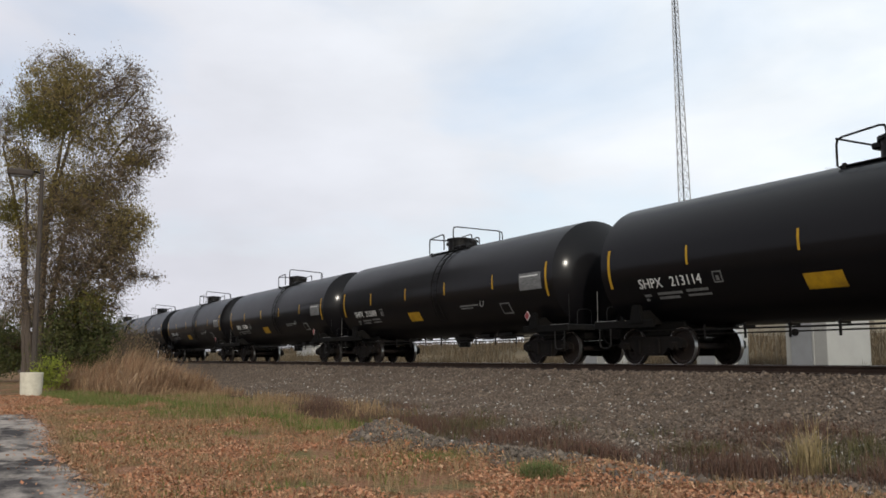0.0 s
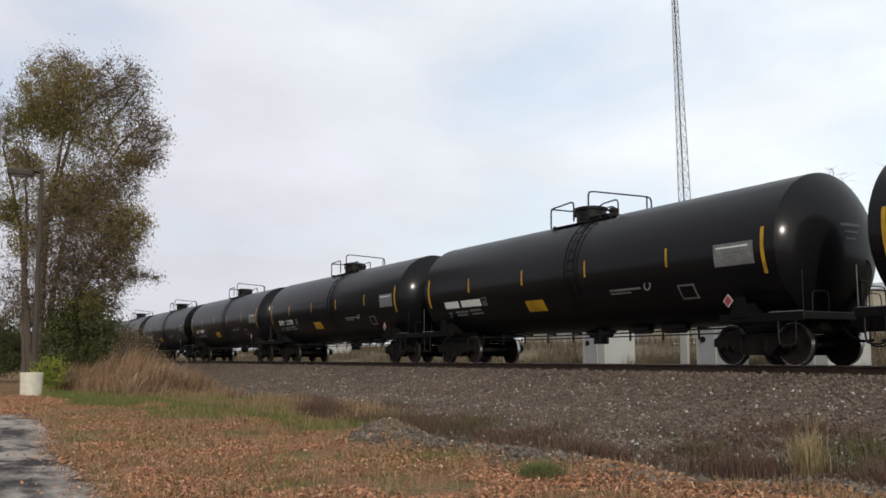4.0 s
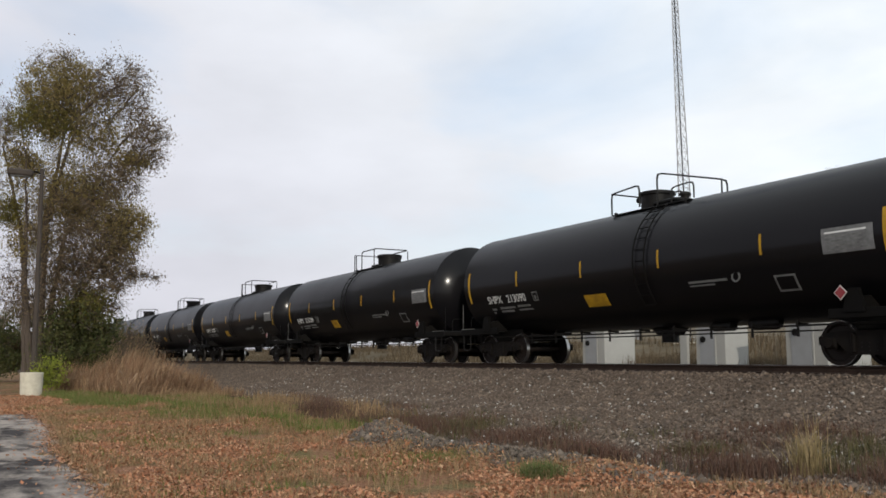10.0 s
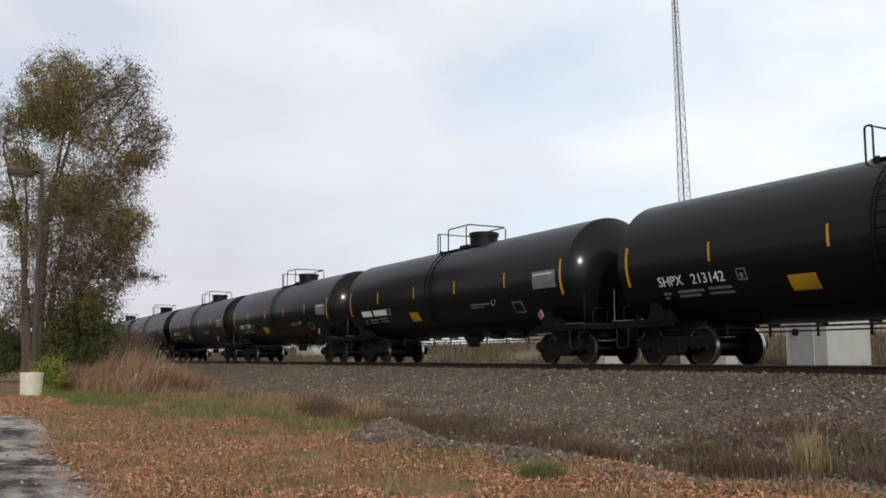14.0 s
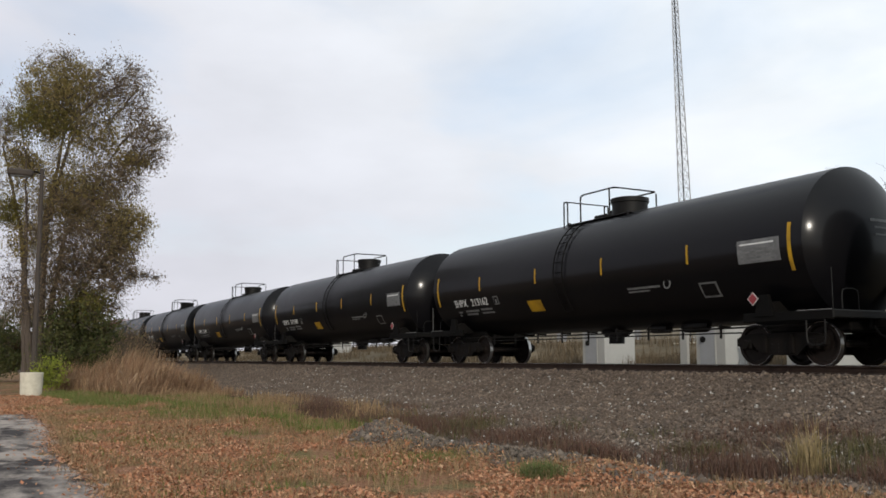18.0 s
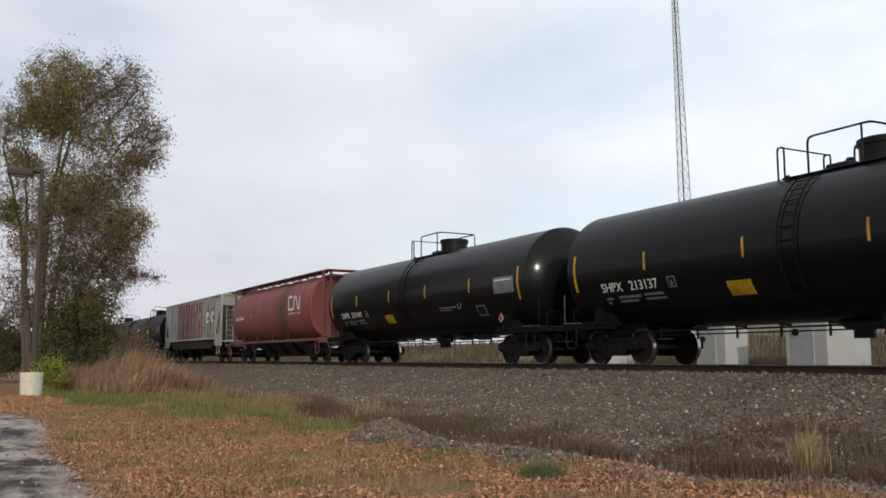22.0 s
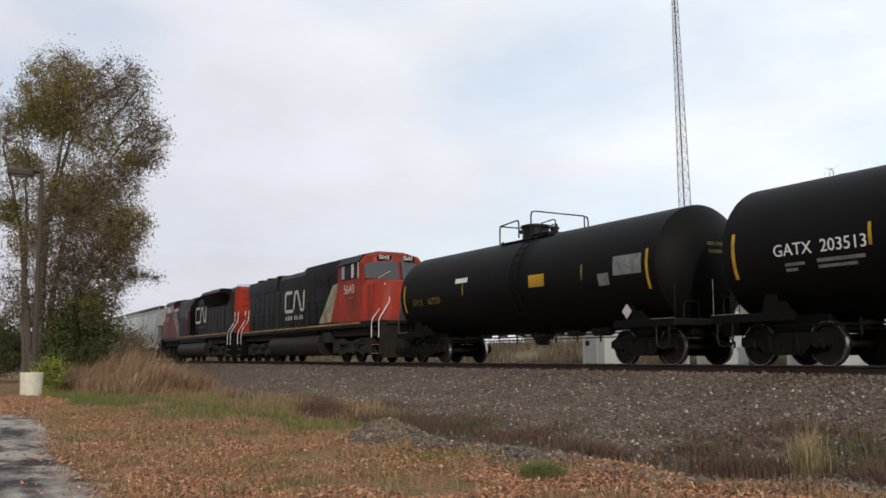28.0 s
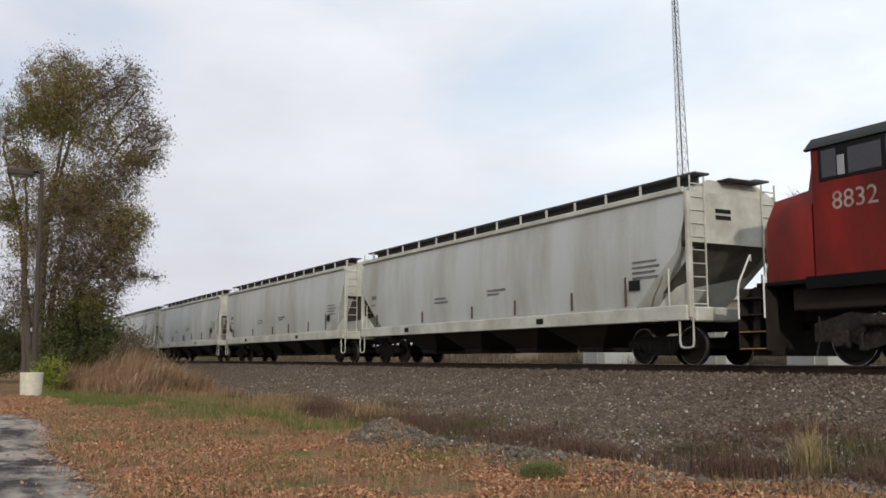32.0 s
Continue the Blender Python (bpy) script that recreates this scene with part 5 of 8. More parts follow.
def grey_hopper():
    L, half = 21.2, 10.6
    car = tagged(empty("covered_hopper"), "long pale grey smooth-sided covered hopper with dark roof walk", "hopper car", "pale grey hoppers at the rear")
    # smooth curved sides between sill and roof
    sec = [(1.50, 1.38), (1.57, 2.0), (1.59, 2.7), (1.57, 3.4), (1.50, 4.12), (1.36, 4.23), (0.8, 4.40), (-0.8, 4.40), (-1.36, 4.23), (-1.50, 4.12), (-1.57, 3.4), (-1.59, 2.7), (-1.57, 2.0), (-1.50, 1.38)]
    body = Mesh()

    def cut(x, a):
        return [(x if z > 2.9 else x - a * (2.9 - z) / 1.52, y, z) for y, z in sec]
    body.loft([cut(-9.55, -1.9), cut(-9.0, -1.7), cut(9.0, 1.7), cut(9.55, 1.9)])
    part("body", body, HOPGREY, car, angle=25)
    for q in (-1, 1):
        part("side_sill", Mesh().block((0, q * 1.56, 1.22), (19.2, 0.12, 0.36), 0.02), HOPCREAM, car, "pale side sill")
        part("top_chord", Mesh().block((0, q * 1.54, 4.16), (19.1, 0.10, 0.14), 0.02), HOPCREAM, car)
        part("roof_walk", Mesh().block((0, q * 1.02, 4.58), (19.3, 0.5, 0.05), 0.01), ROOFWALK, car, "dark grated roof walk")
        part("roof_coaming", Mesh().block((0, q * 0.90, 4.46), (18.8, 0.08, 0.34), 0.02), ROOFWALK, car, "dark hatch coaming")
        for i in range(14):
            part("walk_post", Mesh().box((-9.1 + i * 1.4, q * 1.26, 4.39), (0.05, 0.05, 0.34)), HOPCREAM, car)
        for x, h in ((7.4, 0.75), (5.1, 0.5), (2.2, 0.45), (-0.4, 0.40), (-4.0, 0.4), (-8.0, 0.45)):
            part("reflector_strip", Mesh().box((x, q * 1.575, 1.46 + h / 2), (0.06, 0.03, h)), GRIME, car)
    for s in (-1, 1):
        part("end_sheet", Mesh().prism([(s * 9.56, 2.9), (s * 9.62, 2.9), (s * 9.62, 4.12), (s * 9.56, 4.12)], -1.46, 1.46, "y"), HOPCREAM, car, "cream end sheet")
        part("end_peak", Mesh().prism([(-1.46, 4.12), (1.46, 4.12), (0.8, 4.44), (-0.8, 4.44)], s * 9.55, s * 9.62, "x"), HOPCREAM, car)
        part("roof_end_platform", Mesh().block((s * 9.80, 0.1, 4.44), (0.42, 1.2, 0.035), 0.01), ROOFWALK, car)
        part("end_sill", Mesh().block((s * 9.7, 0, 1.18), (0.25, 3.0, 0.34), 0.03), HOPCREAM, car)
        part("end_platform", Mesh().block((s * 8.9, 0, 1.32), (1.6, 2.8, 0.06), 0.01), HOPCREAM, car)
        # shade below the end is put into this sheet's dark colour
        part("slope_sheet", Mesh().prism([(s * 9.5, 2.95), (s * 7.5, 1.36), (s * 7.3, 1.36), (s * 9.3, 2.98)], -1.44, 1.44, "y"), SLOPE, car, "sloping end sheet coloured dark for shade")
        part("centre_sill", Mesh().block((s * 8.6, 0, 0.98), (2.6, 0.4, 0.36), 0.03), STEEL, car)
        for q in (-1, 1):
            part("corner_post", Mesh().block((s * 9.62, q * 1.50, 2.6), (0.12, 0.12, 3.0), 0.02), HOPCREAM, car)
            part("corner_gusset", Mesh().prism([(s * 8.5, 1.38), (s * 9.6, 1.38), (s * 9.6, 1.95), (s * 9.2, 1.85), (s * 8.75, 1.6)], q * 1.5, q * 1.46, "y"), HOPCREAM, car)
            part("ladder", ladder(s * 9.64, q * 1.2, 1.3, 4.5, 0.46, "y", 0.018), HOPCREAM, car, "pale end ladder")
            part("grab_iron", Mesh().tube([(s * 9.0, q * 1.58, 1.4), (s * 9.0, q * 1.58, 2.3)], 0.025, 6), HOPCREAM, car)
            part("corner_step", loop_rail([(s * 9.3, q * 1.55, 1.1), (s * 9.3, q * 1.55, 0.40), (s * 9.75, q * 1.55, 0.40), (s * 9.75, q * 1.55, 1.1)], 0.025), HOPCREAM, car)
        freight_truck(car, s * 8.05)
        for j in range(2):
            part("end_stencil", Mesh().box((s * 9.63, -0.35, 3.70 - j * 0.16), (0.012, 0.5, 0.10)), STEEL, car)
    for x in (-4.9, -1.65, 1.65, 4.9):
        part("discharge_chute", hopper_bay(x, 1.10, 0.45, 1.55, 0.5, 1.40, 0.75), UNDER, car, "dark brown discharge chute")
    couplers(car, half)
    for x, rows in ((7.7, ((2.55, 0.9, 0.05), (2.42, 1.0, 0.05), (2.29, 0.85, 0.05), (2.16, 0.95, 0.05))), (0.6, ((2.30, 1.1, 0.06), (2.18, 0.7, 0.05))), (-3.0, ((2.25, 0.8, 0.05), (2.12, 1.0, 0.05))), (-8.5, ((2.6, 0.45, 0.16), (2.3, 0.4, 0.06)))):
        bars(x, rows, None, 0, FAINT, car, "stencil_line", -1.592)
    part("data_panel", Mesh().box((7.75, -1.585, 1.98), (0.42, 0.012, 0.26)), STEEL, car)
    for x in (3.6, -5.2):
        part("sill_plate", Mesh().box((x, -1.624, 1.22), (0.35, 0.012, 0.16)), STEEL, car)
    return car


def loco_truck(car, x, flip=False):
    m = Mesh()
    m.block((0, 0, 0.62), (3.2, 1.9, 0.24), 0.04)
    t = part("truck", m, CAST, car, "three-axle locomotive bogie", at=(x, 0, 0))
    sf = Mesh().prism([(-2.35, 0.48), (-2.35, 0.85), (-1.5, 1.06), (-0.6, 0.92), (0.6, 0.92), (1.5, 1.06), (2.35, 0.85), (2.35, 0.48), (1.6, 0.50), (1.1, 0.32), (0.6, 0.46), (-0.6, 0.46), (-1.1, 0.32), (-1.6, 0.50)], -0.08, 0.08, "y").data("side_frame", TRUCKDUST)
    axle = Mesh().block((0, 0, 0.533), (0.36, 0.24, 0.36), 0.05).cyl((0, -0.2, 0.533), (0, 0.1, 0.533), 0.15, 14).data("axle_box", TRUCKDUST)
    cylm = Mesh().cyl((-0.25, 0, 0), (0.25, 0, 0), 0.12, 12).tube([(0.25, 0, 0), (0.55, 0, -0.1)], 0.03, 6).data("brake_cylinder", TRUCKDUST)
    damper = Mesh().tube([(-0.3, 0, 0.5), (0.25, 0, 0.9)], 0.05, 8).data("damper", TRUCKDUST)
    hanger = Mesh().block((0, 0, 0), (0.09, 0.07, 0.34), 0.02).block((0.05, 0, -0.18), (0.2, 0.06, 0.08), 0.02).data("brake_hanger", TRUCKDUST)
    pipe = Mesh().tube([(0, 0, 1.0), (0.02, 0, 0.6), (-0.10, 0, 0.2)], 0.025, 6).data("sand_pipe", TRUCKDUST)
    for s in (-1, 1):
        part("side_frame", sf, CAST, t, at=(0, s * 1.10, 0))
        for a in (-1.7, 0.0, 1.7):
            part("axle_box", axle, CAST, t, at=pose(a, s * 1.13, 0, 0, 0, 0 if s < 0 else 180))
        for a in (-0.85, 0.85):
            part("brake_cylinder", cylm, STEEL, t, at=(a, s * 1.28, 0.86))
            part("brake_hanger", hanger, TRUCKDUST, t, at=(a * 1.45, s * 1.24, 0.52))
            part("sand_pipe", pipe, TRUCKDUST, t, at=(a * 2.62, s * 1.18, 0))
            part("damper", damper, STEEL, t, at=(a * 1.2, s * 1.27, 0.1))
    for a in (-1.7, 0.0, 1.7):
        w = part("wheelset", LOCO_WS, WHEEL, t, "brown steel wheels on an axle", at=(a, 0, LOCO_R))
        w["radius"] = LOCO_R
        for turn in (0, 180):
            part("tread", LOCO_RIM, TREAD, t, "polished wheel tread", at=pose(a, 0, LOCO_R, 0, 0, turn))
    return t


def fuel_tank(car, x0, x1):
    sec = [(-1.20, 1.32), (-1.38, 1.22), (-1.49, 1.02), (-1.50, 0.80), (-1.44, 0.55), (-1.30, 0.38), (-1.10, 0.30), (1.10, 0.30), (1.30, 0.38), (1.44, 0.55), (1.50, 0.80), (1.49, 1.02), (1.38, 1.22), (1.20, 1.32)]
    part("fuel_tank", Mesh().prism(sec, x0, x1, "x"), FUELBLACK, car, "dusty black underslung fuel tank", angle=50)
    part("air_reservoir", Mesh().cyl((x0 + 0.5, -1.25, 1.42), (x1 - 0.3, -1.25, 1.42), 0.16, 14), LOCOBLACK, car)
    part("underframe", Mesh().block((0, 0, 1.38), (19.6, 2.5, 0.50), 0.03), UNDER, car)
    for q in (-1, 1):
        for x in (x0 - 0.5, x1 + 0.5):
            part("sand_pipe", Mesh().tube([(x, q * 1.3, 1.3), (x, q * 1.3, 0.7), (x + 0.2, q * 1.1, 0.35)], 0.03, 6), STEEL, car)
        part("equipment_box", Mesh().block((x1 + 0.9, q * 1.22, 1.12), (0.8, 0.4, 0.5), 0.03), UNDER, car)


def step_well(car, s, x, material, reach=(2.75, 2.75), lean=0.0):
    """Corner steps with white handrails that lean inwards to the walkway, at the end s of the locomotive."""
    for q in (-1, 1):
        m = Mesh()
        m.box((x - s * 0.38, q * 1.38, 1.00), (0.03, 0.36, 1.36)).box((x + s * 0.38, q * 1.38, 1.00), (0.03, 0.36, 1.36)).box((x, q * 1.20, 1.00), (0.76, 0.03, 1.36))
        part("step_well", m, material, car)
        for k in range(4):
            part("step", Mesh().block((x, q * 1.39, 0.36 + k * 0.36), (0.72, 0.34, 0.04), 0.01), material, car)
            part("step_edge", Mesh().box((x, q * 1.566, 0.36 + k * 0.36), (0.70, 0.012, 0.02)), SILLYELLOW if k < 2 else material, car)
        for dx, top, ln in ((-0.36, reach[0], lean), (0.36, reach[1], lean * 0.15)):
            xx = x + s * dx
            part("handrail", loop_rail([(xx, q * 1.57, 1.0), (xx, q * 1.57, 1.74), (xx + s * ln, q * 1.14, 2.44), (xx + s * ln, q * 1.12, top)], 0.022), WHITEBAR, car, "white handrail")


def railing(car, x0, x1, q, material, n):
    part("side_handrail", Mesh().tube([(x0, q * 1.52, 2.65), (x1, q * 1.52, 2.65)], 0.018, 6), material, car)
    for i in range(n):
        x = x0 + (x1 - x0) * i / (n - 1)
        part("stanchion", Mesh().tube([(x, q * 1.52, 1.68), (x, q * 1.52, 2.65)], 0.018, 6), material, car)


def pilot(car, s, x, material):
    part("pilot", Mesh().prism([(s * x, 0.22), (s * (x + 0.18), 0.20), (s * (x + 0.10), 1.6), (s * (x - 0.10), 1.6)], -1.4, 1.4, "y"), material, car)
    part("anticlimber", Mesh().block((s * (x + 0.12), 0, 1.62), (0.25, 2.6, 0.16), 0.03), material, car)
    for q in (-1, 1):
        part("air_hose", Mesh().tube([(s * (x + 0.15), q * 0.45, 0.95), (s * (x + 0.35), q * 0.47, 0.75), (s * (x + 0.32), q * 0.5, 0.45)], 0.03, 6), STEEL, car)


def lens(car, x, y, z, s, r=0.085):
    part("headlight", Mesh().lathe([(0, r), (s * 0.05, r), (s * 0.055, r * 0.8)], 14, (x, y, z)), GR_WHITE, car, "round headlight")


def loco_lead():
    """Cab at +x: long black hood, red-orange cab and nose."""
    L, half = 22.05, 11.02
    car = tagged(empty("locomotive"), "black locomotive with red-orange cab and white band mark", "locomotive", "locomotives")
    part("walkway", Mesh().block((0, 0, 1.66), (20.4, 3.1, 0.10), 0.02), LOCOBLACK, car)
    for q in (-1, 1):
        part("sill", Mesh().block((0, q * 1.52, 1.60), (19.0, 0.08, 0.26), 0.01), LOCOBLACK, car)
        part("sill_stripe", Mesh().box((-0.5, q * 1.566, 1.66), (17.6, 0.012, 0.07)), SILLYELLOW, car, "grimy yellow sill stripe")
        railing(car, -8.9, 4.8, q, LOCOBLACK, 9)
    hood = [(-1.02, 1.7), (-1.02, 4.36), (-0.78, 4.62), (0.78, 4.62), (1.02, 4.36), (1.02, 1.7)]
    part("long_hood", Mesh().prism(hood, -9.75, 4.9, "x"), LOCOBLACK, car, "long black engine hood")
    part("radiator_housing", Mesh().prism([(-1.03, 3.8), (-1.08, 4.25), (-1.0, 4.58), (1.0, 4.58), (1.08, 4.25), (1.03, 3.8)], -9.9, -4.4, "x"), LOCOBLACK, car)
    for i in range(3):
        part("radiator_fan", Mesh().lathe([(0, 0.78), (0.10, 0.78), (0.14, 0.70), (0.15, 0.2)], 24, (-8.9 + i * 1.75, 0, 4.62), "z"), LOCOBLACK, car)
    part("exhaust_housing", Mesh().block((-1.8, 0, 4.66), (1.6, 0.8, 0.14), 0.04), LOCOBLACK, car)
    part("dynamic_brake", Mesh().prism([(-1.03, 3.9), (-1.06, 4.2), (-0.98, 4.72), (0.98, 4.72), (1.06, 4.2), (1.03, 3.9)], 0.0, 5.3, "x"), LOCOBLACK, car)
    part("horn_cluster", Mesh().cyl((-2.3, -0.2, 4.82), (-1.9, -0.2, 4.82), 0.05, 8, 0.09).cyl((-2.3, 0.1, 4.82), (-2.7, 0.1, 4.82), 0.05, 8, 0.09).box((-2.3, 0, 4.72), (0.2, 0.5, 0.16)), STEEL, car)
    # hood doors and louvres
    for i in range(14):
        x = -9.0 + i * 0.92
        part("hood_door", Mesh().block((x, -1.03, 2.75), (0.84, 0.03, 1.9), 0.008), LOCOBLACK, car)
        part("door_latch", Mesh().box((x + 0.3, -1.05, 2.8), (0.04, 0.03, 0.16)), STEEL, car)
    for i in range(10):
        part("louvre", Mesh().prism([(-1.02, 3.0 + i * 0.11), (-1.07, 3.0 + i * 0.11), (-1.02, 3.08 + i * 0.11)], 0.2, 3.2, "x"), LOCOBLACK, car)
    # tan lightning panel between hood and cab
    part("tan_panel", Mesh().prism([(3.35, 1.78), (4.75, 1.78), (5.58, 3.15), (5.58, 3.5), (5.05, 3.45)], -1.545, -1.49, "y"), TANSTRIPE, car, "tan slanting stripe")
    part("equipment_cabinet", Mesh().prism([(3.2, 1.72), (5.6, 1.72), (5.6, 3.75), (5.2, 3.75)], -1.52, 1.52, "y"), LOCOBLACK, car)
    part("red_side_panel", Mesh().prism([(4.77, 1.78), (5.62, 1.78), (5.62, 3.17)], -1.54, -1.49, "y"), LOCORED, car)
    # cab
    cab = [(-1.53, 1.7), (-1.53, 4.20), (-1.22, 4.58), (-0.6, 4.72), (0.6, 4.72), (1.22, 4.58), (1.53, 4.20), (1.53, 1.7)]
    part("cab", Mesh().prism(cab, 5.6, 8.15, "x"), LOCORED, car, "red-orange cab")
    part("cab_roof", Mesh().prism([(-1.58, 4.22), (-1.25, 4.63), (-0.6, 4.78), (0.6, 4.78), (1.25, 4.63), (1.58, 4.22), (1.53, 4.20), (1.22, 4.58), (0.6, 4.72), (-0.6, 4.72), (-1.22, 4.58), (-1.53, 4.20)], 5.5, 7.9, "x"), LOCOBLACK, car, "dark cab roof")
    # sloping windscreen face
    part("cab_front", Mesh().loft([[(8.15, y, z) for y, z in cab[1:7]] + [(8.15, 1.5, 3.2), (8.15, -1.5, 3.2)], [(8.62 - 0.29 * abs(y), y * 0.97, z - 0.06) for y, z in cab[1:7]] + [(8.40, 1.47, 3.2), (8.40, -1.47, 3.2)]]), LOCORED, car)
    part("cab_brow", Mesh().loft([[(8.15, -1.47, 3.2), (8.15, 1.47, 3.2), (8.15, 1.2, 4.5), (8.15, -1.2, 4.5)], [(8.92, -0.06, 3.2), (8.92, 0.06, 3.2), (8.62, 0.05, 4.62), (8.62, -0.05, 4.62)]]), LOCORED, car)
    for q in (-1, 1):
        ws = [(8.90, q * 0.07, 3.50), (8.40, q * 1.40, 3.52), (8.26, q * 1.42, 4.08), (8.33, q * 1.15, 4.24), (8.72, q * 0.07, 4.26)]
        part("windscreen", Mesh().add([(x - 0.06, y, z) for x, y, z in ws] + [(x + 0.05, y - q * -0.02, z + 0.01) for x, y, z in ws], [(0, 1, 2, 3, 4), (5, 6, 7, 8, 9)] + [(i, (i + 1) % 5, 5 + (i + 1) % 5, 5 + i) for i in range(5)]), GLASS, car, "dark windscreen")
        part("wiper", Mesh().tube([(8.70, q * 0.95, 3.52), (8.86, q * 0.45, 3.85)], 0.012, 5), WHITEBAR, car)
        part("window_frame", Mesh().block((7.02, q * 1.532, 3.91), (1.96, 0.03, 0.68), 0.01), STEEL, car, "black rubber window surround")
        # pale opaque colour stands in for sky mirrored in the glass
        part("side_window", Mesh().block((6.26, q * 1.548, 3.92), (0.30, 0.02, 0.58), 0.006), HUTG, car, "cab side pane coloured pale for its reflection")
        part("side_window", Mesh().block((6.86, q * 1.548, 3.90), (0.56, 0.02, 0.50), 0.006), GLASS, car, "dark cab side window")
        # bright sky reflection given as a cream colour
        part("window_pane", Mesh().block((7.34, q * 1.552, 3.93), (0.22, 0.02, 0.60), 0.006), LOGO, car, "pane coloured cream for a bright reflection")
        part("side_window", Mesh().block((7.68, q * 1.548, 3.90), (0.34, 0.02, 0.56), 0.006), GLASS, car, "dark cab side window")
        part("window_post", Mesh().block((7.97, q * 1.556, 3.91), (0.035, 0.03, 0.68), 0.008), WHITEBAR, car)
        part("drip_rail", Mesh().block((7.02, q * 1.56, 4.27), (2.05, 0.06, 0.03), 0.008), LOCOBLACK, car)
        part("side_door", Mesh().block((9.05, q * 1.462, 2.55), (0.50, 0.05, 1.45), 0.01), LOCORED, car)
    part("nose", Mesh().loft([[(8.1, -1.51, 1.7), (8.1, 1.51, 1.7), (8.1, 1.51, 3.25), (8.1, 1.40, 3.5), (8.1, -1.40, 3.5), (8.1, -1.51, 3.25)], [(9.45, -1.45, 1.7), (9.45, 1.45, 1.7), (9.45, 1.40, 3.10), (9.45, 1.2, 3.44), (9.45, -1.2, 3.44), (9.45, -1.40, 3.10)], [(9.82, -1.24, 1.7), (9.82, 1.24, 1.7), (9.80, 1.20, 3.05), (9.76, 1.0, 3.40), (9.76, -1.0, 3.40), (9.80, -1.20, 3.05)], [(9.99, -0.88, 1.7), (9.99, 0.88, 1.7), (9.95, 0.84, 3.02), (9.86, 0.7, 3.34), (9.86, -0.7, 3.34), (9.95, -0.84, 3.02)]]), LOCORED, car, "red-orange nose")
    part("nose_door", Mesh().block((9.985, 0, 2.28), (0.05, 0.62, 1.05), 0.01), LOCODARK, car, "dark red nose door")
    part("door_surround", Mesh().block((9.99, -0.42, 2.3), (0.04, 0.22, 1.15), 0.01).block((9.98, -0.1, 2.86), (0.04, 0.8, 0.07), 0.01), SLOPE, car, "grey worn door surround")
    part("headlight_housing", Mesh().block((9.93, 0.0, 3.16), (0.10, 0.26, 0.46), 0.03), STEEL, car)
    for z in (3.27, 3.05):
        lens(car, 9.98, 0.0, z, 1)
    for y, x in ((-0.55, 8.46), (0.55, 8.46)):
        part("number_board", Mesh().block((x, y, 4.44), (0.22, 0.62, 0.20), 0.02), STEEL, car)
    part("lettering", text_mesh("5643", 0.25, WHITE), WHITE, car, "white number on the number board", at=pose(8.572, -0.87, 4.44, 0, 0, 90))
    part("lettering", text_mesh("5643", 0.25, WHITE), WHITE, car, "white number on the number board", at=pose(8.572, 0.25, 4.44, 0, 0, 90))
    part("lettering", text_mesh("5643", 0.54, LOGO, None, 1.12), LOGO, car, "off-white cab number", at=(6.34, -1.535, 3.13))
    bars(6.95, [(2.76, 0.45, 0.06)], None, 0, FAINT, car, "stencil_line", -1.535)
    logo(car, -3.0, 2.62, 2.9, 0.98, -1.065, LOGO)
    dashes(car, -2.95, 2.26, 2.85, 0.20, -1.06, LOGO)
    fuel_tank(car, -4.3, 3.1)
    loco_truck(car, 6.6)
    loco_truck(car, -6.9)
    step_well(car, 1, 9.83, DUSTY, (3.25, 2.64), 0.30)
    step_well(car, -1, -9.85, LOCOBLACK, (3.0, 3.0))
    pilot(car, 1, 10.1, DUSTY)
    pilot(car, -1, 10.1, LOCOBLACK)
    couplers(car, half)
    return car


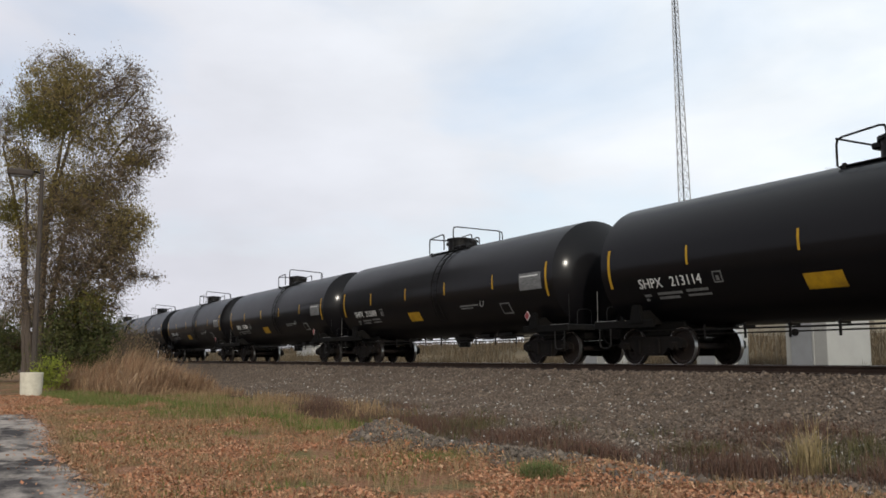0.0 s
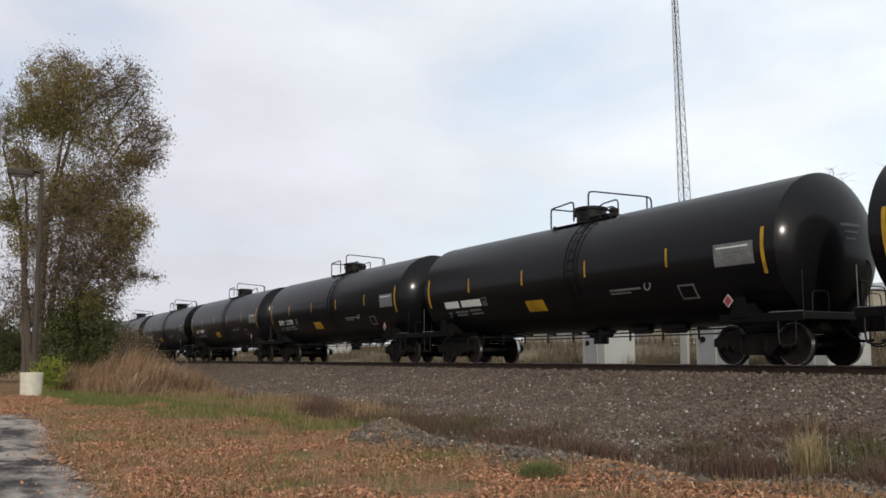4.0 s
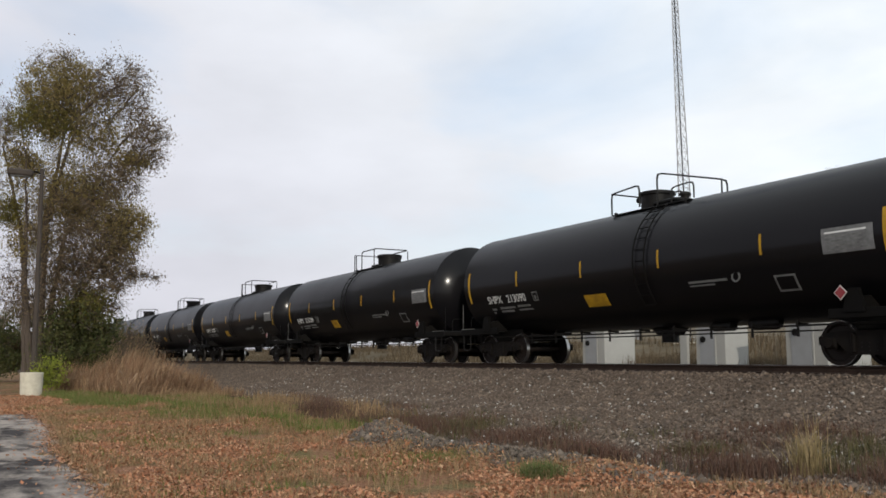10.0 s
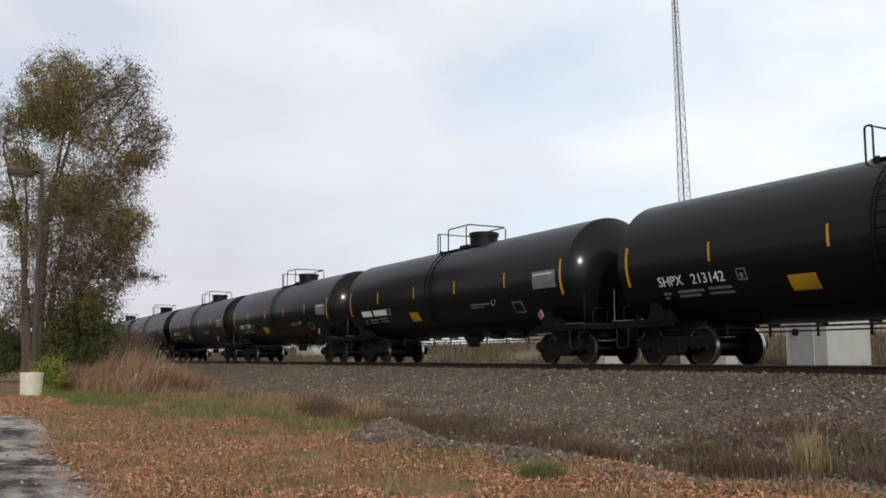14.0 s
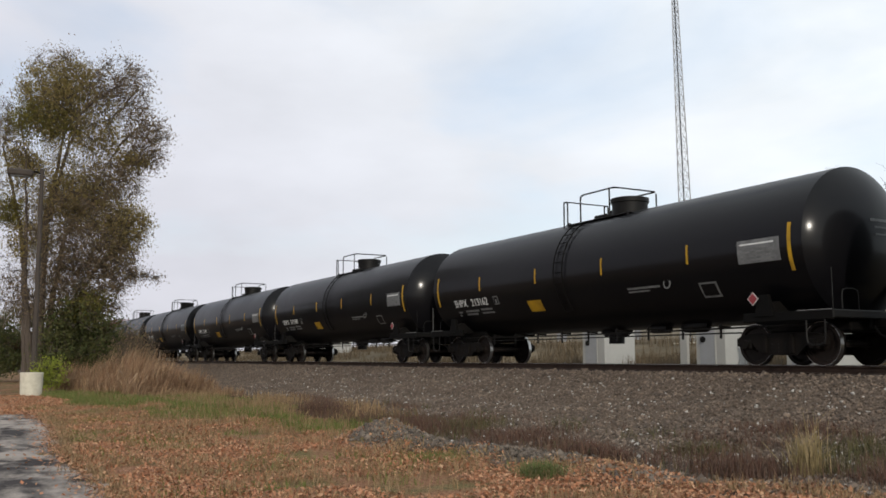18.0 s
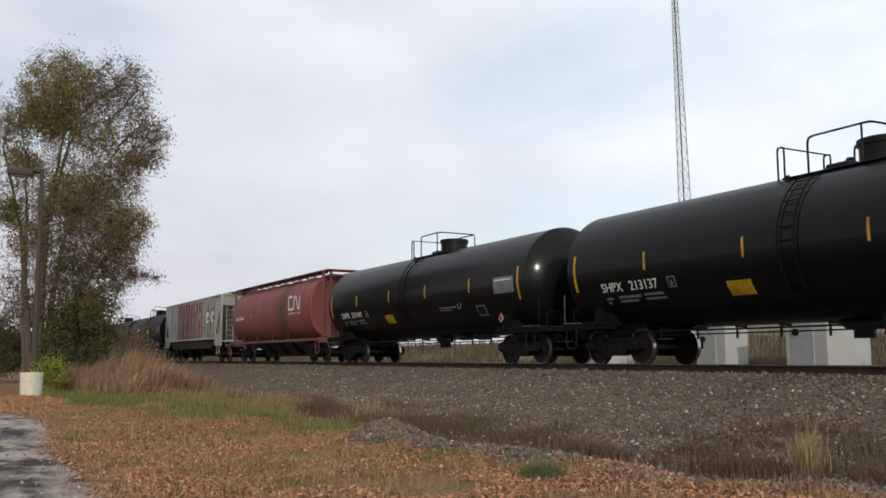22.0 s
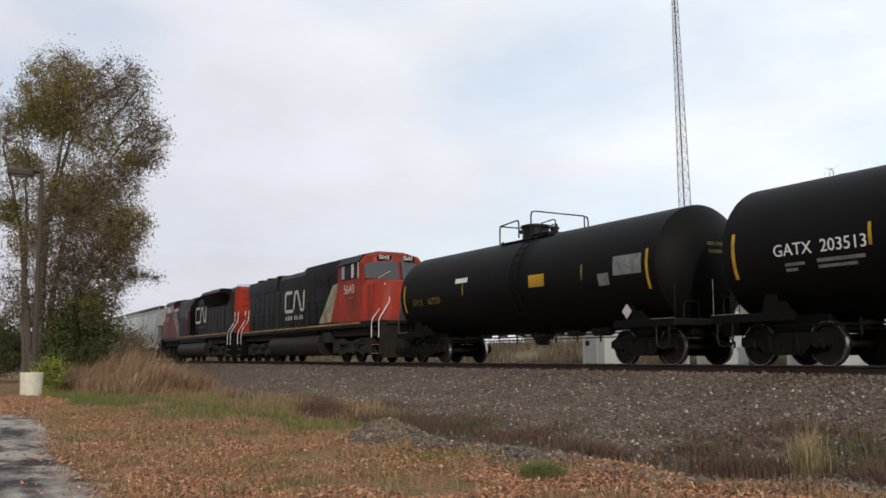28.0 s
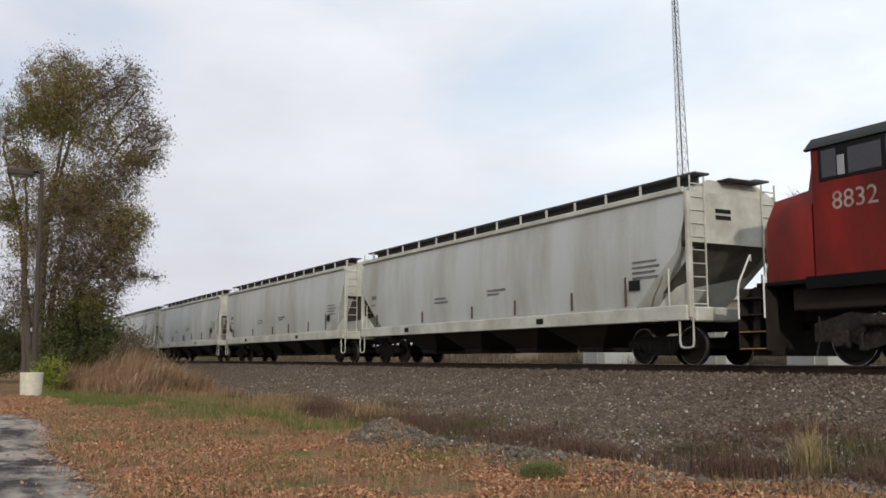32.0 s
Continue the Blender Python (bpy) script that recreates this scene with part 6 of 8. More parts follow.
def loco_trail():
    """Cab at -x, flared radiators towards +x, red hood end."""
    L, half = 22.8, 11.4
    car = tagged(empty("locomotive"), "dirty black locomotive with red nose and flared radiators", "locomotive", "locomotives")
    part("walkway", Mesh().block((0, 0, 1.70), (21.0, 3.1, 0.10), 0.02), LOCOBLACK, car)
    for q in (-1, 1):
        part("sill", Mesh().block((0.6, q * 1.52, 1.66), (19.6, 0.08, 0.26), 0.01), LOCOBLACK, car)
        part("sill_stripe", Mesh().box((2.5, q * 1.566, 1.75), (14.5, 0.012, 0.08)), SILLYELLOW, car, "grimy yellow sill stripe")
    hood = [(-1.1, 1.74), (-1.1, 4.20), (-0.85, 4.42), (0.85, 4.42), (1.1, 4.20), (1.1, 1.74)]
    part("long_hood", Mesh().prism(hood, -0.6, 9.35, "x"), LOCOBLACK, car, "long black engine hood")
    part("front_cabinet", Mesh().prism([(-1.5, 1.74), (-1.5, 3.9), (-1.15, 4.5), (-0.7, 4.66), (0.7, 4.66), (1.15, 4.5), (1.5, 3.9), (1.5, 1.74)], -5.9, -0.6, "x"), LOCOBLACK, car)
    part("roof_box", Mesh().prism([(-1.0, 4.4), (-1.1, 4.52), (-0.9, 4.64), (0.9, 4.64), (1.1, 4.52), (1.0, 4.4)], -2.4, -0.2, "x"), LOCOBLACK, car)
    part("radiator_flare", Mesh().loft([[(2.9, -1.1, 3.62), (2.9, -1.64, 4.44), (2.9, -1.48, 4.66), (2.9, 1.48, 4.66), (2.9, 1.64, 4.44), (2.9, 1.1, 3.62)], [(7.85, -1.1, 3.62), (7.85, -1.64, 4.44), (7.85, -1.48, 4.68), (7.85, 1.48, 4.68), (7.85, 1.64, 4.44), (7.85, 1.1, 3.62)], [(8.4, -1.1, 4.0), (8.4, -1.2, 4.3), (8.4, -1.1, 4.60), (8.4, 1.1, 4.60), (8.4, 1.2, 4.3), (8.4, 1.1, 4.0)]]), LOCOBLACK, car, "flared black radiator section")
    for i in range(9):
        part("radiator_louvre", Mesh().box((3.3 + i * 0.56, -1.44, 4.02), (0.03, 0.05, 0.86), Matrix.Rotation(radians(-40), 3, "X")), LOCOBLACK, car)
    part("horn_cluster", Mesh().cyl((0.75, -0.2, 4.4), (0.75, -0.2, 4.80), 0.05, 8).box((0.75, -0.2, 4.80), (0.7, 0.30, 0.07)).cyl((0.6, -0.30, 4.88), (0.15, -0.30, 4.90), 0.04, 10, 0.11).cyl((0.9, -0.10, 4.88), (1.35, -0.10, 4.90), 0.04, 10, 0.11).cyl((0.85, -0.32, 4.97), (1.2, -0.32, 4.99), 0.035, 10, 0.09).cyl((0.75, -0.3, 4.80), (0.75, -0.3, 4.98), 0.04, 6), STEEL, car, "horn cluster on a stalk")
    part("rear_end", Mesh().prism([(-1.12, 1.74), (-1.12, 4.36), (-0.86, 4.70), (0.86, 4.70), (1.12, 4.36), (1.12, 1.74)], 8.35, 9.62, "x"), LOCOBLACK, car, "black rear hood section")
    part("hood_end", Mesh().loft([[(9.62, -1.10, 1.74), (9.62, -1.10, 4.34), (9.62, -0.84, 4.67), (9.62, 0.84, 4.67), (9.62, 1.10, 4.34), (9.62, 1.10, 1.74)], [(9.90, -0.86, 1.74), (9.95, -0.86, 4.22), (9.90, -0.66, 4.56), (9.90, 0.66, 4.56), (9.95, 0.86, 4.22), (9.90, 0.86, 1.74)]]), LOCORED, car, "red hood end")
    part("roof_handrail", loop_rail([(9.5, -0.9, 4.66), (9.5, -0.9, 4.80), (9.5, 0.9, 4.80), (9.5, 0.9, 4.66)], 0.02), STEEL, car)
    part("class_light", Mesh().block((9.80, 0.75, 4.62), (0.30, 0.30, 0.16), 0.03), LOCOBLACK, car)
    for i in range(5):
        part("end_grille", Mesh().block((9.96, -0.25, 2.2 + i * 0.42), (0.03, 0.9, 0.06), 0.01), LOCODARK, car)
    for z in (3.7, 3.55):
        lens(car, 9.94, 0.30, z, 1, 0.07)
    for i in range(12):
        part("end_louvre", Mesh().box((8.6, -1.125, 2.35 + i * 0.1), (1.3, 0.04, 0.035)), STEEL, car)
    for i in range(9):
        part("hood_door", Mesh().block((0.1 + i * 0.86, -1.11, 2.7), (0.78, 0.03, 1.8), 0.008), LOCOBLACK, car)
    for i in range(14):
        part("cabinet_louvre", Mesh().box((-3.1, -1.515, 2.0 + i * 0.09), (1.6, 0.03, 0.03)), STEEL, car)
    part("red_panel", Mesh().block((-1.35, -1.53, 3.30), (0.62, 0.04, 0.62), 0.01), LOCORED, car, "red access panel")
    part("red_panel_leg", Mesh().block((-1.60, -1.53, 2.62), (0.12, 0.04, 0.74), 0.01), LOCORED, car)
    part("red_panel_leg", Mesh().block((-1.10, -1.53, 2.62), (0.12, 0.04, 0.74), 0.01), LOCORED, car)
    part("red_panel_leg", Mesh().block((-1.58, -1.53, 2.02), (0.14, 0.04, 0.5), 0.01), LOCORED, car)
    part("red_panel_leg", Mesh().block((-1.12, -1.53, 2.02), (0.14, 0.04, 0.5), 0.01), LOCORED, car)
    # cab, nose, stripes
    cab = [(-1.54, 1.74), (-1.54, 4.32), (-1.30, 4.56), (-0.6, 4.70), (0.6, 4.70), (1.30, 4.56), (1.54, 4.32), (1.54, 1.74)]
    part("cab", Mesh().prism(cab, -8.95, -5.9, "x"), LOCODARK, car, "dark red cab")
    part("cab_roof", Mesh().prism([(-1.60, 4.36), (-1.34, 4.62), (-0.6, 4.76), (0.6, 4.76), (1.34, 4.62), (1.60, 4.36), (1.54, 4.33), (1.30, 4.56), (0.6, 4.70), (-0.6, 4.70), (-1.30, 4.56), (-1.54, 4.33)], -9.08, -5.85, "x"), STEEL, car, "dirty cab roof")
    for q in (-1, 1):
        part("window_frame", Mesh().block((-7.83, q * 1.542, 4.02), (1.88, 0.03, 0.72), 0.01), STEEL, car, "black rubber window surround")
        part("side_window", Mesh().block((-8.52, q * 1.556, 4.0), (0.34, 0.02, 0.56), 0.006), GLASS, car, "dark cab side window")
        part("window_pane", Mesh().block((-8.24, q * 1.558, 3.92), (0.16, 0.02, 0.40), 0.006), HUTG, car, "dull pale pane")
        part("side_window", Mesh().block((-7.72, q * 1.556, 3.98), (0.72, 0.02, 0.52), 0.006), GLASS, car, "dark cab side window")
        part("side_window", Mesh().block((-7.12, q * 1.556, 4.0), (0.28, 0.02, 0.60), 0.006), GLASS, car)
        part("window_post", Mesh().block((-6.92, q * 1.562, 4.02), (0.035, 0.03, 0.70), 0.008), GR_WHITE, car)
        part("door_window", Mesh().block((-6.33, q * 1.548, 4.06), (0.36, 0.03, 0.70), 0.10), GLASS, car)
    part("windscreen_face", Mesh().loft([[(-8.95, y, z) for y, z in cab[1:7]] + [(-8.95, 1.4, 3.4), (-8.95, -1.4, 3.4)], [(-9.16, y * 0.8, 3.4 + (z - 3.4) * 0.92) for y, z in cab[1:7]] + [(-9.45, 1.1, 3.4), (-9.45, -1.1, 3.4)]]), LOCODARK, car)
    part("nose", Mesh().loft([[(-9.0, -1.53, 1.74), (-9.0, 1.53, 1.74), (-9.0, 1.53, 3.2), (-9.0, 1.3, 3.62), (-9.0, -1.3, 3.62), (-9.0, -1.53, 3.2)], [(-10.2, -1.48, 1.74), (-10.2, 1.48, 1.74), (-10.2, 1.48, 3.0), (-10.2, 1.2, 3.5), (-10.2, -1.2, 3.5), (-10.2, -1.48, 3.0)], [(-10.6, -1.1, 1.74), (-10.6, 1.1, 1.74), (-10.6, 1.1, 2.9), (-10.55, 0.9, 3.3), (-10.55, -0.9, 3.3), (-10.6, -1.1, 2.9)]]), LOCODARK, car, "dark red nose")
    part("tan_panel", Mesh().prism([(-5.95, 3.38), (-5.95, 3.62), (-5.1, 3.70), (-3.95, 2.55), (-3.95, 1.80), (-4.3, 1.80)], -1.548, -1.49, "y"), TANSTRIPE, car, "tan slanting stripe")
    part("white_panel", Mesh().prism([(-5.8, 3.72), (-4.3, 3.80), (-4.75, 4.0), (-5.85, 3.95)], -1.53, -1.40, "y"), LOGO, car)
    part("red_side_panel", Mesh().prism([(-5.95, 1.76), (-5.95, 3.35), (-4.32, 1.78)], -1.543, -1.49, "y"), LOCODARK, car)
    part("lettering", text_mesh("8832", 0.52, FADED), FADED, car, "faded off-white cab number", at=(-8.50, -1.545, 3.22))
    logo(car, -0.35, 2.72, 2.95, 1.0, -1.145, LOGO)
    dashes(car, -0.30, 2.36, 2.8, 0.18, -1.14, DIM)
    for x in (3.7, 4.1, 4.5, 5.6, 6.1):
        part("stencil_line", Mesh().box((x, -1.135, 3.35), (0.3, 0.012, 0.05)), DIM, car)
    fuel_tank(car, -4.4, 3.9)
    loco_truck(car, 7.0)
    loco_truck(car, -7.0)
    step_well(car, 1, 10.25, LOCOBLACK, (3.0, 3.0))
    step_well(car, -1, -10.63, DUSTY, (2.9, 2.3), 0.15)
    pilot(car, 1, 10.5, LOCOBLACK)
    pilot(car, -1, 10.6, DUSTY)
    couplers(car, half)
    part("end_handrail", loop_rail([(10.35, -1.3, 1.75), (10.35, -1.3, 2.75), (10.35, 1.3, 2.75), (10.35, 1.3, 1.75)], 0.02), STEEL, car)
    part("walkway_guard", Mesh().tube([(9.7, -1.5, 2.70), (10.35, -1.45, 2.72)], 0.018, 6), STEEL, car)
    return car


TRAIN.append((red_hopper(), -141.9))
TRAIN.append((white_hopper(), -160.2))
TRAIN += other_tanks()
TRAIN.append((loco_lead(), -231.2))
TRAIN.append((loco_trail(), -253.6))
first_grey = grey_hopper()
TRAIN.append((first_grey, -275.75))
for i in range(1, 6):
    TRAIN.append((copy_thing(first_grey, Matrix()), -275.75 - 21.15 * i))

# ---- scattered pieces ----


def cloud_mesh(name, verts, faces_per, count, vper, material):
    """A joined mesh of many alike small pieces from arrays."""
    me = bpy.data.meshes.new(name)
    nf, k = faces_per.shape
    allf = (faces_per[None, :, :] + (np.arange(count) * vper)[:, None, None]).reshape(-1, k)
    me.vertices.add(len(verts))
    me.vertices.foreach_set("co", np.ascontiguousarray(verts, dtype=np.float32).ravel())
    me.loops.add(allf.size)
    me.loops.foreach_set("vertex_index", allf.astype(np.int32).ravel())
    me.polygons.add(len(allf))
    me.polygons.foreach_set("loop_start", np.arange(0, allf.size, k, dtype=np.int32))
    me.polygons.foreach_set("loop_total", np.full(len(allf), k, dtype=np.int32))
    me.update(calc_edges=True)
    me.validate()
    me.materials.append(material)
    return me


def heights(x, y, rough=True):
    return np.array([ground_z(a, b, rough) for a, b in zip(x, y)])


def rocks(name, x, y, z, size, material, seed, label, parent=None):
    """Angular stones: jittered octahedra."""
    rng = np.random.default_rng(seed)
    n = len(x)
    base = np.array([(1, 0, 0), (-1, 0, 0), (0, 1, 0), (0, -1, 0), (0, 0, 0.8), (0, 0, -0.8)], float)
    v = base[None] * rng.uniform(0.65, 1.35, (n, 6, 1)) + rng.normal(0, 0.18, (n, 6, 3))
    ang = rng.uniform(0, 2 * np.pi, n)
    c, s = np.cos(ang)[:, None], np.sin(ang)[:, None]
    vx, vy = v[..., 0] * c - v[..., 1] * s, v[..., 0] * s + v[..., 1] * c
    tilt = rng.uniform(-0.6, 0.6, n)[:, None]
    vx, vz = vx * np.cos(tilt) - v[..., 2] * np.sin(tilt), vx * np.sin(tilt) + v[..., 2] * np.cos(tilt)
    v = np.stack([vx, vy, vz], -1) * size[:, None, None]
    v += np.stack([x, y, z], -1)[:, None, :]
    f = np.array([(0, 2, 4), (2, 1, 4), (1, 3, 4), (3, 0, 4), (2, 0, 5), (1, 2, 5), (3, 1, 5), (0, 3, 5)])
    me = cloud_mesh(name, v.reshape(-1, 3), f, n, 6, material)
    return tagged(new(name, me), label, "stones", kind="stuff")


def blades(name, x, y, z, h, width, lean, material, seed, label, category="grass", wind=(0.0, 0.0), droop=0.5):
    """Grass: bent tapering blades of three triangles."""
    rng = np.random.default_rng(seed)
    n = len(x)
    a = rng.uniform(0, 2 * np.pi, n)
    w = width * rng.uniform(0.6, 1.4, n) / 2
    wx, wy = np.cos(a) * w, np.sin(a) * w
    b = rng.uniform(0, 2 * np.pi, n)
    l = np.abs(rng.normal(0, lean, n)) * h
    lx, ly = np.cos(b) * l + wind[0] * h, np.sin(b) * l + wind[1] * h
    p = np.zeros((n, 5, 3))
    p[:, 0] = np.stack([x - wx, y - wy, z - 0.02], -1)
    p[:, 1] = np.stack([x + wx, y + wy, z - 0.02], -1)
    p[:, 2] = np.stack([x + lx * 0.35 - wx * 0.8, y + ly * 0.35 - wy * 0.8, z + h * 0.58], -1)
    p[:, 3] = np.stack([x + lx * 0.35 + wx * 0.8, y + ly * 0.35 + wy * 0.8, z + h * 0.58], -1)
    p[:, 4] = np.stack([x + lx, y + ly, z + h * (1 - droop * np.minimum(1, (l / h)))], -1)
    f = np.array([(0, 1, 3), (0, 3, 2), (2, 3, 4)])
    me = cloud_mesh(name, p.reshape(-1, 3), f, n, 5, material)
    return tagged(new(name, me), label, category, kind="stuff")


def flakes(name, x, y, z, size, material, seed, label, flat=0.35, category="leaves"):
    """Fallen or hanging leaves: folded quads with random tilt."""
    rng = np.random.default_rng(seed)
    n = len(x)
    q = np.array([(-1, 0, 0), (0, -0.55, 0.12), (1, 0, 0), (0, 0.55, 0.12)], float)
    a, t, u = rng.uniform(0, 2 * np.pi, n), rng.normal(0, flat, n), rng.normal(0, flat, n)
    R = np.zeros((n, 3, 3))
    ca, sa, ct, st, cu, su = np.cos(a), np.sin(a), np.cos(t), np.sin(t), np.cos(u), np.sin(u)
    R[:, 0, 0], R[:, 0, 1], R[:, 0, 2] = ca * ct, -sa * cu + ca * st * su, sa * su + ca * st * cu
    R[:, 1, 0], R[:, 1, 1], R[:, 1, 2] = sa * ct, ca * cu + sa * st * su, -ca * su + sa * st * cu
    R[:, 2, 0], R[:, 2, 1], R[:, 2, 2] = -st, ct * su, ct * cu
    v = np.einsum("nij,kj->nki", R, q) * (size * rng.uniform(0.6, 1.3, n))[:, None, None] / 2
    v += np.stack([x, y, z], -1)[:, None, :]
    f = np.array([(0, 1, 2), (0, 2, 3)])
    me = cloud_mesh(name, v.reshape(-1, 3), f, n, 4, material)
    if label is None:
        return me
    return tagged(new(name, me), label, category, kind="stuff")


def build_ballast():
    rng = np.random.default_rng(5)
    n = 110000
    u = rng.uniform(0, 1, n)
    x = -3.0 - 58 * u ** 1.6
    y = rng.uniform(8.0, 15.45, n)
    keep = rng.uniform(0, 1, n) < np.clip((y - 8.2) / 2.8, 0.40, 1)
    x, y = x[keep], y[keep]
    z = heights(x, y) + rng.uniform(-0.015, 0.022, len(x))
    size = rng.gamma(3.2, 0.0058, len(x)) + 0.009
    rocks("ballast_stones", x, y, z, size, STONE, 6, "loose grey crushed stone ballast beside the track")
    # between the rails and beyond them
    x = 2 - 60 * rng.uniform(0, 1, 9000) ** 1.5
    y = rng.uniform(15.4, 18.2, 9000)
    rocks("ballast_stones", x, y, np.full(9000, -0.205) + rng.uniform(-0.02, 0.015, 9000), rng.gamma(5, 0.007, 9000) + 0.012, STONE, 7, "grey crushed stone between the ties")
    n = 2600
    x = -5 - 36 * rng.uniform(0, 1, n) ** 1.3
    y = rng.uniform(8.2, 15, n)
    rocks("pale_chips", x, y, heights(x, y) + 0.02, 0.010 + 0.036 * rng.uniform(0, 1, n) ** 3, WHITESTONE, 8, "scattered white stone chips")
    # dumped ridge and its heap
    x = np.concatenate([-17.0 + 8.6 * rng.uniform(0, 1, 3400), rng.normal(-15.8, 0.75, 3000)])
    mid = 7.45 + 0.35 * np.array([smooth(-15, -11, a) for a in x]) + 0.15 * np.sin(x * 0.9)
    n = len(x)
    y = mid + rng.normal(0, 0.30, n)
    rocks("ridge_stones", x, y, heights(x, y) + rng.uniform(-0.015, 0.025, n), rng.gamma(2.5, 0.0075, n) + 0.009, RIDGESTONE, 9, "low ridge of dumped pale grey rubble")
    # broken blocks along the near end of the ridge
    n = 900
    x = -9.6 + 4.6 * rng.uniform(0, 1, n)
    y = 8.35 + (x + 8.0) * 0.55 + rng.normal(0, 0.22, n)
    rocks("rubble_blocks", x, y, heights(x, y) + rng.uniform(-0.02, 0.03, n), rng.gamma(2.5, 0.010, n) + 0.010, STONE, 10, "dark broken stone blocks at the end of the ridge")
    x, y = rng.normal(-16.35, 0.14, 14), rng.normal(7.75, 0.12, 14)
    rocks("pale_chips", x, y, heights(x, y) + 0.05, rng.uniform(0.03, 0.075, 14), WHITESTONE, 11, "pale stones on top of the heap")


def build_grass():
    rng = np.random.default_rng(11)
    LITTER = leafy("fallen_leaves", [(0.30, 0.118, 0.058), (0.42, 0.20, 0.108), (0.20, 0.098, 0.056), (0.52, 0.32, 0.19), (0.36, 0.150, 0.076), (0.15, 0.078, 0.048), (0.46, 0.255, 0.145)], glow=0.1)
    DRY = leafy("dry_grass", [(0.24, 0.165, 0.085), (0.33, 0.225, 0.12), (0.15, 0.10, 0.055), (0.27, 0.165, 0.09)], glow=0.2)
    GREEN = leafy("green_grass", [(0.080, 0.110, 0.024), (0.125, 0.155, 0.034), (0.18, 0.165, 0.062), (0.12, 0.145, 0.036)], glow=0.25)
    BRIGHT = leafy("fresh_green_grass", [(0.085, 0.13, 0.035), (0.14, 0.17, 0.06), (0.20, 0.17, 0.08), (0.075, 0.11, 0.03)], glow=0.3)
    REED = leafy("tan_reeds", [(0.31, 0.195, 0.11), (0.42, 0.29, 0.175), (0.14, 0.088, 0.055), (0.27, 0.15, 0.085), (0.20, 0.12, 0.07)], glow=0.2)
    RUST = leafy("rusty_weeds", [(0.085, 0.044, 0.032), (0.13, 0.068, 0.046), (0.05, 0.032, 0.026), (0.16, 0.105, 0.068)], glow=0.1)
    WEED = leafy("olive_weed_leaves", [(0.050, 0.052, 0.020), (0.085, 0.080, 0.030), (0.12, 0.10, 0.045), (0.065, 0.050, 0.030)], glow=0.2)
    BRUSH = leafy("tan_brush", [(0.10, 0.075, 0.044), (0.06, 0.045, 0.028), (0.14, 0.10, 0.058)], glow=0.1)
    STRAW = leafy("straw_stalks", [(0.30, 0.225, 0.11), (0.20, 0.155, 0.07), (0.40, 0.30, 0.165), (0.22, 0.19, 0.08)], glow=0.2)

    def clumpy(n, x0, x1, y0, y1, bias=1.6, thr=0.0, seed=2.0, freq=0.5):
        x = x1 - (x1 - x0) * rng.uniform(0, 1, n) ** bias
        y = rng.uniform(y0, y1, n)
        k = np.array([noise.noise((a * freq, b * freq * 1.3, seed)) for a, b in zip(x, y)])
        keep = k > thr - rng.uniform(0, 0.25, n)
        return x[keep], y[keep]

    def short_of_ridge(x):
        edge = 7.2 + 0.22 * np.sin(x * 2.3) + 0.16 * np.sin(x * 5.1) + 0.34 * np.clip(x + 11, 0, 4)
        return np.where(x > -17.4, edge + 0.7 * rng.uniform(0, 1, len(x)) ** 3, 8.2)

    # leaf litter over short dry grass, by the drive
    x, y = clumpy(165000, -44, -5, 1.2, 8.8, 1.8, -0.16, 3.0)
    ok = (y > np.where(x > -29, 1.72 + 0.56 * np.clip((-x - 17) / 7, 0, 1), 0.6)) & (y < short_of_ridge(x))
    x, y = x[ok], y[ok]
    flakes("fallen_leaves", x, y, heights(x, y) + rng.uniform(0.0, 0.06, len(x)), rng.uniform(0.034, 0.078, len(x)), LITTER, 12, "rust-brown fallen leaves lying on the grass", 0.6)
    n = 5200
    x, y = rng.uniform(-10.5, -5.2, n), rng.uniform(6.9, 8.5, n)
    flakes("fallen_leaves", x, y, heights(x, y) + rng.uniform(0.0, 0.05, n), rng.uniform(0.034, 0.078, n), LITTER, 29, "rust-brown leaves among the rubble", 0.6)
    n = 2600
    x = -9 - 21 * rng.uniform(0, 1, n)
    y = 1.75 + 0.55 * np.clip((-x - 17) / 7, 0, 1) - np.abs(rng.normal(0, 0.28, n)) * rng.uniform(0, 1.6, n)
    flakes("fallen_leaves", x, y, np.full(n, -1.405), rng.uniform(0.035, 0.085, n), LITTER, 13, "brown leaves blown onto the asphalt", 0.3)
    x, y = clumpy(56000, -34, -5, 2.1, 8.9, 1.7, 0.16, 7.0, 0.8)
    ok = y < short_of_ridge(x)
    x, y = x[ok], y[ok]
    blades("short_dry_grass", x, y, heights(x, y), rng.uniform(0.05, 0.22, len(x)), 0.012, 0.75, DRY, 14, "short dry tan grass among the leaves")
    x, y = clumpy(30000, -34, -5, 2.2, 8.0, 1.7, 0.24, 27.0, 0.55)
    ok = (y < short_of_ridge(x)) & (x < -10.6)
    x, y = x[ok], y[ok]
    blades("short_green_grass", x, y, heights(x, y), rng.uniform(0.04, 0.16, len(x)), 0.011, 0.75, GREEN, 24, "short green grass showing through the leaves")
    # fringe of grass along the drive
    n = 5000
    x = -9 - 20 * rng.uniform(0, 1, n)
    y = 1.72 + 0.60 * np.clip((-x - 17) / 7, 0, 1) + rng.normal(0.1, 0.12, n)
    blades("drive_edge_grass", x, y, heights(x, y), rng.uniform(0.04, 0.16, n), 0.012, 0.8, DRY, 25, "low dry grass along the edge of the drive")
    # green belt at the foot of the reeds
    x, y = clumpy(84000, -47, -17.0, 3.2, 10.2, 1.0, -0.02, 1.0, 0.6)
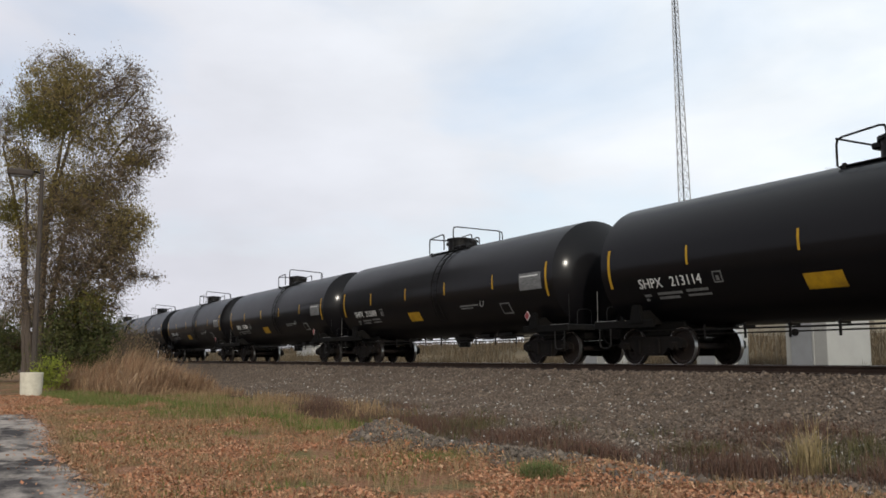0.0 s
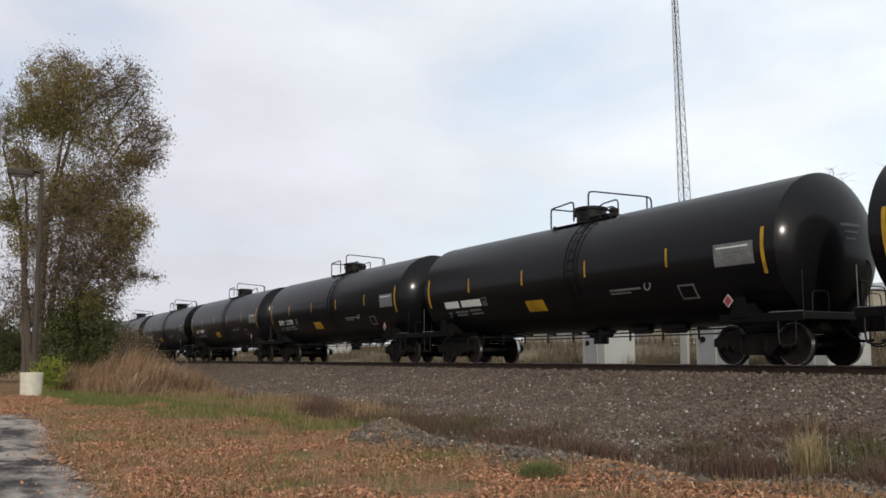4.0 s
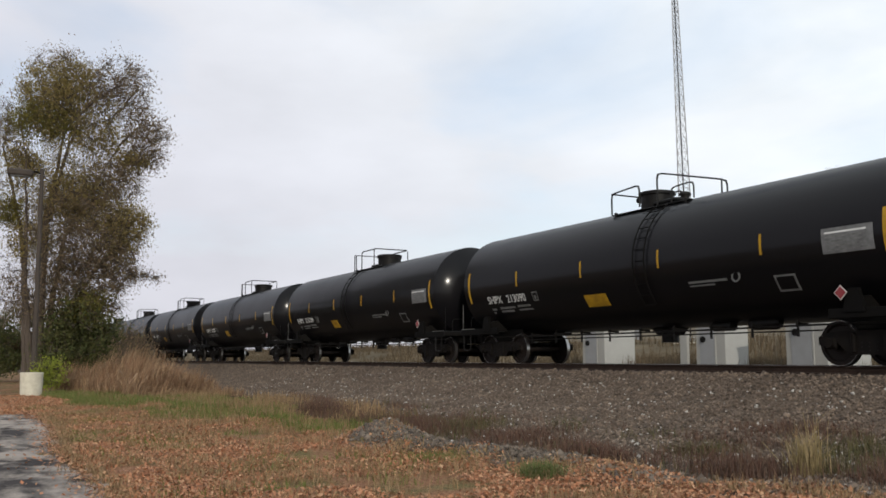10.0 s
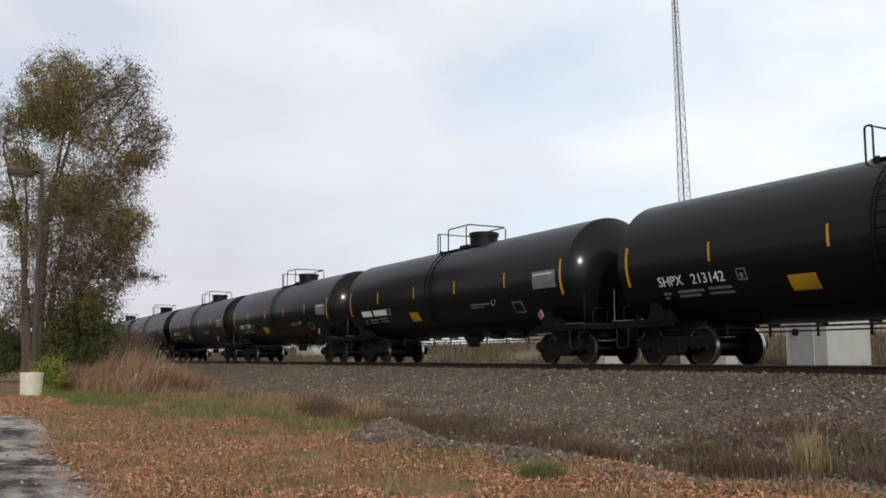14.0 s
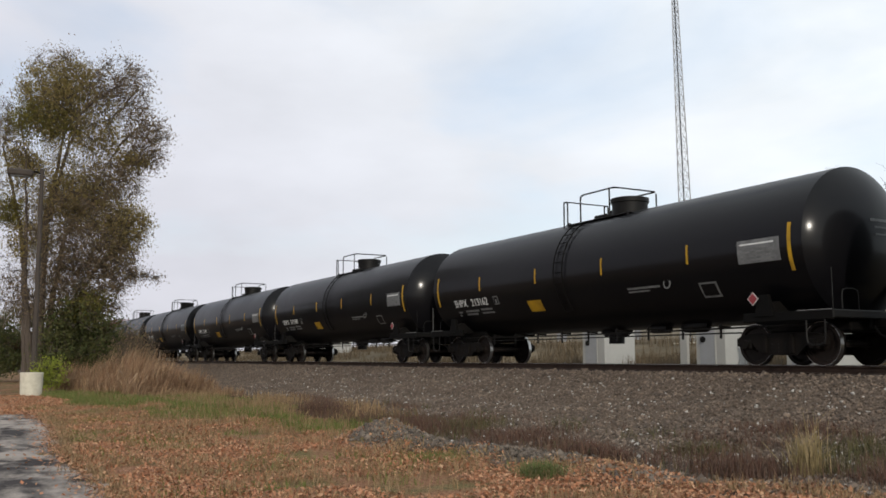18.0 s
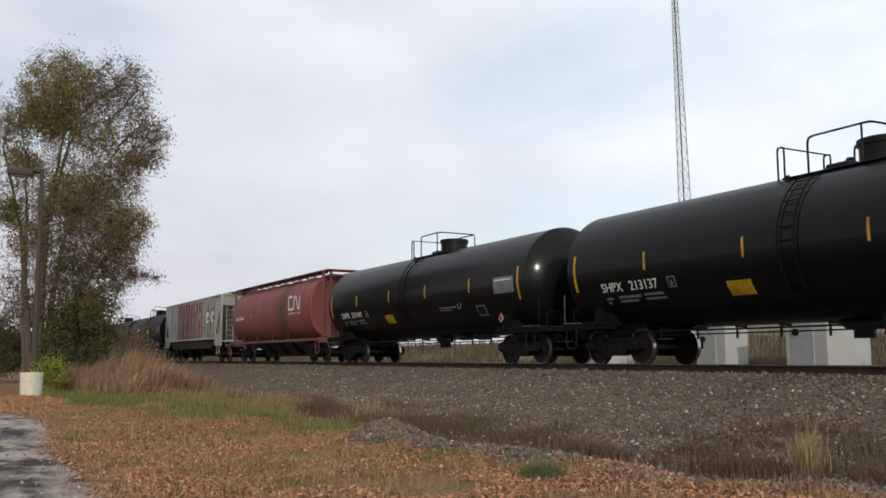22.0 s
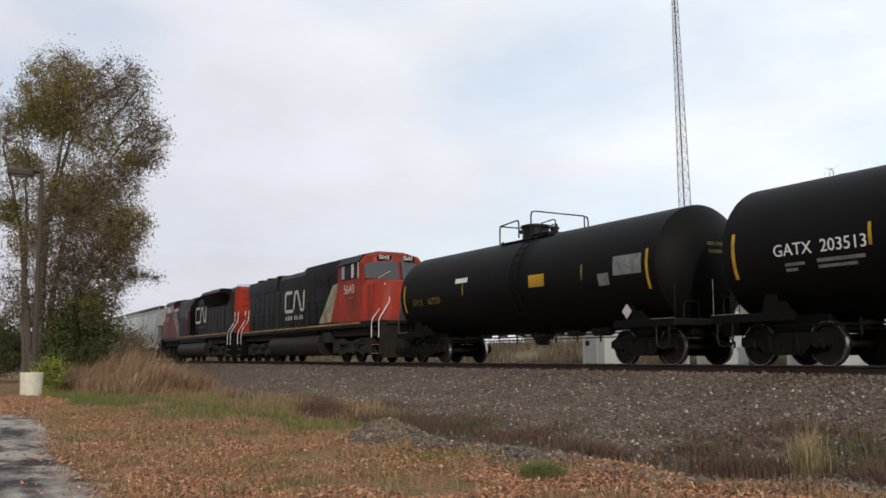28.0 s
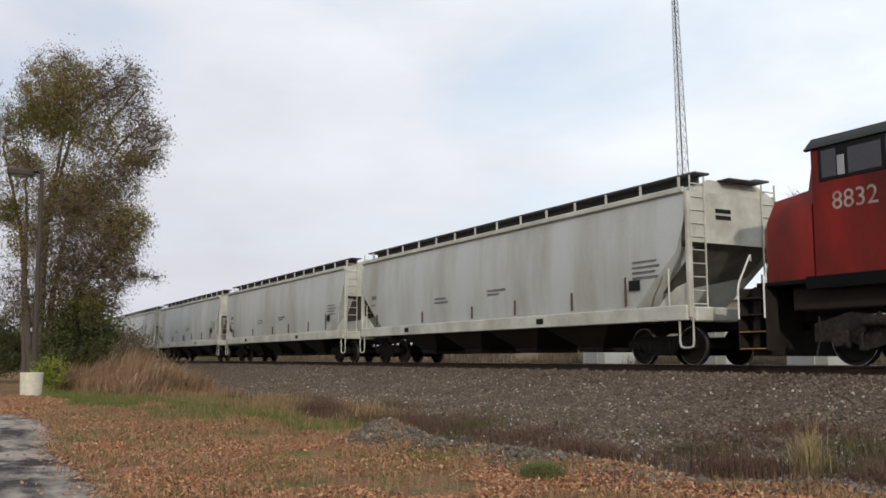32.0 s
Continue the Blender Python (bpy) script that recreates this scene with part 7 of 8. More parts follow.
    lim = 3.9 + np.clip(x + 34, 0, 20) * 0.19
    ok = (y > lim + 0.5 * np.sin(x * 0.8)) & (y < 9.2)
    x, y = x[ok], y[ok]
    blades("green_grass", x, y, heights(x, y), rng.uniform(0.05, 0.30, len(x)), 0.015, 0.75, GREEN, 15, "green grass going yellow")
    x, y = clumpy(7000, -44, -17.5, 4.6, 9.0, 1.0, 0.16, 41.0, 0.7)
    blades("tan_grass", x, y, heights(x, y), rng.uniform(0.10, 0.45, len(x)), 0.014, 0.6, DRY, 26, "tan grass standing in the green")
    # tall tan reeds
    n = 19000
    x = rng.uniform(-50, -35.5, n)
    y = 5.6 + 3.4 * rng.uniform(0, 1, n) + (x + 44) * 0.16
    k = np.array([noise.noise((a * 0.45, b * 0.45, 5.0)) for a, b in zip(x, y)])
    ok = k > -0.16
    x, y, k = x[ok], y[ok], k[ok]
    h = (0.55 + 1.8 * np.clip(k + 0.2, 0, 0.7)) * rng.uniform(0.35, 1.3, len(x)) * np.clip(1.25 - (x + 46) / 14, 0.38, 1.25)
    blades("tall_reeds", x, y, heights(x, y), h, 0.026, 0.50, REED, 16, "tall tan dry reeds leaning in the wind", "reeds", (0.10, 0.20), 0.7)
    x, y = clumpy(7000, -40, -20, 7.2, 10.4, 1.0, 0.16, 8.0)
    blades("dry_grass_clumps", x, y, heights(x, y), rng.uniform(0.15, 0.5, len(x)), 0.016, 0.4, DRY, 17, "clumps of dry grass at the ballast foot")
    # rusty weeds at the foot of the ballast, in patches
    x, y = clumpy(40000, -34, -5.0, 8.1, 11.6, 1.25, 0.30, 12.0, 0.7)
    ok = y > 8.2 + 0.35 * np.sin(x * 1.9) + 0.3 * np.sin(x * 4.7 + 1) + 0.5 * rng.uniform(0, 1, len(x)) ** 2
    x, y = x[ok], y[ok]
    blades("rusty_weeds", x, y, heights(x, y), rng.uniform(0.04, 0.30, len(x)), 0.008, 0.9, RUST, 18, "rust-brown dead weeds", "weeds")
    x, y = clumpy(9000, -30, -5.5, 8.4, 11.6, 1.2, 0.30, 52.0, 0.6)
    blades("olive_weeds", x, y, heights(x, y), rng.uniform(0.05, 0.30, len(x)), 0.011, 0.8, WEED, 28, "low olive weeds between the stones", "weeds")
    for cx, cy, rx, ry, n, hh in ((-22.6, 8.6, 0.42, 0.30, 1500, 0.62), (-20.9, 8.7, 0.8, 0.35, 1300, 0.42), (-18.3, 9.2, 1.1, 0.4, 2200, 0.42), (-11.2, 8.7, 0.5, 0.24, 1500, 0.32), (-8.8, 9.25, 0.4, 0.3, 1700, 0.34), (-10.4, 12.3, 0.8, 0.3, 1300, 0.24), (-6.9, 9.9, 0.4, 0.3, 900, 0.32), (-14.0, 9.1, 0.7, 0.3, 1000, 0.28)):
        x, y = rng.normal(cx, rx, n), rng.normal(cy, ry, n)
        blades("dark_weed_clump", x, y, heights(x, y), rng.uniform(0.25, 1.0, n) * hh, 0.009, 0.55, RUST, int(-cx * 10), "dark reddish brown weed clump", "weeds")
    # single tufts
    for nm, cx, cy, r, n, hh, mt, lab, ln in (("straw_tuft", -8.1, 9.60, 0.10, 240, 0.80, STRAW, "pale straw-coloured grass tuft", 0.62), ("straw_stalk_tuft", -8.0, 9.75, 0.12, 26, 1.05, STRAW, "few tall straw-coloured stalks", 0.26), ("green_tuft", -10.1, 6.95, 0.17, 1200, 0.30, BRIGHT, "bright green grass tuft", 0.75), ("green_tuft", -8.0, 9.9, 0.28, 200, 0.5, WEED, "yellowish green weeds behind the straw tuft", 0.5), ("green_tuft", -8.6, 11.5, 0.40, 450, 0.42, WEED, "yellowish green weed tuft", 0.5), ("green_tuft", -17.2, 9.9, 0.5, 800, 0.34, WEED, "olive weed tuft", 0.5), ("green_tuft", -20.2, 9.0, 0.6, 700, 0.36, WEED, "olive weed tuft", 0.5), ("green_tuft", -10.8, 10.5, 0.35, 420, 0.28, WEED, "olive weed tuft", 0.5), ("green_tuft", -12.8, 6.9, 0.35, 700, 0.16, GREEN, "low green grass patch", 0.8)):
        x, y = rng.normal(cx, r, n), rng.normal(cy, r * 0.7, n)
        blades(nm, x, y, heights(x, y), rng.uniform(0.3, 1.0, n) * hh, 0.009, ln, mt, int(-cx * 7), lab)
    # dry growth beyond the track
    n = 16000
    x = rng.uniform(-44, -12, n)
    y = rng.uniform(26.5, 31.0, n)
    k = np.array([noise.noise((a * 0.35, b * 0.5, 31.0)) for a, b in zip(x, y)])
    ok = k > -0.12
    x, y = x[ok], y[ok]
    blades("trackside_brush", x, y, heights(x, y), rng.uniform(0.3, 1.15, len(x)), 0.03, 0.4, BRUSH, 23, "brown dry brush beside the huts", "brush")
    n = 30000
    x = rng.uniform(-150, -12, n)
    y = rng.uniform(27, 46, n)
    k = np.array([noise.noise((a * 0.16, b * 0.2, 21.0)) for a, b in zip(x, y)])
    ok = k > -0.05
    x, y = x[ok], y[ok]
    blades("far_brush", x, y, heights(x, y), rng.uniform(0.3, 1.15, len(x)), 0.045, 0.4, BRUSH, 22, "tan dry brush beyond the track", "brush")


# ---- trees ----


def bent(a, b, sag, rng, n=5):
    a, b = Vector(a), Vector(b)
    off = Vector(rng.uniform(-1, 1, 3)) * (b - a).length * 0.07
    return [a.lerp(b, i / n) + Vector((0, 0, sag)) * math.sin(math.pi * i / n) + off * math.sin(math.pi * i / n) for i in range(n + 1)]


def limb(m, pts, r0, r1, n=6):
    """A tapering limb through points."""
    rings = []
    for i, p in enumerate(pts):
        t = (pts[min(i + 1, len(pts) - 1)] - pts[max(i - 1, 0)]).normalized()
        u = t.cross(Vector((0.31, 0.87, 0.2))).normalized()
        w = t.cross(u)
        r = r0 + (r1 - r0) * i / (len(pts) - 1)
        rings.append([p + (u * math.cos(2 * math.pi * j / n) + w * math.sin(2 * math.pi * j / n)) * r for j in range(n)])
    vs = [q for ring in rings for q in ring]
    m.add(vs, [(i * n + j, i * n + (j + 1) % n, (i + 1) * n + (j + 1) % n, (i + 1) * n + j) for i in range(len(pts) - 1) for j in range(n)])


def tree(name, base, stems, clumps, leaf_mats, seed, label, bark=BARK, twig=1.0):
    """stems: (foot offset, top, radius); clumps: (centre, radii, limbs, leaves, material index, leaf size). All from the tree's base."""
    rng = np.random.default_rng(seed)
    root = tagged(empty(name, Matrix.Translation(base)), label, "tree")
    axis = []
    for foot, top, r in stems:
        m = Mesh()
        pts = bent(foot, top, 0.0, rng, 8)
        limb(m, pts, r, r * 0.22, 8)
        part("trunk", m, bark, root)
        axis += [(p, r * (1 - 0.78 * i / 8)) for i, p in enumerate(pts) if i > 2]
    boughs, twigs = Mesh(), Mesh()
    leaves = {}
    for c, rad, nl, nleaf, mi, size in clumps:
        c, rad = Vector(c), Vector(rad)
        tips = []
        for _ in range(nl):
            d = Vector(rng.normal(0, 1, 3)).normalized() * rng.uniform(0.45, 1.0) ** 0.6
            e = c + Vector((d.x * rad.x, d.y * rad.y, d.z * rad.z))
            low = [(p, r) for p, r in axis if p.z < e.z + 0.3] or axis
            p, r = min(low, key=lambda q: (q[0] - e).length + 0.6 * max(0, q[0].z - e.z))
            pts = bent(p, e, 0.12 * (e - p).length, rng, 5)
            limb(boughs, pts, min(r * 0.6, 0.02 + 0.018 * (e - p).length), 0.012, 5)
            for k in range(int(7 * twig)):
                s = pts[2 + k % 4]
                d2 = Vector(rng.normal(0, 1, 3))
                d2.z = abs(d2.z) * 0.6 + 0.15
                q = s + d2.normalized() * rng.uniform(0.5, 1.5) * min(1.3, rad.length * 0.35)
                limb(twigs, [s, s.lerp(q, 0.5) + Vector((0, 0, 0.06)), q], 0.012, 0.004, 3)
                tips.append((s, q))
        if nleaf:
            idx = rng.integers(0, len(tips), nleaf)
            f = rng.uniform(0.25, 1.12, nleaf)
            P = np.array([[*(tips[i][0].lerp(tips[i][1], t))] for i, t in zip(idx, f)]) + rng.normal(0, 0.16, (nleaf, 3))
            leaves.setdefault(mi, []).append((P, np.full(nleaf, size)))
    tagged(part("branchwork", boughs.data("branchwork", bark, fix=False), bark, root), kind="stuff")
    if twigs.v:
        tagged(part("twigwork", twigs.data("twigwork", bark, fix=False), bark, root), kind="stuff")
    for mi, sets in leaves.items():
        P, s = np.concatenate([a for a, _ in sets]), np.concatenate([b for _, b in sets])
        me = flakes("crown", P[:, 0], P[:, 1], P[:, 2], s, leaf_mats[mi], seed + 5 + mi, None, 1.2)
        tagged(part("crown", me, leaf_mats[mi], root), kind="stuff")
    return root


def chains(m, pos, parent, radius):
    """Skins a branching skeleton: one tapering limb from every fork to its tip."""
    kids = [[] for _ in pos]
    for i, p in enumerate(parent):
        if p >= 0:
            kids[p].append(i)
    for i, p in enumerate(parent):
        if p >= 0 and i == max(kids[p], key=lambda c: radius[c]) and parent[p] != -2:
            continue
        run = [i] if p < 0 else [p, i]
        while kids[run[-1]]:
            run.append(max(kids[run[-1]], key=lambda c: radius[c]))
        if len(run) < 2:
            continue
        n = 8 if radius[i] > 0.08 else (5 if radius[i] > 0.025 else 3)
        rings = []
        for k, c in enumerate(run):
            t = (pos[run[min(k + 1, len(run) - 1)]] - pos[run[max(k - 1, 0)]]).normalized()
            u = t.cross(Vector((0.31, 0.87, 0.2))).normalized()
            w = t.cross(u)
            r = min(radius[c], radius[run[1]])
            rings.append([pos[c] + (u * math.cos(2 * math.pi * j / n) + w * math.sin(2 * math.pi * j / n)) * r for j in range(n)])
        m.add([q for ring in rings for q in ring], [(a * n + j, a * n + (j + 1) % n, (a + 1) * n + (j + 1) % n, (a + 1) * n + j) for a in range(len(run) - 1) for j in range(n)])


def grown_tree(name, base, stems, blobs, leaf_mats, seed, label, step=0.38, kill=0.5, tip=0.011, twigs_each=3, spread=0.30, lush=1.0, bark=BARK):
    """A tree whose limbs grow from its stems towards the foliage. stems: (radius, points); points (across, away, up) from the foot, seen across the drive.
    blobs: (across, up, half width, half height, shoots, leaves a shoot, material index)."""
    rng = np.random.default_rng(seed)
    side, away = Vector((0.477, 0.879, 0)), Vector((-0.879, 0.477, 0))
    root = tagged(empty(name, Matrix.Translation(base)), label, "tree")
    pos, parent = [], []
    for r, pts in stems:
        P = [side * a + away * b + Vector((0, 0, h)) for a, b, h in pts]
        last = -1
        for a, b in zip(P, P[1:]):
            k = max(2, int((b - a).length / step))
            for i in range(k + (b is P[-1])):
                wob = Vector(rng.normal(0, 0.022, 3)) if last >= 0 else Vector((0, 0, 0))
                pos.append(a.lerp(b, i / k) + wob)
                parent.append(last)
                last = len(pos) - 1
    stem_count = len(pos)
    goal, which = [], []
    for bi, (u, h, ru, rh, n, *_) in enumerate(blobs):
        d = rng.normal(0, 1, (n, 3))
        d = d / np.linalg.norm(d, axis=1)[:, None] * rng.uniform(0, 1, (n, 1)) ** 0.42
        for a, b, c in d:
            goal.append(side * (u + a * ru) + away * (b * ru * 0.95) + Vector((0, 0, h + c * rh)))
            which.append(bi)
    G = np.array([[*g] for g in goal])
    live = np.ones(len(G), bool)
    N = np.array([[*p] for p in pos])
    # limbs leave the stems above the lowest third
    high = np.where(N[:, 2] > 0.22 * N[:, 2].max())[0]
    d = np.linalg.norm(G[:, None] - N[None, high], axis=2)
    near, nd = high[d.argmin(1)], d.min(1)
    owner = near.copy()
    for _ in range(110):
        if not live.any():
            break
        fresh, start = [], len(pos)
        for i in np.unique(near[live]):
            pull = G[live & (near == i)]
            v = (pull - N[i])
            v = (v / np.linalg.norm(v, axis=1)[:, None]).sum(0) + rng.normal(0, 0.25, 3) + np.array([0, 0, 0.12 * len(pull) ** 0.5])
            q = N[i] + v / np.linalg.norm(v) * step
            if any(abs(q - f).max() < 0.04 for f in fresh[-6:]):
                continue
            fresh.append(q)
            pos.append(Vector(q))
            parent.append(int(i))
        if not fresh:
            break
        F = np.array(fresh)
        N = np.concatenate([N, F])
        d = np.linalg.norm(G[:, None] - F[None], axis=2)
        j = d.argmin(1)
        closer = (d[np.arange(len(G)), j] < nd - 1e-4) & live
        stuck = live & ~closer
        near[closer], nd[closer] = start + j[closer], d[np.arange(len(G)), j][closer]
        owner[live] = near[live]
        nd[stuck] += 1e-3
        live &= nd > kill
        if not closer.any():
            break
    flow = np.zeros(len(pos))
    for i in range(len(pos) - 1, -1, -1):
        flow[i] = max(flow[i], tip ** 2.2)
        if parent[i] >= 0:
            flow[parent[i]] += flow[i]
    radius = flow ** (1 / 2.2)
    k = 0
    for r, pts in stems:
        m = Mesh()
        j = k + 1
        while j < stem_count and parent[j] == j - 1:
            j += 1
        length = max(1, j - k)
        for i in range(k, j):
            radius[i] = max(0.012, r * (1 - 0.86 * ((i - k) / length) ** 0.8))
        chains(m, pos[k:j], [-1] + list(range(j - k - 1)), list(radius[k:j]))
        part("trunk", m.data("trunk", bark, fix=False), bark, root)
        k = j
    # limbs: everything that has grown out of the stems
    index = {}
    gp, gpar, gr = [], [], []
    for i in range(stem_count, len(pos)):
        p = parent[i]
        if p < stem_count:
            gp.append(pos[p])
            gpar.append(-1)
            gr.append(radius[i])
            index[("s", i)] = len(gp) - 1
        gp.append(pos[i])
        gpar.append(index[("s", i)] if p < stem_count else index[p])
        gr.append(min(radius[i], 0.16))
        index[i] = len(gp) - 1
    m = Mesh()
    chains(m, gp, gpar, gr)
    tagged(part("branchwork", m.data("branchwork", bark, fix=False), bark, root), kind="stuff")
    twigs, sets = Mesh(), {}
    for g, bi, o in zip(goal, which, owner):
        n, mi = int(lush * blobs[bi][5]), blobs[bi][6]
        a = pos[int(o)]
        ends = [g] + [a + (g - a).normalized() * rng.uniform(0.15, 0.5) + Vector(rng.normal(0, 0.26, 3)) for _ in range(twigs_each - 1)]
        for e in ends:
            limb(twigs, [a, a.lerp(e, 0.55) + Vector((0, 0, 0.05)), e + Vector((0, 0, -0.03))], tip * 0.9, tip * 0.45, 3)
        if n:
            P = np.array([[*a.lerp(ends[int(e)], f)] for e, f in zip(rng.integers(0, len(ends), n), rng.uniform(0.35, 1.25, n))])
            sets.setdefault(mi, []).append(P + rng.normal(0, spread * 0.55, (n, 3)))
    tagged(part("twigwork", twigs.data("twigwork", bark, fix=False), bark, root), kind="stuff")
    for mi, lots in sets.items():
        P = np.concatenate(lots)
        me = flakes("crown", P[:, 0], P[:, 1], P[:, 2], rng.uniform(0.08, 0.15, len(P)), leaf_mats[mi], seed + 5 + mi, None, 1.2)
        tagged(part("crown", me, leaf_mats[mi], root), kind="stuff")
    return root


OLIVE = leafy("olive_leaves", [(0.215, 0.178, 0.060), (0.30, 0.235, 0.082), (0.165, 0.132, 0.056), (0.36, 0.265, 0.115)], glow=0.5)
YELLOWGREEN = leafy("yellow_green_leaves", [(0.15, 0.14, 0.03), (0.20, 0.17, 0.04), (0.11, 0.10, 0.03)], glow=0.4)
RUSSET = leafy("russet_leaves", [(0.18, 0.13, 0.082), (0.25, 0.178, 0.11), (0.14, 0.105, 0.074), (0.23, 0.185, 0.088)], glow=0.5)
DARKGREEN = leafy("dark_shrub_leaves", [(0.045, 0.06, 0.018), (0.07, 0.08, 0.025), (0.10, 0.095, 0.03), (0.035, 0.042, 0.018)], glow=0.25)
LIME = leafy("bright_bush_leaves", [(0.21, 0.25, 0.03), (0.28, 0.31, 0.045), (0.14, 0.17, 0.025)], glow=0.35)
CRIMSON = leafy("crimson_leaves", [(0.10, 0.04, 0.04), (0.14, 0.06, 0.05), (0.08, 0.045, 0.04)], glow=0.3)


def build_trees():
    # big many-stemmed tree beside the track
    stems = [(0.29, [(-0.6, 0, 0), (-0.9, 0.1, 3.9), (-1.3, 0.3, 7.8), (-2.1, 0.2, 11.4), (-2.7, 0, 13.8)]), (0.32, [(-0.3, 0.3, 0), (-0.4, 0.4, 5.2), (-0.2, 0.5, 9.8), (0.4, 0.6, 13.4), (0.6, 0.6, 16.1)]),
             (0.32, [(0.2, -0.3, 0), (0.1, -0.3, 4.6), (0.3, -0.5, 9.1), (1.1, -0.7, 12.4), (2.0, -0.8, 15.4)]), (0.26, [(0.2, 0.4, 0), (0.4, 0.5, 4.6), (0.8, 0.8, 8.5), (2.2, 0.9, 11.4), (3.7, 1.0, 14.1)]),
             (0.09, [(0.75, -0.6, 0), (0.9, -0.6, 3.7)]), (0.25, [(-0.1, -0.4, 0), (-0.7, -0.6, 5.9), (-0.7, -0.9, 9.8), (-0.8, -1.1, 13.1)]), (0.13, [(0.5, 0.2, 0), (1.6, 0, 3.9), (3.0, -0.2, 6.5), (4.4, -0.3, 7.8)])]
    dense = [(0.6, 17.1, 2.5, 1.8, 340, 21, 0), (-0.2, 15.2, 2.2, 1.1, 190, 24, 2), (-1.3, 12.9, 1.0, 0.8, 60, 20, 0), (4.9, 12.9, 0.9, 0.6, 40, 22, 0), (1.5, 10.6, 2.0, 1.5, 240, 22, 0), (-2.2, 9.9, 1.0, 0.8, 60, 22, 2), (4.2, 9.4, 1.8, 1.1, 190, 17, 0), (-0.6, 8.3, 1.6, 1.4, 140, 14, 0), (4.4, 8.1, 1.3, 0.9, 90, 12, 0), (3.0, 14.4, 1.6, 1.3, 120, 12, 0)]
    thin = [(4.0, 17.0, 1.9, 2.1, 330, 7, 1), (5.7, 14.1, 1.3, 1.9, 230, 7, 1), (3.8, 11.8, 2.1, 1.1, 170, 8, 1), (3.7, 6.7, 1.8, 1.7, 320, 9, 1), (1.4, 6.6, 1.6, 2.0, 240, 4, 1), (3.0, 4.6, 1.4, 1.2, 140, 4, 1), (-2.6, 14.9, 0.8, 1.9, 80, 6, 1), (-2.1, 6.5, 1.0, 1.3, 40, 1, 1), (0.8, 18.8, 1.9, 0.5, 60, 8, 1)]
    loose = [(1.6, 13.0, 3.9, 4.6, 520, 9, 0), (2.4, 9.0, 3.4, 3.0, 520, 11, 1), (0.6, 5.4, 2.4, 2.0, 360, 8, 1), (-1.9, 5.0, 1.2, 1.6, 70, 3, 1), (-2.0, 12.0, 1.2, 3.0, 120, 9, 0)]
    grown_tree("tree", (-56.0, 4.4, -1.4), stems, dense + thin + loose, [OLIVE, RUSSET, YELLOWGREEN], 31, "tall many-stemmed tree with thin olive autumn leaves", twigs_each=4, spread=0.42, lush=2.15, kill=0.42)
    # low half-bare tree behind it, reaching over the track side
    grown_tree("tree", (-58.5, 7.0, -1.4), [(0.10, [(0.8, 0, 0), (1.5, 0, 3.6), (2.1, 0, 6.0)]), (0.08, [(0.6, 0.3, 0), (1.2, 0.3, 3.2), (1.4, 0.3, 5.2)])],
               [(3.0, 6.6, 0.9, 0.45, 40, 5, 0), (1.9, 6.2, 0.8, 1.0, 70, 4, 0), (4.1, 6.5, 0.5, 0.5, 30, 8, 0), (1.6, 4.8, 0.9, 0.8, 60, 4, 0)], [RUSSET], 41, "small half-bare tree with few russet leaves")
    # dark shrubs at the foot
    tree("shrub", (-54.5, 6.3, -1.4), [((0, 0, 0), (0.1, 0.2, 3.0), 0.06), ((0.2, 0.5, 0), (0.2, 0.9, 2.6), 0.05), ((0, -0.4, 0), (0, -0.7, 2.7), 0.05)],
         # the top clump's yellow-green leaf colour holds the light on the crown
         [((0, 0.3, 2.4), (1.5, 1.7, 2.3), 60, 9500, 0, 0.16), ((0, 0.6, 4.7), (1.1, 1.0, 1.0), 30, 3200, 1, 0.15), ((0, 1.5, 1.1), (1.1, 1.1, 1.0), 20, 2200, 0, 0.14), ((0, -1.3, 1.5), (1.1, 1.1, 1.4), 20, 2200, 0, 0.14)], [DARKGREEN, YELLOWGREEN], 51, "dense dark green shrub under the tree")
    tree("shrub", (-60.0, 8.6, -1.3), [((0, 0, 0), (0.1, 0.2, 2.2), 0.06), ((0, 0.4, 0), (0.2, 0.8, 2.0), 0.05)],
         [((0, -0.2, 2.0), (1.6, 1.6, 1.9), 34, 4600, 0, 0.16), ((0, 1.2, 0.9), (1.2, 1.2, 0.9), 18, 1700, 1, 0.14)], [DARKGREEN, RUSSET], 52, "brownish green shrub beside the track")
    tree("shrub", (-53.0, 8.9, ground_z(-53.0, 8.9) - 0.05), [((0, 0, 0), (0.1, 0.2, 1.9), 0.04), ((0, 0.4, 0), (0.2, 0.8, 1.7), 0.04)],
         [((0, 0.1, 1.7), (1.0, 1.2, 1.5), 50, 2600, 0, 0.11), ((0, 0.9, 1.0), (0.9, 0.9, 0.9), 24, 1100, 0, 0.10)], [RUSSET], 54, "twiggy russet shrub among the reeds")
    for i, (x, y, h) in enumerate(((-70.0, 2.6, 4.6), (-73.0, 4.9, 5.4), (-69.0, 7.0, 4.8), (-76.0, 0.6, 5.0))):
        tree("shrub", (x, y, -1.4), [((0, 0, 0), (0.1, 0.2, h * 0.7), 0.07), ((0.2, 0.4, 0), (0.2, 0.8, h * 0.6), 0.05)],
             [((0, 0, h * 0.5), (1.8, 1.7, h * 0.5), 40, 4200, i % 2, 0.20), ((0, 0.3, 1.0), (1.7, 1.7, 1.1), 22, 2200, 0, 0.18)], [DARKGREEN, RUSSET], 120 + i, "dark brownish shrub behind the tree")
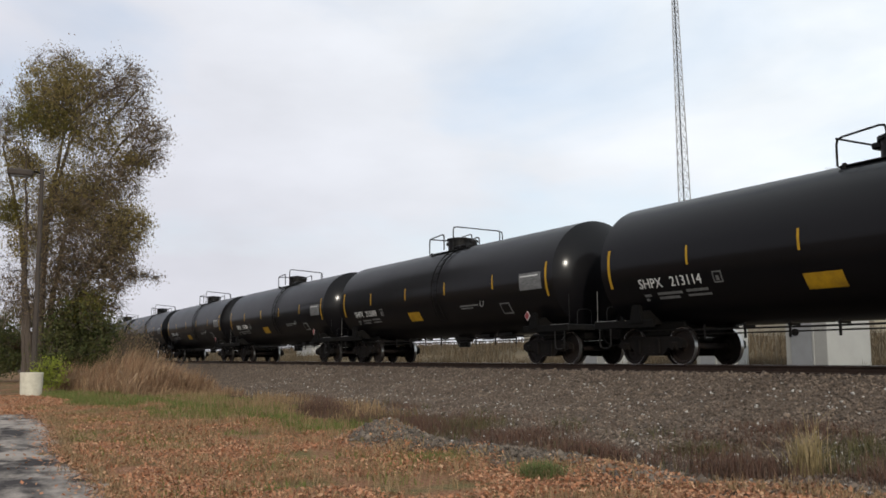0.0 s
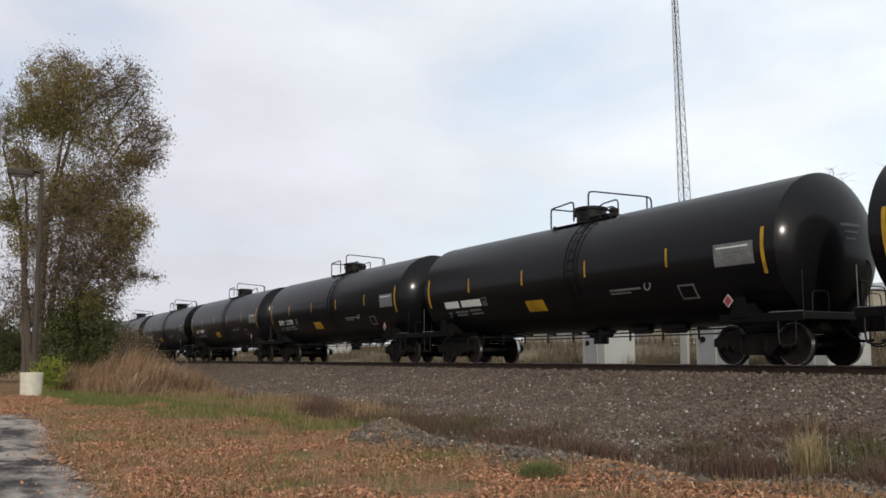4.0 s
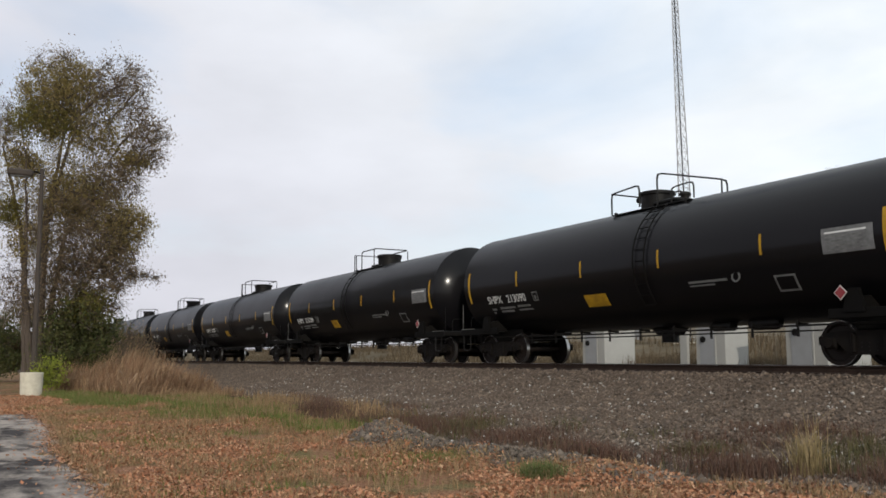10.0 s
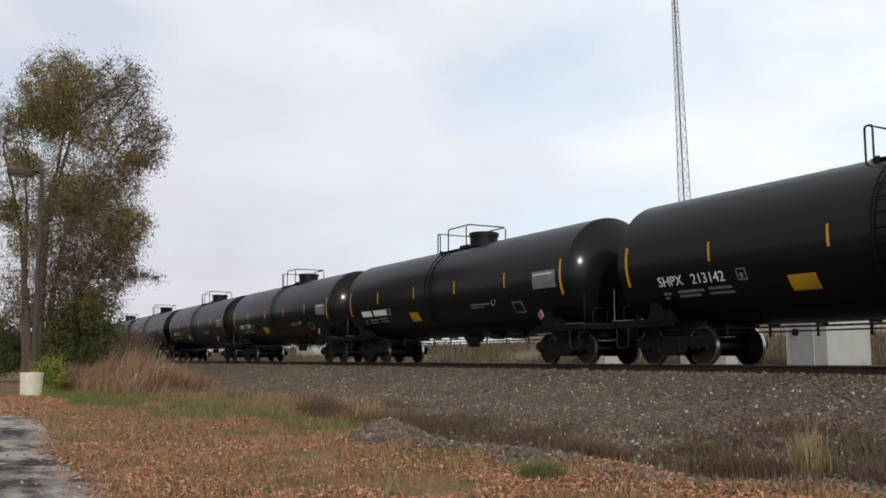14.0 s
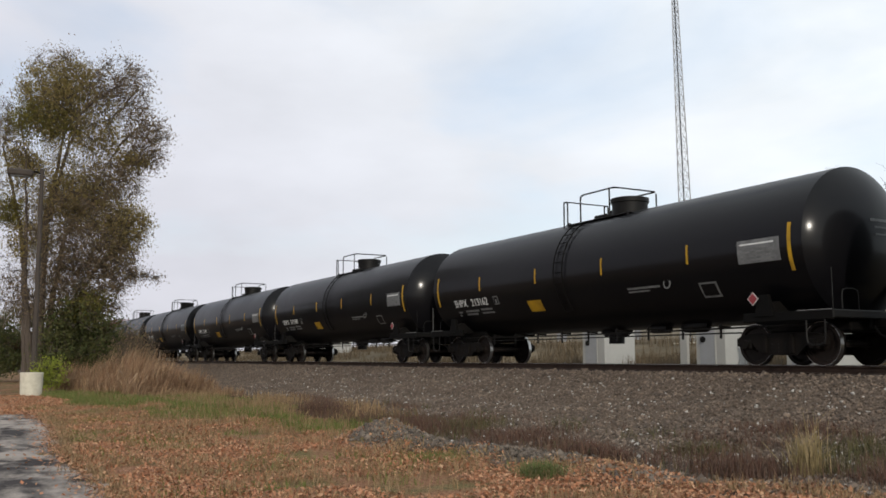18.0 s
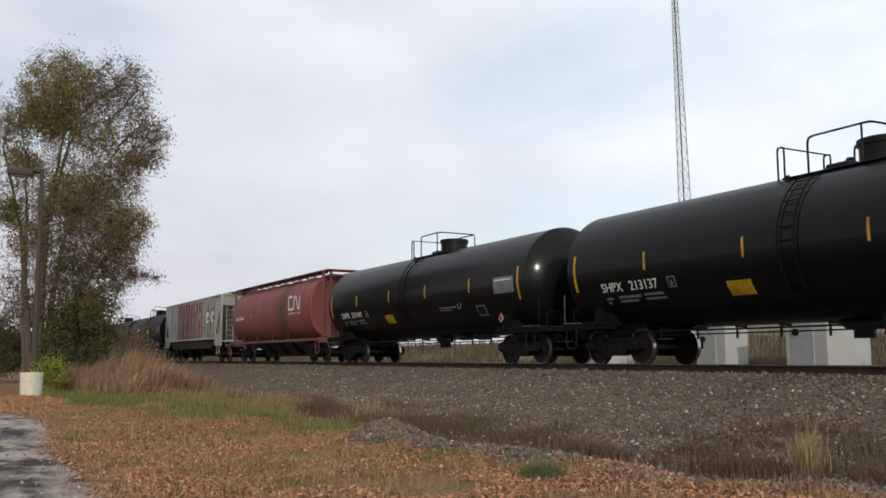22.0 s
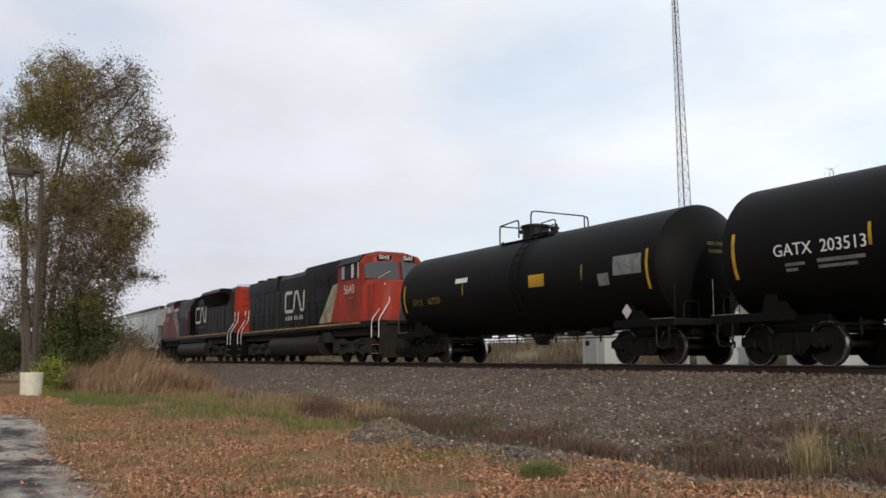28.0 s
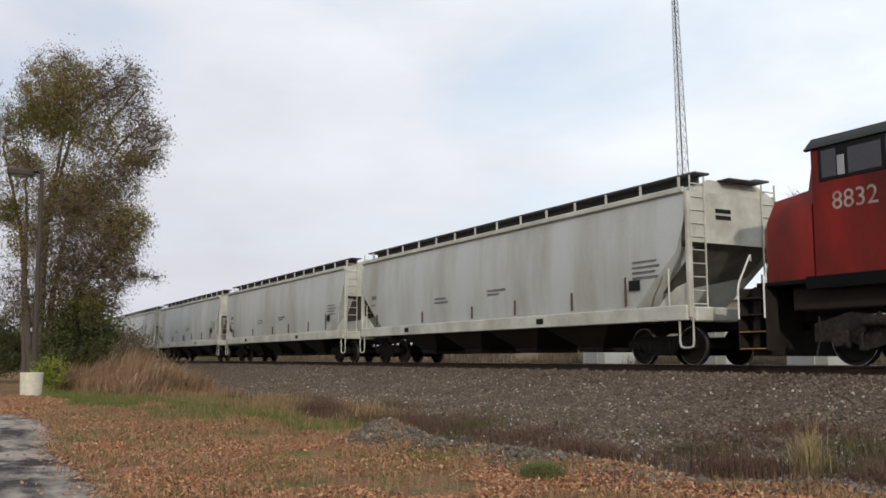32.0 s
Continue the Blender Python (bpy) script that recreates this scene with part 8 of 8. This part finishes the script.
    tree("bush", (-47.5, 4.15, -1.42), [((0, 0, 0), (0, 0.1, 1.0), 0.03), ((0.1, 0.2, 0), (0.2, 0.4, 0.9), 0.03)],
         [((0, 0.1, 0.75), (0.65, 0.70, 0.70), 30, 2600, 0, 0.10)], [LIME], 53, "round bright yellow-green bush")
    tree("tree", (-62.0, -1.6, -1.4), [((0, 0, 0), (0, 0.6, 15.0), 0.3), ((0.3, -0.6, 0), (0.3, -1.4, 14.0), 0.25)],
         [((0, 2.6, 15.8), (1.6, 1.7, 2.4), 30, 2600, 0, 0.15), ((0, 0.4, 13.0), (2.2, 1.8, 3.0), 24, 2200, 0, 0.15), ((0, 2.2, 10.0), (1.6, 1.5, 1.6), 14, 900, 1, 0.14)], [CRIMSON, OLIVE], 61, "tall tree with thin reddish leaves")
    # leafless trees beyond the track
    for i, (x, y, hgt, sp) in enumerate(((-31.9, 41.0, 9.6, 1.1), (-35.2, 42.0, 9.0, 0.8), (-28.6, 41.5, 9.0, 1.0))):
        grown_tree("bare_tree", (x, y, ground_z(x, y) - 0.1), [(0.13, [(0, 0, 0), (0.1, 0.1, hgt * 0.62)]), (0.09, [(0.1, 0, 0), (0.5, -0.2, hgt * 0.55)])],
                   [(0, hgt * 0.86, sp * 0.8, hgt * 0.15, 60, 0, 0), (0.2, hgt * 0.7, sp, hgt * 0.16, 50, 0, 0)], [RUSSET], 70 + i, "slender leafless tree beyond the track", kill=0.3, step=0.3, tip=0.009, twigs_each=2)
    # far hedge line at the end of the drive
    rng = random.Random(8)
    for i in range(9):
        x, y = -120 + rng.uniform(-14, 14), -26 + i * 4.2
        h = rng.uniform(3.5, 5.5)
        tree("hedge_tree", (x, y, -1.4), [((0, 0, 0), (0, 0.2, h * 0.7), 0.12)], [((0, 0, h * 0.55), (2.4, 2.6, h * 0.5), 26, 2200, i % 2, 0.30)], [DARKGREEN, RUSSET], 90 + i, "distant dark tree in a hedge line", twig=0.6)


# ---- things by the drive and beyond the track ----


def build_things():
    tub = tagged(empty("planter_tub", pose(-43.0, 3.17, -1.46, 0, 0, 20)), "cream concrete tub standing on leaves", "tub")
    part("tub_wall", Mesh().lathe([(0.0, 0.40), (0.03, 0.43), (0.50, 0.455), (0.94, 0.465), (0.98, 0.475), (1.02, 0.465), (1.02, 0.40), (0.85, 0.39)], 36, (0, 0, 0), "z", caps=False), CONCRETE, tub)
    part("tub_base", Mesh().lathe([(0.0, 0.39), (0.04, 0.39)], 36, (0, 0, 0), "z"), CONCRETE, tub)
    part("soil", Mesh().lathe([(0.80, 0.39), (0.86, 0.26), (0.88, 0.05)], 24, (0, 0, 0), "z"), GRIME, tub)
    drum = tagged(empty("barrel", Matrix.Translation((-46.0, 1.72, -1.46))), "pale blue-grey barrel at the far edge of the drive", "barrel")
    part("drum_wall", Mesh().lathe([(0, 0.28), (0.02, 0.30), (0.30, 0.30), (0.32, 0.315), (0.34, 0.30), (0.62, 0.30), (0.64, 0.315), (0.66, 0.30), (0.93, 0.30), (0.95, 0.31), (0.95, 0.28)], 28, (0, 0, 0), "z"), HUTG, drum)
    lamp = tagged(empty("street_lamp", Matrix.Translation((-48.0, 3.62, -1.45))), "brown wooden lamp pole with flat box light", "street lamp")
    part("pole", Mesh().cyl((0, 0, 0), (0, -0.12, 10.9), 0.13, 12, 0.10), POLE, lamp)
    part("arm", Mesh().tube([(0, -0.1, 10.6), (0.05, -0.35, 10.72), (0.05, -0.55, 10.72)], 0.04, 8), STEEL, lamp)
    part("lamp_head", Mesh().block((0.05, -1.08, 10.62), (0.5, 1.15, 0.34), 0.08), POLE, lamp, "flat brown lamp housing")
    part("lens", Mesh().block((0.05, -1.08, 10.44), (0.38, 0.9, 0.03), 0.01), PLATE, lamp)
    # lattice mast
    mast = tagged(empty("radio_mast", pose(-47.13, 45.12, 0.9, 0, -1.3, 0)), "tall slender galvanised lattice radio mast", "mast")

    def mast_leg(i, z):
        w, a = 0.62 - 0.0152 * z, radians(20 + 120 * i)
        return Vector((w * math.cos(a), w * math.sin(a), z))
    for i in range(3):
        part("leg", Mesh().cyl(mast_leg(i, 0), mast_leg(i, 30), 0.045, 8, 0.03), GALV, mast)
    part("feed_line", Mesh().cyl(mast_leg(1, 0.2) * 0.98 + Vector((0.06, -0.05, 0)), mast_leg(1, 29.5) + Vector((0.06, -0.05, 0)), 0.04, 6), STEEL, mast, "dark feed cable up one leg")
    z = 0.0
    while z < 29.3:
        rise = 0.95 * (0.62 - 0.0152 * z) / 0.62 + 0.2
        bay = Mesh()
        for i in range(3):
            a, b = i, (i + 1) % 3
            bay.cyl(mast_leg(a, z), mast_leg(b, z), 0.014, 5).cyl(mast_leg(a, z), mast_leg(b, z + rise), 0.014, 5).cyl(mast_leg(b, z), mast_leg(a, z + rise), 0.014, 5)
        part("lattice_bay", bay, GALV, mast)
        z += rise
    part("footing", Mesh().block((0, 0, 0.1), (1.8, 1.8, 0.5), 0.05), CONCRETE, mast)
    # signal bungalows: box, overhanging roof, door, corner trims
    for x0, x1, y0, y1, top in ((-21.64, -19.97, 25.0, 27.15, 1.95), (-26.91, -25.36, 26.0, 27.23, 1.75), (-35.59, -33.9, 27.0, 28.84, 1.75)):
        hut = tagged(empty("equipment_hut", Matrix.Translation(((x0 + x1) / 2, (y0 + y1) / 2, -0.75))), "white painted steel equipment hut beyond the track", "hut", "equipment huts beyond the track")
        sx, sy, h = x1 - x0, y1 - y0, top + 0.75
        part("wall", Mesh().block((0, 0, h / 2), (sx, sy, h), 0.02), HUTW, hut)
        part("roof", Mesh().loft([[(-sx / 2 - 0.08, -sy / 2 - 0.08, h), (sx / 2 + 0.08, -sy / 2 - 0.08, h), (sx / 2 + 0.08, sy / 2 + 0.08, h), (-sx / 2 - 0.08, sy / 2 + 0.08, h)], [(-sx / 2, -0.05, h + 0.22), (sx / 2, -0.05, h + 0.22), (sx / 2, 0.05, h + 0.22), (-sx / 2, 0.05, h + 0.22)]]), HUTG, hut)
        part("door", Mesh().block((-sx * 0.1, -sy / 2 - 0.015, h * 0.48), (sx * 0.5, 0.03, h * 0.8), 0.008), HUTG, hut, "grey steel door")
        part("corner_trim", Mesh().block((sx * 0.18, -sy / 2 - 0.02, h / 2), (0.06, 0.04, h), 0.008), HUTW, hut)
        part("meter", Mesh().cyl((-sx * 0.22, -sy / 2 - 0.10, h * 0.66), (-sx * 0.22, -sy / 2 - 0.02, h * 0.66), 0.12, 14), STEEL, hut, "dark round meter")
        part("base", Mesh().block((0, 0, 0.05), (sx + 0.2, sy + 0.2, 0.3), 0.02), CONCRETE, hut)
    post = tagged(empty("marker_post", Matrix.Translation((-27.76, 26.2, -0.8))), "white square marker post beyond the track", "post")
    part("shaft", Mesh().block((0, 0, 1.3), (0.42, 0.14, 2.6), 0.02), HUTW, post)
    # long low buildings further off
    for nm, x, y, sx, sy, h, mt, lab in (("warehouse", -66, 66, 46, 14, 3.2, BEIGE, "long low beige metal warehouse with pitched roof"), ("storage_shed", -102.4, 39.3, 5.2, 5, 2.2, HUTW, "small bright white storage shed")):
        b = tagged(empty(nm, Matrix.Translation((x, y, ground_z(x, y) - 0.3))), lab, "building")
        part("wall", Mesh().block((0, 0, h / 2), (sx, sy, h), 0.03), mt, b)
        part("roof", Mesh().prism([(-sy / 2 - 0.3, h), (sy / 2 + 0.3, h), (0, h + sy * 0.08)], -sx / 2 - 0.3, sx / 2 + 0.3, "x"), HUTG if nm == "warehouse" else HUTW, b)
        for i in range(int(sx // 4)):
            xx = -sx / 2 + 2 + i * 4
            part("wall_seam", Mesh().box((xx, -sy / 2 - 0.015, h / 2), (0.06, 0.03, h)), mt, b)
            if nm == "warehouse" and i % 3 == 1:
                part("door", Mesh().block((xx + 1.6, -sy / 2 - 0.02, 1.1), (1.8, 0.04, 2.2), 0.01), HUTG, b)


build_things()
build_trees()
build_grass()
build_ballast()


def motions():
    """The train rolls past at a steady speed; every wheelset turns with it."""
    for car, x16 in TRAIN:
        walk(car, [(t, Matrix.Translation((x16 + SPEED * (t - 16.0), TRACK_Y, 0))) for t in (0.0, 32.0)])
    kinds = {}
    for ob in scene.objects:
        if ob.name.startswith("wheelset"):
            kinds.setdefault((round(ob.location.x, 3), ob["radius"]), []).append(ob)
    for (x, r), sets in kinds.items():
        first = sets[0]
        walk(first, [(i / FPS, Matrix.Translation((x, 0, r)) @ Matrix.Rotation((SPEED * i / FPS / r) % (2 * math.pi), 4, "Y")) for i in range(32 * FPS + 1)])
        for ob in sets[1:]:
            ob.rotation_mode = "QUATERNION"
            keys = ob.animation_data_create()
            keys.action = first.animation_data.action
            keys.action_slot = first.animation_data.action_slot


motions()
